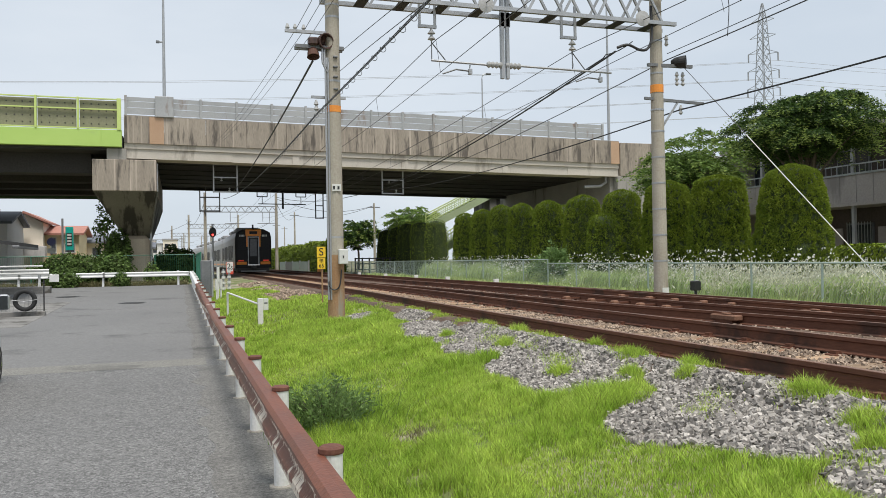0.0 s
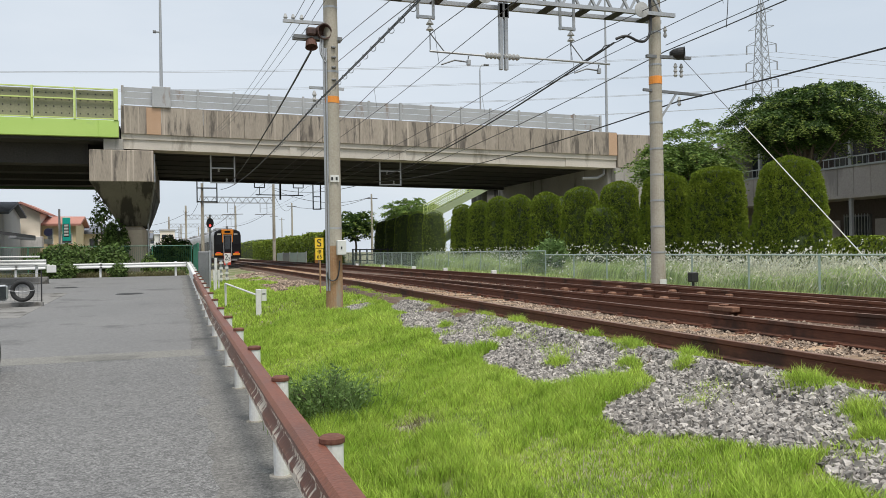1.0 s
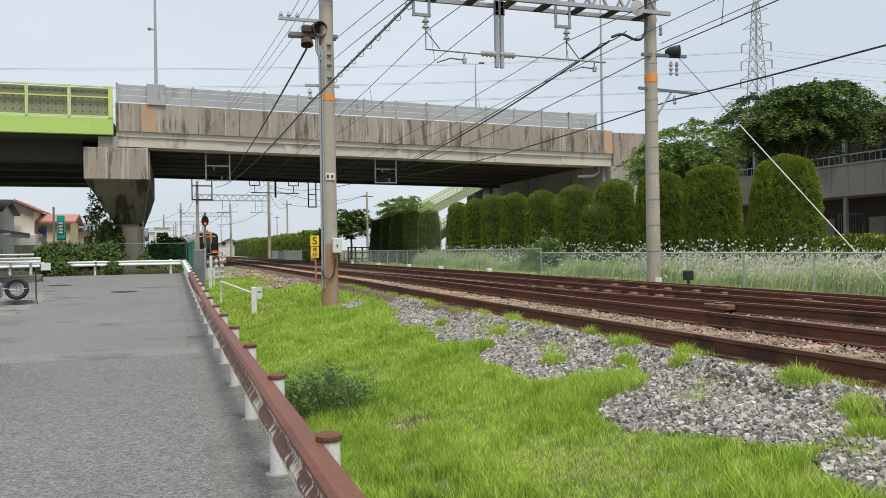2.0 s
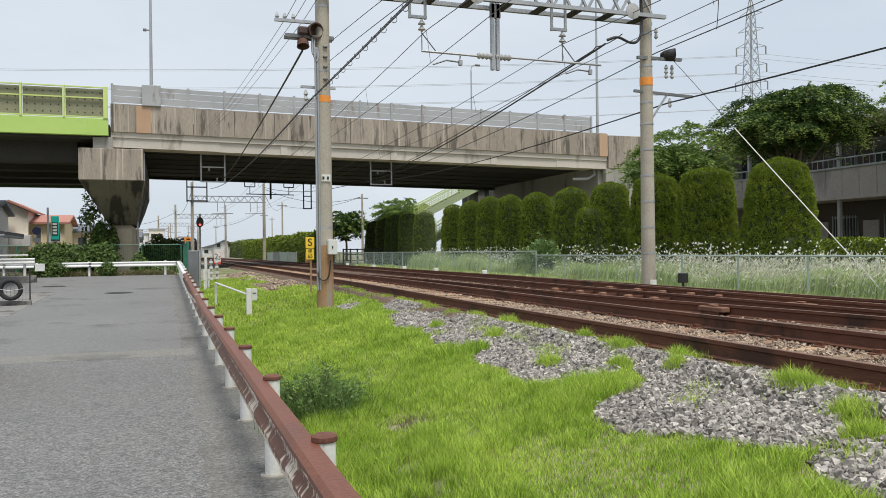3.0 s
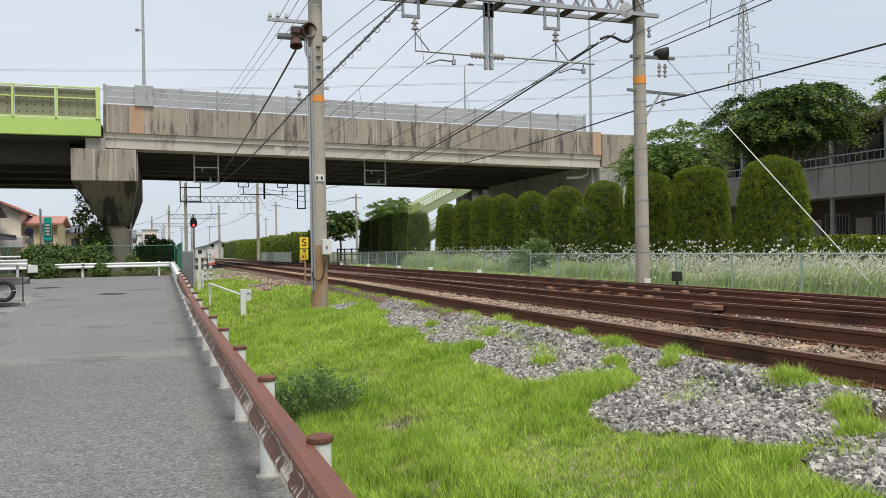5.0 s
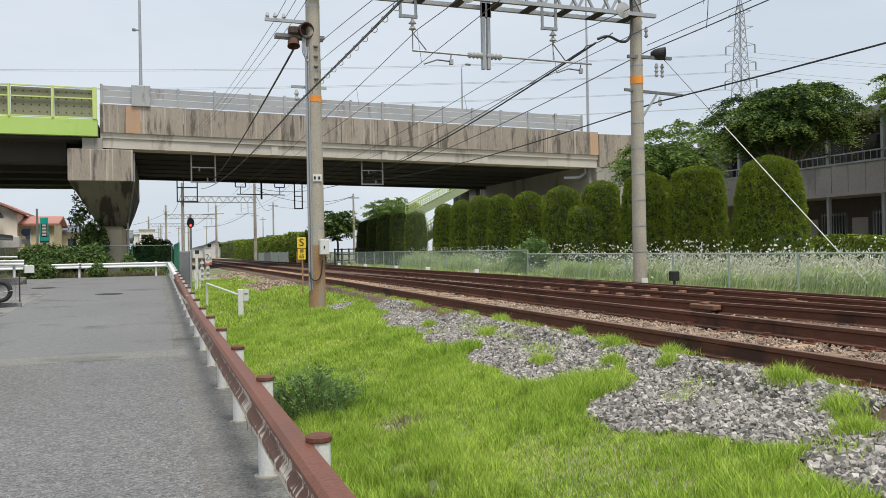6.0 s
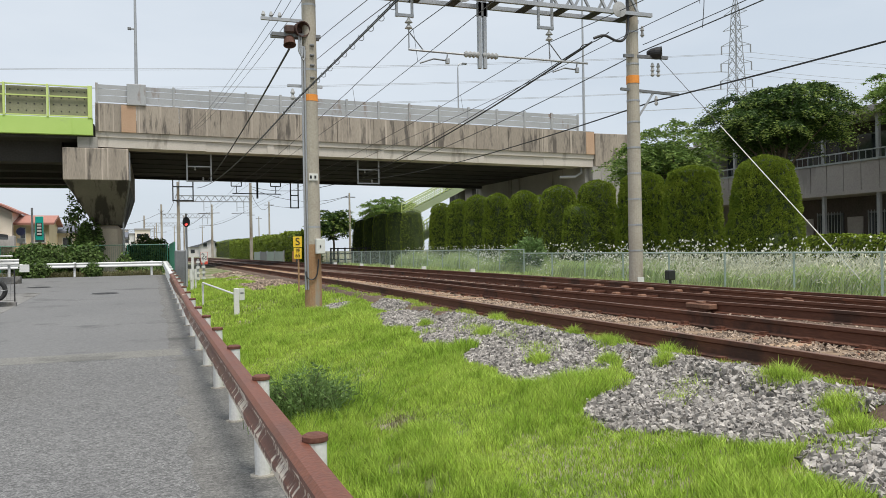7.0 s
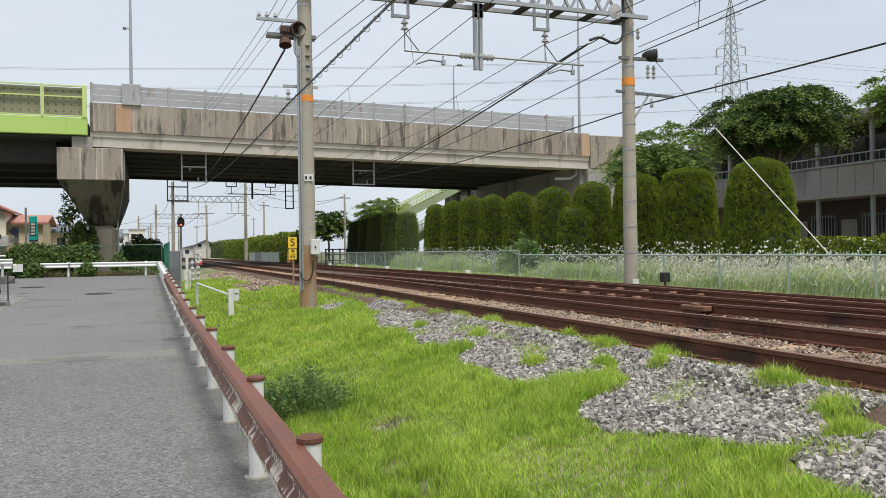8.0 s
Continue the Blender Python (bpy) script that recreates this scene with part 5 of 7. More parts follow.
for z0, z1 in ((5.85, 4.5), (5.48, 4.31)):
    run("stay_wire", sag_line((3.2, 15.9, z0), (2.62, 7.0, z1), -0.02, 8) + sag_line((2.61, 6.98, z1), (1.8, -8.0, z1 - 1.9), -0.05, 6)[1:], 0.006, "thin strand from pole along railway", "wire")
for dx in (-0.72, -0.55, -0.36):
    run("power_line", sag_line((3.05 + dx, -14, 6.32), (3.05 + dx, 15.9, 6.28), 0.2) + sag_line((3.05 + dx, 15.95, 6.28), (3.2 + dx, 52.0, 9.4), 0.2)[1:], 0.006, "thin line wire on pole insulator along railway", "wire")
gw = run("guy_wire", [(11.35, 15.8, 6.0), (13.05, 11.4, 0.5)], 0.008, "steel guy wire with pale plastic sleeve", "wire")
b = bmesh.new()
tube(b, [Vector((1.7, -4.4, -5.5)) * 0.32, Vector((1.7, -4.4, -5.5))], 0.011, 8)
part("guy_sleeve", b, "box_white", gw, "pale yellowish plastic sleeve")
b = bmesh.new()
tube(b, eased([(0.02, 0.0, 0.0), (0.06, -0.02, 0.7), (-0.03, 0, 1.2), (0.1, -0.1, 1.6)]), 0.01, 5)
tl = thing("loose_cable", (11.6, 14.6, 6.45), "loose thin cable tail hanging from feeder", "cable")
part("strand", b, "wire", tl)

# ---- chain-link fence ----
def fence_panel_mesh(l, h):
    vs, fs = [], []

    def strip(p, q):
        d = Vector((0, q[0] - p[0], q[1] - p[1]))
        d.normalize()
        s = Vector((0, -d.z, d.y)) * 0.0016
        k = len(vs)
        for e in (p, q):
            vs.append((0, e[0] - s.y, e[1] - s.z))
            vs.append((0, e[0] + s.y, e[1] + s.z))
            vs.append((0.004, e[0], e[1]))
        fs.extend([(k, k + 3, k + 4, k + 1), (k + 1, k + 4, k + 5, k + 2), (k + 2, k + 5, k + 3, k)])

    step = 0.085
    c = -h
    while c < l:
        a0, a1 = max(c, 0.0), min(c + h, l)
        if a1 > a0:
            strip((a0, a0 - c), (a1, a1 - c))
            strip((a0, h - (a0 - c)), (a1, h - (a1 - c)))
        c += step
    me = bpy.data.meshes.new("wire_mesh")
    me.from_pydata(vs, [], fs)
    me.materials.append(M["fence_green"])
    return me


fence = thing("chain_link_fence", (FENCE_X, 0, 0), "pale green chain-link fence with steel posts", "fence")
pan = {h: fence_panel_mesh(2.13, h) for h in (0.86, 1.0)}
post_me = None
y = 2.4
while y < 60:
    tall = 1.41 if y < 25.8 else 1.55
    foot = ground_z(FENCE_X, y)
    b = bmesh.new()
    tube(b, [(0, y, foot - 0.05), (0, y, tall + 0.02)], 0.024, 8)
    part("fence_post", b, "fence_green", fence)
    b = bmesh.new()
    tube(b, [(0, y, tall), (0, y + 2.13, tall)], 0.02, 6)
    part("top_rail", b, "fence_green", fence)
    o = new("wire_mesh", pan[0.86 if y < 25.8 else 1.0])
    o.parent = fence
    o.location = (0, y, tall - (0.86 if y < 25.8 else 1.0))
    y += 2.13
db = thing("dwarf_signal", (11.05, 15.15, 0.62), "small black equipment box on short stem", "signal box")
part("housing", boxed(-0.1, 0.1, -0.08, 0.08, 0.2, 0.42, 0.02), "black_paint", db)
b = bmesh.new()
tube(b, [(0, 0, -0.05), (0, 0, 0.21)], 0.03, 8)
part("stem", b, "dark_metal", db)
part("lens", turned(bmesh.new(), [(0.045, 0), (0.04, 0.01)], 12, (0, -0.05, 0.42)), "porcelain", db)


# ---- road bridge ----
def fall(x):
    return -0.0165 * (x + 3)


br = thing("road_bridge", (0, 0, 0), "long weathered concrete road bridge over railway", "bridge")
X0, X1, Y0, Y1 = -3.0, 31.4, 52.0, 73.0
BAY = 2.5


def sloped(x0, x1, y0, y1, z0, z1):
    return loft(bmesh.new(), [[(x, y0, z0 + fall(x)), (x, y1, z0 + fall(x)), (x, y1, z1 + fall(x)), (x, y0, z1 + fall(x))] for x in (x0, x1)])


# Slab and inner girders get the shade-dark colour; the front girder stays pale.
part("deck_slab", sloped(X0, X1 - 0.6, Y0 + 0.7, Y1, 8.32, 9.9), "deck_shade", br)
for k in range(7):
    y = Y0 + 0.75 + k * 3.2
    part("girder", sloped(X0 + 0.3, X1 - 1.0, y, y + 0.9, 8.14 if k == 0 else 8.27, 8.9), "concrete_light" if k == 0 else "deck_shade", br)
part("girder", sloped(X0, X1, Y1 - 0.6, Y1, 8.1, 9.9), "deck_shade", br)
part("edge_beam", sloped(X0, X1, Y0 + 0.12, Y0 + 0.75, 8.75, 9.1), "concrete_light", br, "pale concrete edge beam")
part("edge_beam", sloped(X0, 3.4, Y0 + 0.2, Y0 + 0.76, 8.15, 8.75), "concrete_light", br)
part("edge_beam", sloped(3.4, 27.2, Y0 + 0.24, Y0 + 0.76, 8.13, 8.75), "concrete_light", br)
part("edge_beam", sloped(27.2, X1, Y0 + 0.2, Y0 + 0.76, 8.15, 8.75), "concrete_light", br)
for x in (7.2, 14.6, 22.0):
    part("diaphragm", sloped(x, x + 0.45, Y0 + 0.18, Y0 + 0.78, 8.13, 8.75), "concrete_light", br)
x = X0
k = 0
while x < X1 - 0.1:
    x1 = min(x + BAY, X1)
    mat_ = "patch_orange" if k in (1,) else "concrete_streaked"
    if k == 0:
        part("parapet_panel", sloped(x, x + 1.45, Y0, Y0 + 0.32, 9.08, 10.74), "concrete_streaked", br)
        part("parapet_panel", sloped(x + 1.46, x + 2.3, Y0 - 0.012, Y0 + 0.32, 9.08, 10.72), "patch_orange", br, "tan repaired parapet panel")
        x1 = x + 2.3
    elif x1 > X1 - 0.8 and x1 - x > 1:
        part("parapet_panel", sloped(x + 0.012, X1 - 0.72, Y0, Y0 + 0.32, 9.08, 10.74), "concrete_streaked", br)
        part("parapet_panel", sloped(X1 - 0.7, X1, Y0 - 0.01, Y0 + 0.32, 9.08, 10.74), "patch_orange", br)
        x1 = X1
    elif x1 > X1 - 0.8:
        part("parapet_panel", sloped(x + 0.012, x1, Y0 - 0.01, Y0 + 0.32, 9.08, 10.74), "patch_orange", br)
    else:
        part("parapet_panel", sloped(x + 0.012, x1 - 0.012, Y0 + 0.006 * (k % 3), Y0 + 0.32, 9.08, 10.74), "concrete_streaked", br)
    x = x1
    k += 1
part("kerb_top", sloped(X0, X1, Y0 + 0.05, Y0 + 0.3, 10.745, 10.8), "concrete", br)
part("rear_parapet", sloped(X0, X1, Y1 - 0.3, Y1 + 0.02, 9.9, 11.0), "concrete", br)

bf = thing("bridge_barrier", (0, 0, 0), "grey metal wind barrier along bridge parapet", "barrier")
x = X0 + 0.1
while x < 30.4:
    zf = fall(x) + 10.8
    part("barrier_post", boxed(x - 0.07, x + 0.07, Y0 + 0.08, Y0 + 0.24, zf - 0.02, zf + 1.22, 0.01), "barrier_grey", bf)
    for k, (za, zb) in enumerate(((0.08, 0.47), (0.5, 0.86), (0.89, 1.13))):
        if x + 2.2 < 31:
            part("slat", sloped(x + 0.07, x + 2.13, Y0 + 0.13 + 0.008 * k, Y0 + 0.17 + 0.008 * k, 10.8 + za, 10.8 + zb), "barrier_grey", bf)
    x += 2.2


def street_lamp(x, y, z0, z1, arm, label):
    t = thing("street_lamp", (x, y, z0), label, "street lamp", "bridge street lamps")
    h = z1 - z0
    b = bmesh.new()
    tube(b, [(0, 0, 0), (0, 0, h * 0.5), (0, 0, h - (0.5 if arm else 0))], 0.11, 10, 0.06)
    part("pole", b, "galv", t)
    if arm:
        b = bmesh.new()
        tube(b, [(0, 0, h - 0.5), (0.06, 0, h - 0.15), (0.25, 0, h), (0.5, 0, h + 0.02)], 0.055, 8)
        part("arm", b, "galv", t)
        part("lamp_head", boxed(0.4, 0.95, -0.13, 0.13, h - 0.06, h + 0.1, 0.04), "galv_dark", t)
    return t


sl1 = street_lamp(-0.66, 52.5, 10.7, 19.5, False, "tall grey lamp post rising from bridge parapet")
part("base_box", boxed(-0.55, 0.55, -0.62, -0.38, 0.0, 1.3, 0.03), "barrier_grey", sl1, "grey steel base cover")
part("camera_arm", boxed(-0.34, 0.05, -0.05, 0.05, 4.78, 4.86, 0.01), "galv", sl1)
part("small_head", boxed(-0.45, -0.25, -0.08, 0.08, 4.74, 4.9, 0.02), "galv_dark", sl1)
street_lamp(28.6, 72.6, 9.0, 19.8, True, "grey street lamp with curved arm on bridge")
street_lamp(30.9, 52.6, 10.2, 20.5, False, "tall grey lamp post at bridge end")

gb = thing("steel_bridge", (0, 0, 0), "lime green steel road bridge span", "bridge")
GX0, GX1 = -36.0, -3.12
part("fascia", boxed(GX0, GX1, 51.75, 52.1, 8.78, 9.8, 0.02), "lime", gb, "lime green steel fascia girder")
part("fascia_stiffener", boxed(GX1 - 1.15, GX1 - 1.12, 51.72, 51.75, 8.8, 9.8), "lime", gb)
# Underside in the near-black colour that stands for shade.
part("deck_plate", boxed(GX0, GX1 + 0.05, 52.1, 73, 8.6, 9.5), "deck_shade", gb)
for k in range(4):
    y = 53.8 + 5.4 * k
    part("girder", boxed(GX0, GX1 - 1.9, y, y + 1.5, 7.35, 8.62), "deck_shade", gb)
part("girder", boxed(GX0, GX1 - 1.9, 72.4, 72.8, 7.2, 9.6), "green_dark", gb, "dark green rear girder")
x = GX1 - 0.14
gr = thing("bridge_railing", (0, 0, 0), "lime green railing with khaki perforated panels", "railing")
for k in range(14):
    part("rail_post", boxed(x - 0.06 if k else x - 0.12, x + 0.06 if k else x + 0.12, 51.7, 51.9, 9.8, 11.72, 0.01), "lime_rail", gr)
    part("noise_panel", boxed(x - 2.2, x - 0.1, 51.94, 51.99, 9.9, 11.58), "panel_khaki", gr, "khaki perforated panel")
    d = bmesh.new()
    for i in range(5):
        for j in range(4):
            px_, pz_ = x - 0.3 - i * 0.42, 10.15 + j * 0.4
            box(d, px_ - 0.035, px_ + 0.035, 51.925, 51.94, pz_ - 0.035, pz_ + 0.035)
    tagged(part("panel_bolts", d, "dark_metal", gr), kind="stuff")
    for z in (9.84, 10.98, 11.62):
        part("rail_bar", boxed(x - 2.2, x - 0.08, 51.75, 51.85, z, z + 0.07), "lime_rail", gr)
    x -= 2.28

pier = thing("bridge_pier", (-3.0, 52, 0.3), "stained concrete hammerhead bridge pier", "bridge pier")
part("cap_beam", boxed(-1.82, 1.83, 0.0, 21, 5.82, 7.75, 0.04), "concrete_streaked", pier, "broad stained cap beam")
part("bearing_block", boxed(-1.0, 0.12, 0.05, 20, 7.75, 8.42, 0.02), "concrete", pier)
part("bearing_block", boxed(0.16, 1.7, 0.9, 20, 7.75, 7.82, 0.0), "deck_shade", pier)
b = bmesh.new()
loft(b, [[(-1.8, 0.03, 5.82), (1.8, 0.03, 5.82), (1.8, 20.97, 5.82), (-1.8, 20.97, 5.82)],
         [(-1.2, 2.6, 4.7), (1.55, 2.6, 4.7), (1.55, 18, 4.7), (-1.2, 18, 4.7)],
         [(-0.48, 5.6, 3.3), (1.2, 5.6, 3.3), (1.2, 13, 3.3), (-0.48, 13, 3.3)]])
# Stains plus a darker base colour, which stands for shade beneath the cap.
part("haunch", b, "concrete_dark", pier, "stained sloping haunch, coloured darker for shade below the cap")
part("column", boxed(-0.46, 1.18, 5.65, 12.9, -0.4, 3.3, 0.25), "column_tan", pier, "pale column with dark water stains")
b = bmesh.new()
tube(b, [(1.86, 0.6, 7.6), (1.86, 0.6, 5.9), (1.32, 5.4, 3.5), (1.32, 5.4, 0)], 0.06, 8)
part("drain_pipe", b, "galv", pier)

ab = thing("abutment", (0, 0, 0), "concrete bridge abutment with stained wing wall", "abutment")
part("breast_wall", boxed(30.9, 33.6, 52.6, 74, 0.4, 8.3, 0.03), "concrete", ab)
part("wing_wall", boxed(31.45, 34.6, 51.95, 52.55, 7.6, 10.1, 0.03), "concrete_streaked", ab)
part("wing_wall", boxed(31.2, 34.6, 51.98, 52.5, 0.4, 7.6, 0.03), "concrete", ab)
part("retaining_wall", boxed(34.6, 80, 54, 54.6, 0.4, 9.6, 0.03), "concrete", ab)
b = bmesh.new()
tube(b, [(30.75, 52.9, 7.9), (30.75, 52.9, 7.2), (30.2, 52.9, 6.9), (28.9, 52.9, 6.85)], 0.11, 8)
part("drain_pipe", b, "galv", ab)

for xa in (2.3, 13.65):
    hg = thing("wire_bracket", (xa, 54, 0), "pale steel frame hung under bridge deck", "wire bracket", "wire brackets")
    for dx in (0.0, 1.5):
        b = bmesh.new()
        bar(b, (dx, 0, 8.2), (dx, 0, 6.25), 0.09)
        part("leg", b, "galv", hg)
    for z in (8.1, 7.25, 6.3):
        b = bmesh.new()
        bar(b, (0, 0, z), (1.5, 0, z), 0.08)
        part("cross_bar", b, "galv", hg)
    insulator(hg, (0.5, 0, 7.0), 0.08, 2, 0.11)
    insulator(hg, (1.0, 0, 6.35), 0.08, 2, 0.11)


rb = thing("rear_bracket", (9.2, 73.6, 0), "dark steel wire bracket behind bridge edge", "wire bracket", "wire brackets")
for p_, q_, w_ in (((0, 0, 8.6), (0, 0, 6.5), 0.16), ((-2.2, 0, 6.95), (2.1, 0, 6.9), 0.08), ((-2.3, 0, 8.3), (-2.3, 0, 7.6), 0.08), ((-1.4, 0, 8.3), (-1.4, 0, 7.6), 0.08),
                   ((-2.3, 0, 7.6), (-1.4, 0, 7.6), 0.08), ((1.2, 0, 8.3), (1.2, 0, 7.6), 0.08), ((2.1, 0, 8.3), (2.1, 0, 7.6), 0.08), ((1.2, 0, 7.6), (2.1, 0, 7.6), 0.08),
                   ((-1.85, 0, 7.6), (-1.85, 0, 6.95), 0.06), ((1.65, 0, 7.6), (1.65, 0, 6.95), 0.06),
                   ((3.0, 0, 8.4), (3.0, 0, 5.6), 0.1), ((3.7, 0, 8.4), (3.7, 0, 5.6), 0.1), ((3.0, 0, 5.65), (3.7, 0, 5.65), 0.1), ((3.0, 0, 6.8), (3.7, 0, 6.8), 0.08)):
    part("steel_bar", bar(bmesh.new(), p_, q_, w_), "dark_metal", rb)


def stair_flight(p, q, wide, label):
    t = thing("foot_stair", p, label, "stairs", "green stairs")
    d = Vector(q) - Vector(p)
    n = 14
    for dy in (0, wide):
        b = loft(bmesh.new(), [[(e.x, dy - 0.05, e.z - 0.55), (e.x, dy + 0.05, e.z - 0.55), (e.x, dy + 0.05, e.z + 0.2), (e.x, dy - 0.05, e.z + 0.2)] for e in (Vector(), d)])
        part("stringer", b, "stair_pale", t)
        for h in (0.35, 0.75, 1.1):
            b = bmesh.new()
            bar(b, (0, dy, h), (d.x, dy, d.z + h), 0.06 if h < 1 else 0.1)
            part("hand_rail", b, "lime_rail", t)
        for k in range(n + 1):
            b = bmesh.new()
            bar(b, (d.x * k / n, dy, d.z * k / n), (d.x * k / n, dy, d.z * k / n + 1.1), 0.05)
            part("baluster", b, "lime_rail", t)
    part("underside", loft(bmesh.new(), [[(e.x, 0.06, e.z - 0.5), (e.x, wide - 0.06, e.z - 0.5), (e.x, wide - 0.06, e.z - 0.42), (e.x, 0.06, e.z - 0.42)] for e in (Vector(), d)]), "green_dark", t, "dark green underside plate")
    for k in range(n):
        xa, xb = sorted((d.x * k / n, d.x * (k + 1) / n))
        part("tread", boxed(xa, xb, 0.05, wide - 0.05, d.z * (k + 0.5) / n - 0.04, d.z * (k + 0.5) / n), "galv_dark", t)
    return t


stair_flight((24.3, 76, 5.2), (31.0, 76, 8.5), 2.2, "pale lime green footbridge stairs, upper flight")
stair_flight((25.6, 78.6, 2.3), (30.2, 78.6, 5.1), 2.2, "pale lime green footbridge stairs, lower flight")
ld = thing("stair_landing", (30.2, 76, 0.5), "dark green stair landing block behind abutment", "landing")
part("landing_slab", boxed(0, 3.2, -0.1, 5.0, 7.3, 8.0, 0.02), "green_dark", ld)
part("landing_wall", boxed(0.4, 3.2, 0.2, 4.8, -0.1, 7.3, 0.02), "concrete_dark", ld)
sp = thing("stair_support", (25.0, 77, 0.5), "grey steel column under green stairs", "column")
part("column", boxed(-0.15, 0.15, -0.15, 0.15, 0, 4.6, 0.02), "galv", sp)
sp2 = copy_thing(sp, pose(28.4, 80, 0.5))


# ---- signs and equipment beside the line ----
def letters(text, size, at, parent, material, name="lettering", rx=90):
    cu = bpy.data.curves.new(name, "FONT")
    cu.body, cu.size, cu.align_x, cu.align_y, cu.extrude = text, size, "CENTER", "CENTER", 0.002
    tmp = bpy.data.objects.new(name, cu)
    scene.collection.objects.link(tmp)
    me = bpy.data.meshes.new_from_object(tmp.evaluated_get(bpy.context.evaluated_depsgraph_get()))
    bpy.data.objects.remove(tmp)
    me.materials.clear()
    me.materials.append(M[material])
    ob = new(name, me)
    ob.parent = parent
    ob.matrix_basis = pose(*at, rx, 0, 0)
    return ob


ss = thing("stop_sign_board", (3.46, 20.0, 0.5), "yellow railway stop board on brown post", "sign")
b = bmesh.new()
tube(b, [(0.02, 0.02, -0.1), (0.02, 0.02, 1.45)], 0.022, 8)
part("post", b, "pole_brown", ss)
u = part("upper_board", boxed(-0.11, 0.11, -0.012, 0.0, 1.22, 1.49, 0.004), "yellow_sign", ss)
letters("S", 0.27, (0, -0.016, 1.355), u, "black_paint")
u = part("lower_board", boxed(-0.1, 0.1, -0.012, 0.0, 0.93, 1.2, 0.004), "yellow_sign", ss)
letters("停", 0.11, (0, -0.016, 1.135), u, "black_paint")
letters("65", 0.13, (0, -0.016, 1.01), u, "black_paint")

stb = thing("marker_post", (1.72, 17.7, ground_z(1.72, 17.7)), "short white post with small tag and stay", "post")
part("post", boxed(-0.055, 0.055, -0.055, 0.055, -0.05, 0.62, 0.008), "white_paint", stb)
part("tag", boxed(0.06, 0.17, -0.03, -0.02, 0.36, 0.62, 0.003), "box_white", stb, "white number tag with bars")
part("tag_bar", boxed(0.08, 0.15, -0.035, -0.031, 0.5, 0.53), "galv_dark", stb)
b = bmesh.new()
tube(b, [(0, 0, 0.48), (-0.46, 4.0, 0.62)], 0.022, 8)
tube(b, [(-0.46, 4.0, 0.62), (-0.46, 4.0, -0.1)], 0.028, 8)
part("stay_pipe", b, "white_paint", stb)

cb = thing("relay_cabinet", (1.0, 30, ground_z(1.0, 30)), "tall grey metal relay cabinet beside guard rail", "cabinet")
part("body", boxed(-0.2, 0.16, -0.2, 0.2, 0.06, 1.4, 0.015), "galv_dark", cb)
part("door", boxed(-0.18, 0.14, -0.215, -0.2, 0.1, 1.36, 0.006), "galv_dark", cb)
part("side_panel", boxed(0.16, 0.23, -0.18, 0.18, 0.0, 1.42, 0.01), "galv", cb)
part("plinth", boxed(-0.26, 0.32, -0.24, 0.24, -0.1, 0.06), "kerb_concrete", cb)
for x, y, h in ((1.36, 29.0, 1.2), (1.46, 29.2, 0.75), (1.28, 28.4, 0.8)):
    p = thing("cable_riser", (x, y, ground_z(x, y) - 0.05), "white plastic cable riser pipe", "pipe", "cable risers")
    b = bmesh.new()
    tube(b, [(0, 0, 0), (0, 0, h)], 0.03, 8)
    part("pipe", b, "box_white", p)
    part("cap", turned(bmesh.new(), [(0.05, h * 0.55), (0.05, h)], 10), "box_white", p)
for x, y in ((1.75, 33.0), (1.98, 33.3)):
    p = thing("step_post", (x, y, ground_z(x, y) - 0.05), "striped grey and white stepped post", "post", "stepped posts")
    b = bmesh.new()
    tube(b, [(0, 0, 0), (0, 0, 0.98)], 0.035, 8)
    part("pipe", b, "galv", p)
    for k in range(4):
        part("collar", turned(bmesh.new(), [(0.075, 0.15 + k * 0.22), (0.075, 0.24 + k * 0.22)], 10), "box_white", p)
sg = thing("speed_sign", (2.42, 40, ground_z(2.42, 40)), "small red-edged white speed limit board", "sign")
b = bmesh.new()
tube(b, [(0, 0.02, -0.1), (0, 0.02, 0.9)], 0.025, 8)
part("post", b, "galv", sg)
u = part("board", boxed(-0.15, 0.15, -0.012, 0, 0.62, 1.1, 0.004), "box_white", sg)
part("lower_board", boxed(-0.16, 0.16, -0.02, -0.006, 0.52, 0.66, 0.004), "red_paint", sg)
part("board_edge", boxed(-0.165, 0.165, -0.008, 0.004, 0.6, 1.115), "red_paint", sg)
letters("2", 0.38, (-0.05, -0.016, 0.9), u, "black_paint")
letters("5", 0.24, (0.09, -0.016, 0.82), u, "black_paint")

sgn = thing("railway_signal", (2.36, 58, 0.5), "railway signal showing red on slim post", "signal")
b = bmesh.new()
tube(b, [(0, 0.1, 0), (0, 0.1, 3.9)], 0.07, 10)
part("post", b, "galv", sgn)
b = bmesh.new()
loft(b, [[(0.25 * math.cos(a), dy, 3.3 + 0.36 * math.sin(a)) for a in [2 * math.pi * i / 20 for i in range(20)]] for dy in (-0.04, 0.04)])
part("back_board", b, "black_paint", sgn)
for z in (3.5, 3.12):
    b = bmesh.new()
    loft(b, [ring((0, -0.05 - 0.02 * k, z), r_, 16, "y") for k, r_ in ((0, 0.075), (1, 0.075), (1.2, 0.05))])
    part("lens", b, "signal_red" if z < 3.3 else "black_paint", sgn, "glowing red lens" if z < 3.3 else "")
    part("hood", boxed(-0.12, 0.12, -0.22, -0.06, z + 0.1, z + 0.12), "black_paint", sgn)


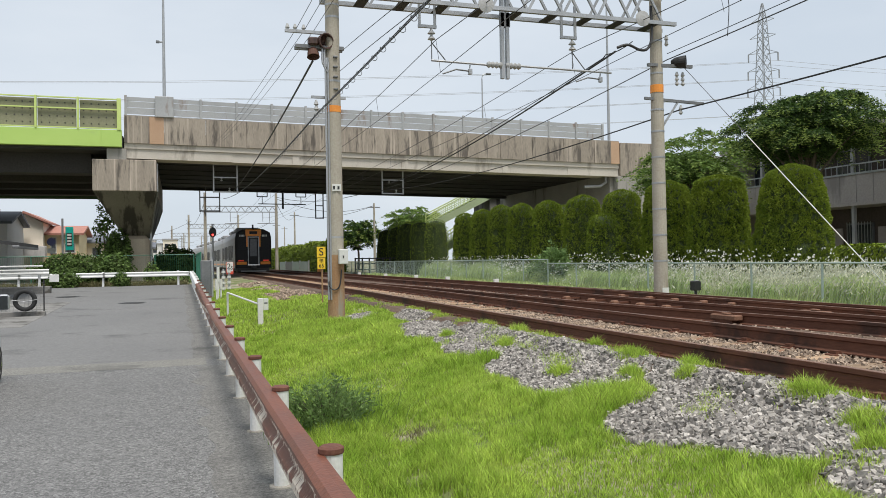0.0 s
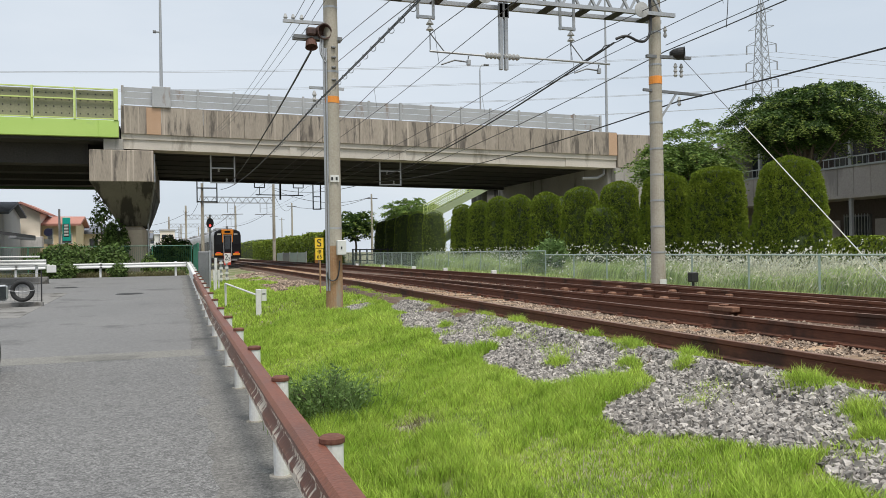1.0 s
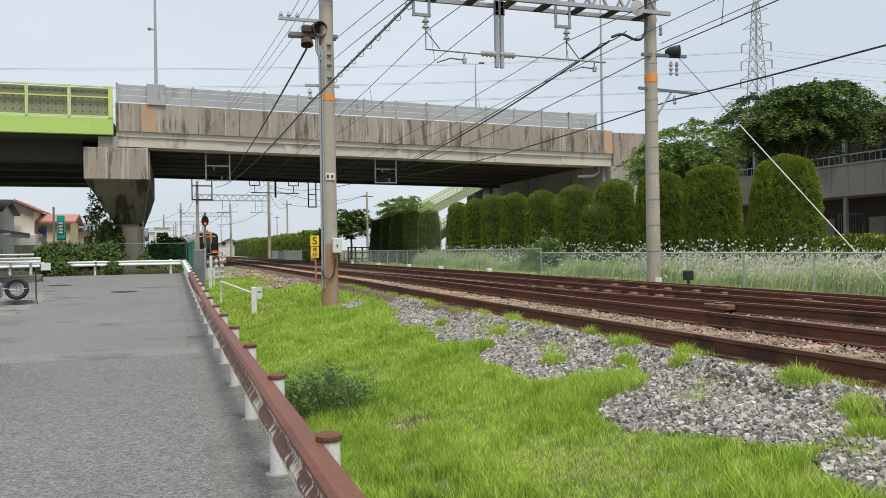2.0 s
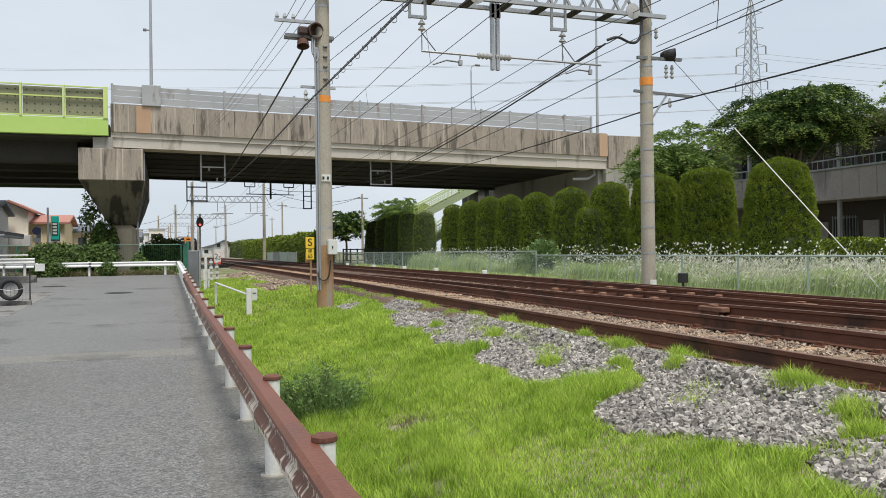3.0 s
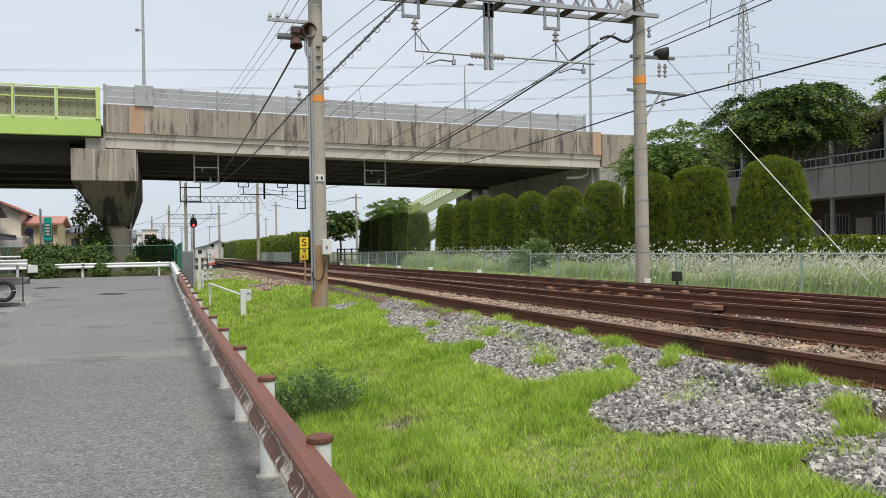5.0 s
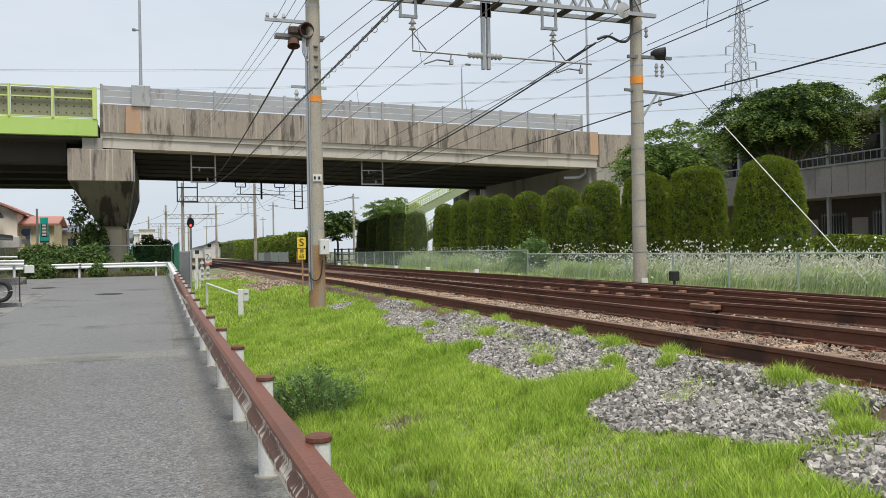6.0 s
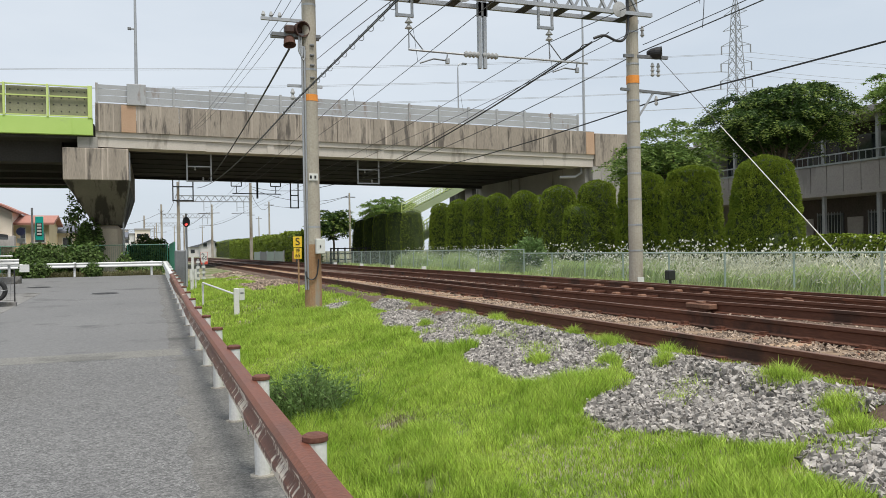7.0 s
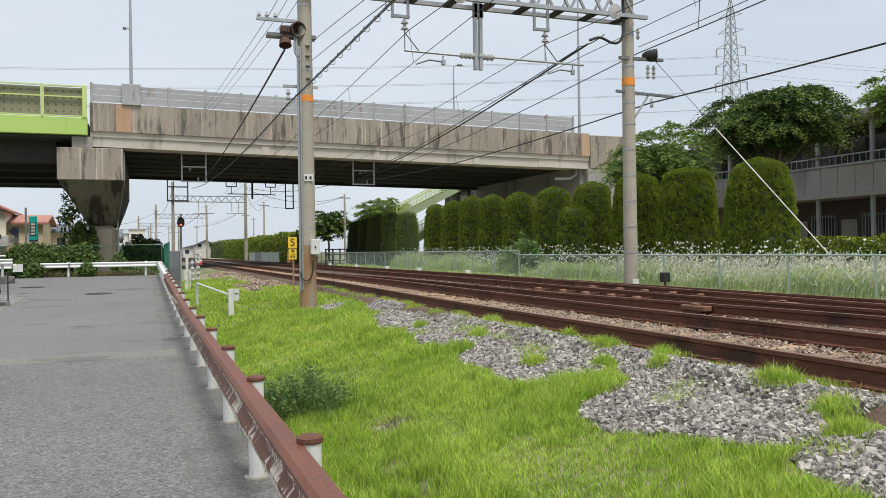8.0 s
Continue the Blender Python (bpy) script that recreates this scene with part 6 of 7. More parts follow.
def far_portal(y, wide, dark):
    c = centre(y)
    t = thing("catenary_portal", (c, y, 0.5), "distant steel portal carrying overhead wires", "catenary portal", "distant portals")
    for x in (-2.55, wide):
        b = bmesh.new()
        tube(b, [(x, 0, 0), (x, 0, 8.4)], 0.18, 10, 0.13)
        part("mast", b, "pole_concrete", t)
    for z in (6.4, 7.0):
        b = bmesh.new()
        bar(b, (-2.8, 0, z), (wide + 0.2, 0, z), 0.09)
        part("chord", b, "galv", t)
    n = 9
    for k in range(n):
        w = (wide + 2.55) / n
        b = bmesh.new()
        bar(b, (-2.55 + k * w, 0, 6.4), (-2.55 + (k + 0.5) * w, 0, 7.0), 0.06)
        bar(b, (-2.55 + (k + 0.5) * w, 0, 7.0), (-2.55 + (k + 1) * w, 0, 6.4), 0.06)
        part("lacing", b, "galv", t)
    for x in (0.3, 3.6):
        for e in (-0.35, 0.35):
            b = bmesh.new()
            bar(b, (x + e, 0, 6.4), (x + e, 0, 5.4), 0.06)
            part("hanger_leg", b, "galv", t)
        b = bmesh.new()
        tube(b, [(x - 0.9, 0, 5.2), (x + 1.2, 0, 5.25)], 0.04, 6)
        part("steady_tube", b, "galv_dark", t)
    if dark:
        for x0, x1, z0, z1 in ((-3.05, -1.1, 6.5, 7.9),):
            b = bmesh.new()
            bar(b, (x0, -0.2, z0), (x1, -0.2, z0), 0.12)
            bar(b, (x0, -0.2, z1), (x1, -0.2, z1), 0.12)
            bar(b, (x0, -0.2, z0 - 0.1), (x0, -0.2, 8.6), 0.12)
            bar(b, (x1, -0.2, z0 - 0.1), (x1, -0.2, 8.6), 0.12)
            part("frame", b, "dark_metal", t, "dark square bracket frame")
    return t


far_portal(85, 4.65, True)
far_portal(124, 4.6, False)
far_portal(160, 4.6, False)
far_portal(200, 4.6, False)
for k, (x, y, h) in enumerate(((21.7, 90, 7.8), (16.4, 118, 8.5), (17.5, 150, 8.5), (24, 190, 9.5), (6.5, 240, 9.0), (-6, 160, 8.0), (-9.5, 118, 6.6), (-17, 90, 7.0), (1.0, 210, 8.0), (13, 220, 8.5))):
    t = thing("utility_pole", (x, y, 0.5), "grey concrete utility pole with cross arm", "utility pole", "distant utility poles")
    b = bmesh.new()
    tube(b, [(0, 0, 0), (0, 0, h)], 0.16, 8, 0.1)
    part("shaft", b, "pole_concrete", t)
    b = bmesh.new()
    bar(b, (-0.7, 0, h - 0.5), (0.7, 0, h - 0.5), 0.1)
    part("cross_arm", b, "galv_dark", t)
for p, q, s in (((1.8, 54, 6.6), (2.75, 85, 7.2), 1.3), ((5.5, 85, 5.8), (5.0, 124, 5.8), 0.3), ((9.2, 85, 5.8), (8.5, 124, 5.8), 0.3), ((2.75, 85, 8.2), (1.2, 124, 8.2), 1.6), ((-9.5, 118, 6.6), (2.0, 124, 8.0), 1.5),
                ((9.95, 85, 8.3), (21.7, 90, 8.0), 1.0), ((9.95, 85, 7.9), (16.4, 118, 8.5), 1.2), ((21.7, 90, 8.0), (16.4, 118, 8.5), 0.8), ((-17, 90, 7.2), (-9.5, 118, 6.8), 0.6), ((-40, 80, 7.0), (-17, 90, 7.2), 0.7), ((9.9, 85, 8.5), (14.5, 54, 7.0), 0.8)):
    run("service_wire", sag_line(p, q, s, 12), 0.022, "dark service wire between poles", "cable", "service wires", 4)

# ---- end of the car park ----
mf = thing("mesh_fence", (0, 0, 0), "green steel mesh fence at car park end", "fence")
for k in range(8):
    x = 0.85 - 2.0 * k
    b = bmesh.new()
    tube(b, [(x, 45.5, 0.45), (x, 45.5, 2.14)], 0.03, 8)
    part("fence_post", b, "mesh_green", mf)
    b = bmesh.new()
    tube(b, [(x, 45.5, 2.12), (x - 2.0, 45.5, 2.12)], 0.022, 6)
    part("fence_rail", b, "mesh_green", mf)
    part("fence_rail", tube(bmesh.new(), [(x, 45.5, 0.62), (x - 2.0, 45.5, 0.62)], 0.018, 6), "mesh_green", mf)
    b = bmesh.new()
    for i in range(20):
        bar(b, (x - 0.1 * i, 45.5, 0.6), (x - 0.1 * i, 45.5, 2.1), 0.006)
    part("mesh_wires", b, "mesh_green", mf)
for k in range(5):
    y = 45.5 - 2.2 * k
    b = bmesh.new()
    tube(b, [(0.98, y, 0.3), (0.98, y, 2.14)], 0.035, 8)
    part("fence_post", b, "mesh_green", mf)
    if k < 4:
        b = bmesh.new()
        tube(b, [(0.98, y, 2.12), (0.98, y - 2.2, 2.12)], 0.022, 6)
        for i in range(11):
            bar(b, (0.98, y - 0.2 * i, 0.5), (0.98, y - 0.2 * i, 2.1), 0.008)
        part("mesh_wires", b, "mesh_green", mf)


def leaf_mass(name, at, dims, count, seed, material, label, category, size=0.16, holes=0.0, core=True):
    r = np.random.default_rng(seed)
    t = thing(name, at, label, category)
    pts, ns = [], []
    for _ in range(count):
        d = r.normal(0, 1, 3)
        d /= np.linalg.norm(d)
        k = (1 + 0.35 * noise.noise(Vector(d) * 2.2 + Vector((seed, 0, 0)))) * r.uniform(0.72, 1.0)
        p = d * k * np.array(dims)
        if noise.noise(Vector(p) * 1.6 + Vector((0, seed, 0))) < holes - 0.5:
            continue
        if p[2] + at[2] < 0.45:
            continue
        pts.append(tuple(p))
        ns.append((d[0], d[1], d[2] * 0.5 + 0.3))
    v, f = leaves(pts, ns, size, size * 0.7, seed, 0.9, 0.1, True)
    raw("foliage", v, f, material, t)
    if core:
        b = bmesh.new()
        loft(b, [[(dims[0] * 0.72 * math.cos(a) * math.sin(q), dims[1] * 0.72 * math.sin(a) * math.sin(q), max(0.45 - at[2], -dims[2] * 0.72 * math.cos(q))) for a in [2 * math.pi * i / 16 for i in range(16)]] for q in [0.15 + 0.42 * k for k in range(7)]])
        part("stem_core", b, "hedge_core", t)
    else:
        b = bmesh.new()
        for k in range(14):
            e = r.uniform(-0.7, 0.7, 3) * np.array(dims)
            tube(b, [(0, 0, -dims[2]), tuple(e * 0.5), tuple(e)], 0.03, 4, 0.01)
        part("stem_core", b, "bark", t)
    return t


leaf_mass("creeper", (-5.2, 44.2, 1.25), (1.7, 0.8, 1.0), 5200, 201, "ivy_leaf", "dense green creeper over fence and guard rail", "creeper")
leaf_mass("creeper", (-3.3, 44.5, 1.3), (1.1, 0.7, 0.95), 3000, 202, "ivy_leaf", "dense green creeper over fence and guard rail", "creeper")
leaf_mass("creeper", (-5.3, 42.9, 0.9), (0.75, 0.35, 0.5), 1200, 203, "ivy_leaf", "trailing green creeper over guard rail", "creeper", 0.14)
leaf_mass("creeper", (-2.7, 43.0, 0.85), (0.45, 0.3, 0.45), 700, 204, "ivy_leaf", "trailing green creeper over guard rail", "creeper", 0.14)
leaf_mass("creeper", (0.0, 45.0, 0.75), (0.8, 0.4, 0.4), 700, 205, "weed", "small green bushes behind guard rail", "bush", 0.12)
leaf_mass("creeper", (-1.3, 45.0, 1.0), (0.45, 0.4, 0.75), 600, 206, "tree_leaf_light", "pale green shrub against fence", "bush", 0.13)
leaf_mass("creeper", (-4.4, 57.0, 3.3), (0.75, 0.9, 3.0), 2600, 207, "ivy_leaf", "hanging dark ivy on bridge pier", "ivy", 0.2, 0.38, False)
leaf_mass("creeper", (-3.7, 56.9, 2.2), (0.8, 0.9, 1.7), 2200, 208, "ivy_leaf", "hanging dark ivy on bridge pier", "ivy", 0.2, 0.2)
leaf_mass("creeper", (-0.1, 62, 1.5), (1.8, 1.4, 1.35), 4200, 209, "ivy_leaf", "low dark bushes below bridge pier", "bush", 0.22)
low = np.random.default_rng(210)
blades("verge_weeds", [(x, y, 0.5) for x, y in zip(low.uniform(-11, 0.5, 3500), low.uniform(43.15, 43.9, 3500))], np.full(3500, 0.32), 0.02, 0.9, "dry_weed", "brownish weeds under white guard rail", 211)

cp = thing("carport", (-8.0, 36, rise(36)), "dark metal carport roof on slim posts", "carport")
b = loft(bmesh.new(), [[(x, -3, z), (x, 1.2, z), (x, 1.2, z + 0.12), (x, -3, z + 0.12)] for x, z in ((-5, 2.75), (0, 2.3), (2.2, 2.02), (2.45, 1.98))])
part("roof_sheet", b, "dark_metal", cp)
part("gutter", boxed(2.2, 2.45, -3.05, 1.25, 1.9, 2.0, 0.02), "galv_dark", cp)
for x, y in ((-1.2, -0.4), (-3.5, -0.4)):
    b = bmesh.new()
    tube(b, [(x, y, -0.1), (x, y, 2.3)], 0.05, 8)
    part("post", b, "galv", cp)


# ---- houses ----
def house(x, y, w, d, h, roof_h, wall, roof, label, gable="x", windows=()):
    t = thing("house", (x, y, 0.5), label, "house", "houses")
    part("wall", boxed(0, w, 0, d, 0, h), wall, t)
    o = 0.45
    if gable == "x":
        sec = [(-o, h - 0.1), (-o, h + 0.08), (d / 2, h + roof_h + 0.1), (d + o, h + 0.08), (d + o, h - 0.1), (d / 2, h + roof_h - 0.1)]
        b = loft(bmesh.new(), [[(xx, a, c) for a, c in sec] for xx in (-o, w + o)])
        g = loft(bmesh.new(), [[(xx, 0.02, h), (xx, d - 0.02, h), (xx, d / 2, h + roof_h - 0.15)] for xx in (0.02, w - 0.02)])
    else:
        sec = [(-o, h - 0.1), (-o, h + 0.08), (w / 2, h + roof_h + 0.1), (w + o, h + 0.08), (w + o, h - 0.1), (w / 2, h + roof_h - 0.1)]
        b = loft(bmesh.new(), [[(a, yy, c) for a, c in sec] for yy in (-o, d + o)])
        g = loft(bmesh.new(), [[(0.02, yy, h), (w - 0.02, yy, h), (w / 2, yy, h + roof_h - 0.15)] for yy in (0.02, d - 0.02)])
    part("roof", b, roof, t)
    part("gable", g, wall, t)
    for wx, wz, ww, wh in windows:
        wi = part("window", boxed(wx, wx + ww, -0.06, -0.003, wz, wz + wh), "box_white", t)
        part("pane", boxed(wx + 0.07, wx + ww - 0.07, -0.075, -0.061, wz + 0.07, wz + wh - 0.07), "window_glass", wi)
        part("sill", boxed(wx - 0.05, wx + ww + 0.05, -0.14, -0.061, wz - 0.06, wz), "galv", wi)
    return t


house(-19.2, 70, 6.5, 7, 4.6, 1.0, "wall_grey", "roof_dark", "grey two-storey house with dark tiled roof", "x", ((3.9, 2.9, 1.2, 1.1), (4.1, 0.4, 1.5, 1.9), (1.0, 2.9, 1.6, 1.1)))
h2 = house(-14.2, 78, 2.9, 7, 5.0, 0.9, "wall_cream", "roof_red", "cream house with red tiled gable roof", "y", ((0.4, 2.8, 1.0, 1.3),))
part("balcony", boxed(1.5, 3.2, -1.0, 0.0, 1.9, 2.9, 0.03), "wall_grey", h2)
h3 = house(-11.4, 79, 2.9, 7, 4.0, 0.8, "wall_yellow", "roof_red", "yellow house with low red tiled roof", "x", ((0.55, 2.3, 0.5, 1.4), (1.7, 2.3, 0.9, 0.9)))
part("lower_roof", boxed(1.2, 3.2, -0.9, 0.0, 1.5, 1.75, 0.03), "roof_red", h3)
house(-8.6, 86, 3.2, 6, 3.4, 0.8, "wall_cream", "roof_dark", "cream house with grey roof beyond sign", "x", ((0.5, 2.0, 0.9, 0.9),))
house(-5.3, 92, 2.6, 6, 2.9, 0.6, "wall_white", "roof_dark", "low white house with dark roof", "x", ((0.5, 1.4, 0.9, 0.9),))
ps = thing("shop_sign", (-9.35, 77, 0.5), "tall teal shop sign with white bars on post", "sign")
part("board", boxed(0, 0.62, -0.12, 0.12, 2.5, 4.55, 0.02), "teal", ps)
part("dark_field", boxed(0.08, 0.54, -0.135, -0.121, 2.85, 4.0), "black_paint", ps)
for k in range(4):
    part("sign_bar", boxed(0.14, 0.48, -0.15, -0.136, 2.95 + 0.27 * k, 3.12 + 0.27 * k), "box_white", ps)
b = bmesh.new()
tube(b, [(-0.25, 0, 0), (-0.25, 0, 5.3)], 0.09, 8)
part("post", b, "galv", ps)
part("arm", boxed(-0.25, 0.02, -0.04, 0.04, 3.4, 3.5), "galv", ps)
rs = thing("round_sign", (-9.0, 66, 0.5), "round blue no-parking sign on grey post", "road sign")
b = bmesh.new()
tube(b, [(0, 0.04, 0), (0, 0.04, 3.3)], 0.04, 8)
part("post", b, "galv", rs)
b = bmesh.new()
loft(b, [ring((0, dy, 2.95), 0.3, 20, "y") for dy in (-0.02, 0.02)])
part("disc", b, "sign_blue", rs)
part("plate", boxed(-0.28, 0.28, -0.02, 0.0, 2.1, 2.45), "box_white", rs)

hr = np.random.default_rng(77)
for k in range(16):
    x = -19 + k * 1.25 + hr.uniform(-0.3, 0.3)
    if x > 0.2:
        break
    w, d, h = hr.uniform(2.0, 4.0), 6.0, hr.uniform(3.4, 6.2)
    t = thing("far_building", (x - w, 150 + hr.uniform(0, 25), 0.5), "pale low distant building", "building", "distant buildings")
    part("wall", boxed(0, w, 0, d, 0, h), ("wall_cream", "wall_white", "wall_cream")[k % 3], t)
    part("roof", boxed(-0.15, w + 0.15, -0.15, d, h, h + 0.25), "roof_grey", t)
    for i in range(2):
        part("window", boxed(0.3 + i * w / 2, 0.3 + i * w / 2 + 0.7, -0.05, 0.0, h - 1.5, h - 0.7), "window_glass", t)
for k in range(7):
    x, y = -30 + k * 8.2, 235 + hr.uniform(0, 60)
    w, h = hr.uniform(4, 9), hr.uniform(2.2, 3.6)
    t = thing("far_building", (x, y, 0.5), "pale low distant building", "building", "distant buildings")
    part("wall", boxed(0, w, 0, 8, 0, h), ("haze_block", "wall_white", "wall_grey")[k % 3], t)
    b = loft(bmesh.new(), [[(-0.3, yy, h), (w + 0.3, yy, h), (w / 2, yy, h + 1.2)] for yy in (-0.4, 8.4)])
    part("roof", b, "roof_dark" if k % 2 else "roof_grey", t)
    for i in range(2):
        part("window", boxed(0.5 + i * w / 2, 0.5 + i * w / 2 + 1.2, -0.05, 0.0, h - 1.8, h - 0.7), "window_glass", t)
for x, y, w in ((11.3, 200, 5), (17.5, 210, 6), (19.8, 150, 4)):
    house(x, y, w, 7, 3.0, 1.3, "wall_grey", "roof_dark", "grey distant house with dark roof", "y", ((0.6, 2.6, 1.0, 1.0), (w - 1.7, 2.6, 1.0, 1.0)))
for k, (y0, m_) in enumerate(((80, "panel_green"), (86, "panel_green"), (92, "galv_dark"), (98, "panel_green"), (72.5, "orange_band"))):
    t = thing("board_fence", (12.45, y0, 0.5), "orange board fence beside track" if m_ == "orange_band" else "grey-green board fence beside track", "fence", "board fences")
    part("board", boxed(0, 0.05, 0, 2.2 if m_ == "orange_band" else 5.8, 0, 1.15, 0.0), m_, t)
    part("post", boxed(-0.04, 0.09, -0.08, 0.0, 0, 1.25), "galv", t)
dr = thing("crossing_railing", (12.9, 60, 0.5), "dark steel pedestrian railing under bridge", "railing")
for k in range(7):
    part("post", boxed(k * 0.55, k * 0.55 + 0.1, 0, 0.1, 0, 1.35), "dark_metal", dr)
for z in (0.4, 0.85, 1.25):
    part("rail_bar", boxed(0, 3.4, 0.02, 0.08, z, z + 0.08), "dark_metal", dr)

# ---- building behind the trees ----
ap = thing("apartment_building", (0, 0, 0), "grey two-storey apartment building with galleries", "building")
AY0, AY1 = 6.0, 34.0
part("rear_wall", boxed(28.6, 28.9, AY0, AY1, 0.5, 7.2), "apartment_shade", ap)
part("end_wall", boxed(27.0, 34, AY1, AY1 + 0.25, 0.5, 7.2), "apartment", ap)
part("upper_floor", boxed(26.84, 28.6, AY0, AY1, 3.56, 3.7), "apartment", ap)
part("roof_slab", boxed(26.6, 34, AY0 - 0.3, AY1 + 0.3, 6.7, 7.0, 0.02), "apartment", ap)
y = AY0
while y < AY1 - 0.1:
    part("gallery_panel", boxed(26.9, 27.0, y + 0.01, y + 0.855, 3.7, 4.86, 0.008), "apartment", ap)
    y += 0.867
part("gallery_cap", boxed(26.86, 27.04, AY0, AY1, 4.86, 4.94), "galv", ap)
for k in range(10):
    y = 7.04 + 2.73 * k
    part("column", boxed(26.98, 27.12, y, y + 0.14, 0.5, 3.56), "sash_grey", ap)
    part("column", boxed(26.98, 27.12, y, y + 0.14, 4.94, 6.7), "sash_grey", ap)
    wi = part("window", boxed(28.52, 28.6, y + 0.5, y + 1.9, 1.5, 2.9), "galv_dark", ap)
    part("pane", boxed(28.5, 28.52, y + 0.58, y + 1.82, 1.58, 2.82), "window_glass", wi)
    for i in range(9):
        part("grille_bar", boxed(28.44, 28.46, y + 0.55 + i * 0.16, y + 0.575 + i * 0.16, 1.45, 2.95), "galv", wi)
    part("door", boxed(28.54, 28.6, y + 2.2, y + 3.0, 0.55, 2.7), "apartment", ap)
    wi = part("window", boxed(28.52, 28.6, y + 0.6, y + 2.4, 4.9, 6.2), "galv_dark", ap)
    part("pane", boxed(28.5, 28.52, y + 0.68, y + 2.32, 4.98, 6.12), "window_glass", wi)
b = bmesh.new()
for i in range(90):
    bar(b, (26.95, AY0 + i * 0.3, 4.9), (26.95, AY0 + i * 0.3, 5.3), 0.02)
bar(b, (26.95, AY0, 5.3), (26.95, AY1, 5.3), 0.05)
part("hand_rail", b, "galv", ap)
part("low_wall", boxed(23.6, 23.8, AY0, AY1, 0.5, 1.6), "apartment", ap)

# ---- pylon and lines across the sky ----
py = thing("transmission_tower", (174.5, 203, 0), "distant grey steel lattice transmission tower", "transmission tower")


def half(z):
    return 0.85 + (75 - z) * 0.045 if z < 75 else 0.85 - 0.7 * (z - 75) / 5


zs_ = [0, 11, 20, 28, 35, 41, 46, 50.5, 54.5, 58, 61.5, 64.5, 67.5, 70, 72.5, 75, 77.5, 80]
for sx in (-1, 1):
    for sy in (-1, 1):
        b = bmesh.new()
        tube(b, [(sx * half(z), sy * half(z), z) for z in zs_], 0.13, 5)
        part("leg", b, "pylon_steel", py)
for z0, z1 in zip(zs_, zs_[1:]):
    h0, h1 = half(z0), half(z1)
    for s in (-1, 1):
        for p_, q_ in (((-h0, s * h0, z0), (h1, s * h1, z1)), ((h0, s * h0, z0), (-h1, s * h1, z1)), ((s * h0, -h0, z0), (s * h1, h1, z1)), ((s * h0, h0, z0), (s * h1, -h1, z1))):
            part("lacing_bar", bar(bmesh.new(), p_, q_, 0.1), "pylon_steel", py)
ends = []
for z, l in ((74.5, 3.4), (69.5, 3.8), (64.5, 4.3), (59, 4.5), (53.5, 4.7), (48, 4.8)):
    for s in (-1, 1):
        b = bmesh.new()
        tip = (s * l * 0.8, -s * l * 0.6, z - 0.2)
        if z > 66:
            tip = (tip[0], tip[1], z + 0.5 * s)
        bar(b, (s * half(z), 0, z + 1.2), tip, 0.14)
        bar(b, (s * half(z), 0, z - 0.3), tip, 0.14)
        part("arm", b, "pylon_steel", py)
        if z > 66:
            continue
        b = bmesh.new()
        bar(b, tip, (tip[0], tip[1], tip[2] - 2.6), 0.3)
        part("insulator_string", b, "pylon_steel", py)
        ends.append((174.5 + tip[0], 203 + tip[1], tip[2] - 2.6))
for e in ends:
    run("transmission_line", sag_line(e, (-260, 330, e[2] * 1.02 + 4), 7, 24), 0.05, "thin transmission line across the sky", "wire_far", "transmission lines", 4)
    run("transmission_line", sag_line(e, (420, 150, e[2]), 5, 12), 0.05, "thin transmission line across the sky", "wire_far", "transmission lines", 4)


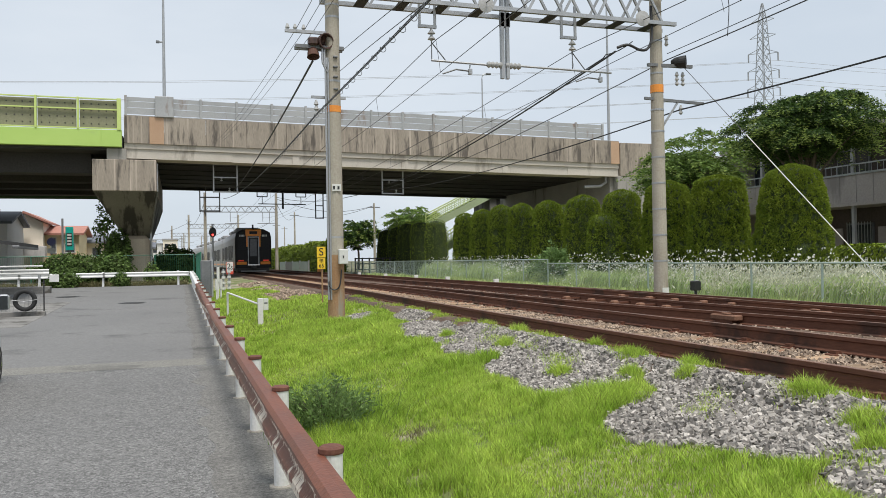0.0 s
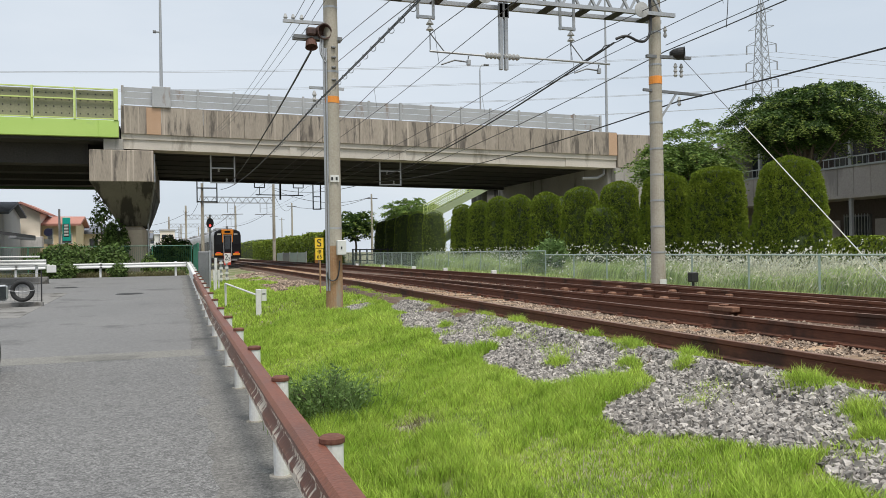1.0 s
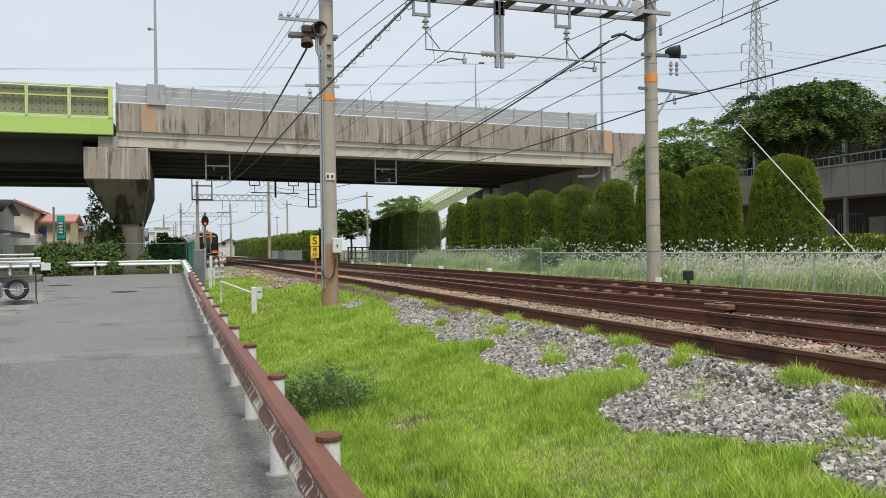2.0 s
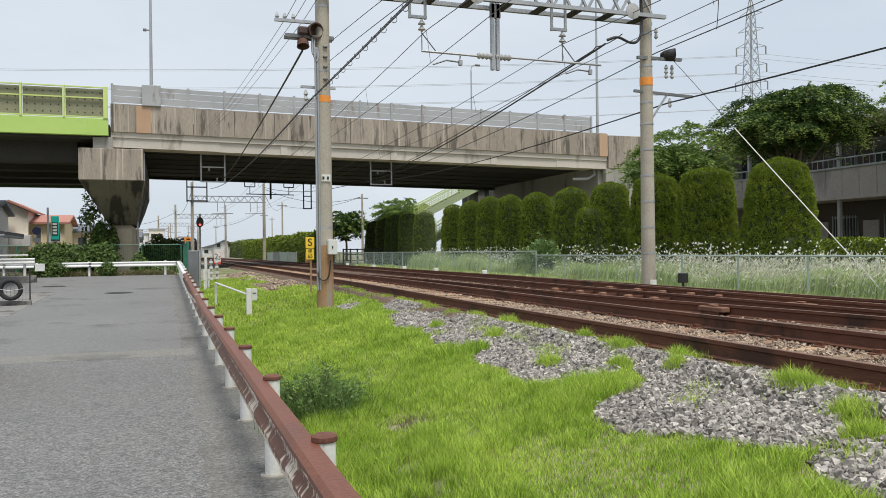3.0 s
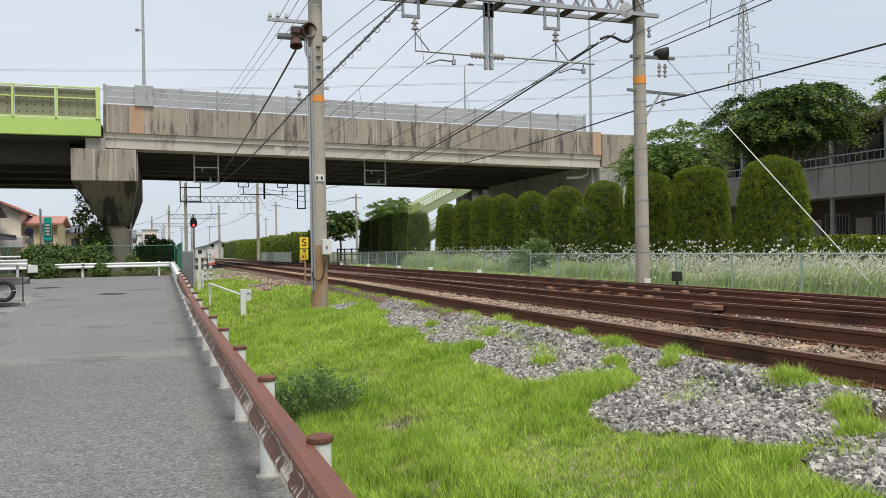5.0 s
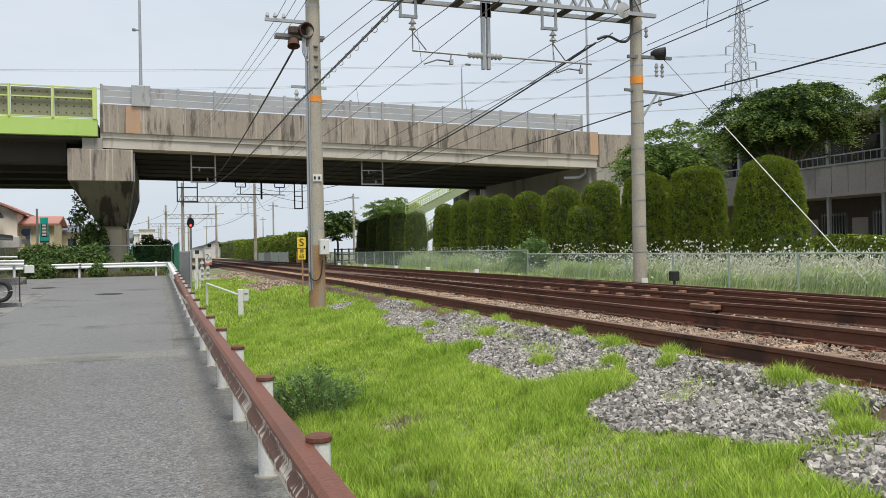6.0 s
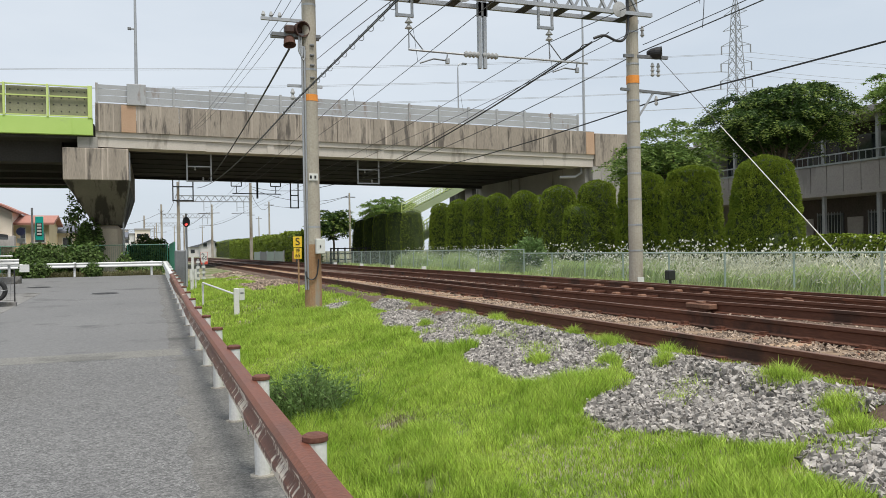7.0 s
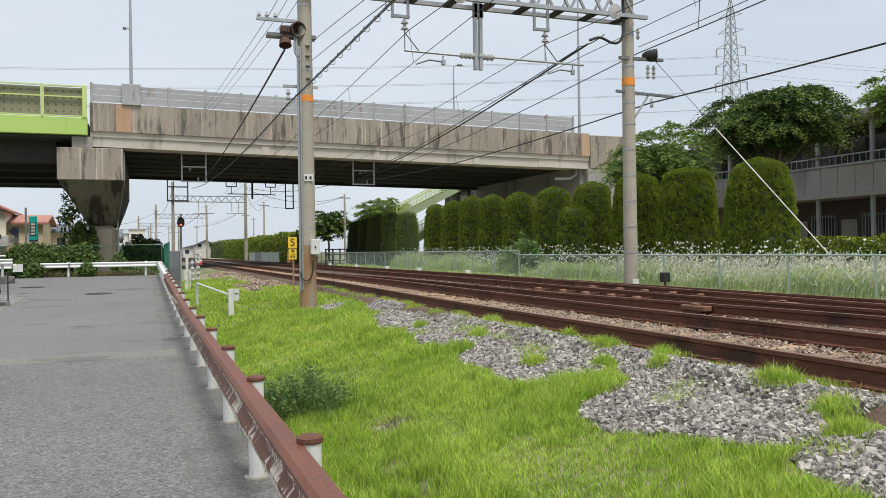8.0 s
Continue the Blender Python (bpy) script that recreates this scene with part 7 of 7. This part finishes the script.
# ---- train ----
def coach(cab):
    t = thing("train_car", (0, 0, 0), "silver commuter train car with black and orange cab" if cab else "silver commuter train car with dark windows", "train car", "train cars")
    w, l = 1.38, 18.6
    sec = [(-w, 0.35), (-w, 2.7), (-w + 0.1, 3.1), (-0.8, 3.36), (0, 3.43), (0.8, 3.36), (w - 0.1, 3.1), (w, 2.7), (w, 0.35)]
    b = loft(bmesh.new(), [[(a, y_, c) for a, c in sec] for y_ in (0.25, l)])
    part("body", b, "steel_side", t, "brushed stainless body")
    part("roof_unit", boxed(-0.9, 0.9, 5, 9, 3.38, 3.68, 0.06), "roof_grey", t)
    part("roof_unit", boxed(-0.9, 0.9, 12, 15, 3.38, 3.66, 0.06), "roof_grey", t)
    part("underframe", boxed(-1.25, 1.25, 0.6, l - 0.2, 0.12, 0.36), "train_under", t)
    for s in (-1, 1):
        for k in range(3):
            yd = 2.6 + 6.0 * k
            d = part("door", boxed(s * w - 0.012, s * w + 0.012, yd, yd + 1.3, 0.42, 2.35), "steel_side", t)
            for e in (0.12, 0.75):
                part("door_pane", boxed(s * w - 0.02, s * w + 0.02, yd + e, yd + e + 0.43, 1.15, 2.15), "window_dark", d)
            for e in (1.9, 3.7):
                if yd + e + 1.5 < l:
                    part("window", boxed(s * w - 0.03, s * w + 0.03, yd + e, yd + e + 1.62, 1.0, 2.2, 0.0), "window_dark", t)
        part("stripe", boxed(s * w - 0.008, s * w + 0.008, 0.3, l, 0.55, 0.72), "train_orange", t)
    for yb in (2.6, l - 3.2):
        bg = part("bogie", boxed(-1.05, 1.05, yb - 1.3, yb + 1.3, 0.02, 0.34, 0.05), "train_under", t)
        for yw in (-0.95, 0.95):
            for s in (-1, 1):
                wb = bmesh.new()
                loft(wb, [ring((s * 0.75 + o_, yb + yw, 0.43), r_, 20, "x") for o_, r_ in ((-0.06, 0.43), (0.06, 0.41))])
                part("wheel", wb, "train_under", bg)
    if cab:
        b = loft(bmesh.new(), [[(a * k, y_, 0.35 + (c - 0.35) * k2) for a, c in sec] for y_, k, k2 in ((0.25, 1.003, 1.002), (0.06, 0.985, 0.99), (0.0, 0.93, 0.965))])
        part("cab_mask", b, "train_black", t, "glossy black cab front")
        part("orange_crown", boxed(-0.62, 0.62, -0.03, 0.1, 2.8, 3.34, 0.05), "train_orange", t, "orange panel over cab door")
        part("destination_box", boxed(-0.3, 0.3, -0.045, -0.03, 2.98, 3.2, 0.0), "train_black", t)
        for s in (-1, 1):
            part("orange_jamb", boxed(min(s * 0.42, s * 0.54), max(s * 0.42, s * 0.54), -0.028, 0.05, 2.0, 2.84), "train_orange", t)
            wp = part("windscreen", boxed(min(s * 0.55, s * 1.2), max(s * 0.55, s * 1.2), -0.014, 0.02, 1.75, 3.0, 0.02), "window_dark", t)
            for i in range(4):
                part("board_bar", boxed(s * 0.85 - 0.2 + 0.1 * i, s * 0.85 - 0.13 + 0.1 * i, -0.02, -0.0145, 2.78, 2.93), "box_white", wp)
            part("orange_band", boxed(min(s * 0.52, s * 1.27), max(s * 0.52, s * 1.27), -0.02, 0.05, 0.62, 0.84, 0.02), "train_orange", t)
            lm = part("tail_lamp", boxed(min(s * 0.72, s * 1.15), max(s * 0.72, s * 1.15), -0.03, -0.02, 0.88, 0.98), "tail_lamp", t, "red tail lamp")
        gd = part("gangway_door", boxed(-0.36, 0.36, -0.05, 0.02, 0.62, 2.75, 0.02), "train_black", t, "black front gangway door in pale frame")
        part("door_frame", boxed(-0.43, -0.36, -0.06, 0.02, 0.6, 2.78), "galv", gd)
        part("door_frame", boxed(0.36, 0.43, -0.06, 0.02, 0.6, 2.78), "galv", gd)
        part("door_frame", boxed(-0.43, 0.43, -0.06, 0.02, 2.71, 2.78), "galv", gd)
        part("door_pane", boxed(-0.27, 0.27, -0.06, -0.05, 1.25, 2.62, 0.01), "window_glass", gd)
        part("step", boxed(-0.45, 0.45, -0.14, 0.0, 0.55, 0.63), "chrome", t)
        part("skirt", boxed(-1.2, 1.2, 0.0, 0.6, 0.05, 0.4, 0.05), "train_under", t)
        part("plough", boxed(-0.95, 0.95, -0.08, 0.02, 0.06, 0.16, 0.02), "roof_grey", t, "pale guard plate")
        part("whistle_cover", boxed(-0.06, 0.06, 0.3, 0.5, 3.4, 3.72, 0.02), "train_black", t)
        part("coupler", boxed(-0.18, 0.18, -0.35, 0.2, 0.25, 0.5, 0.05), "train_under", t)
    return t


cars = [coach(True)] + [coach(False) for _ in range(3)]


def motions():
    """The train draws away along the line at an even pace."""
    for k, c in enumerate(cars):
        rows = []
        for i in range(33):
            t = i * 0.25
            y = 63.0 + 23.5 * t + 19.0 * k
            slope = (centre(y + 18) - centre(y)) / 18
            rows.append((t, pose(centre(y) + 0.3 * max(0.0, 1 - t), y, RAIL_TOP, 0, 0, -math.degrees(math.atan(slope)))))
        walk(c, rows)


motions()
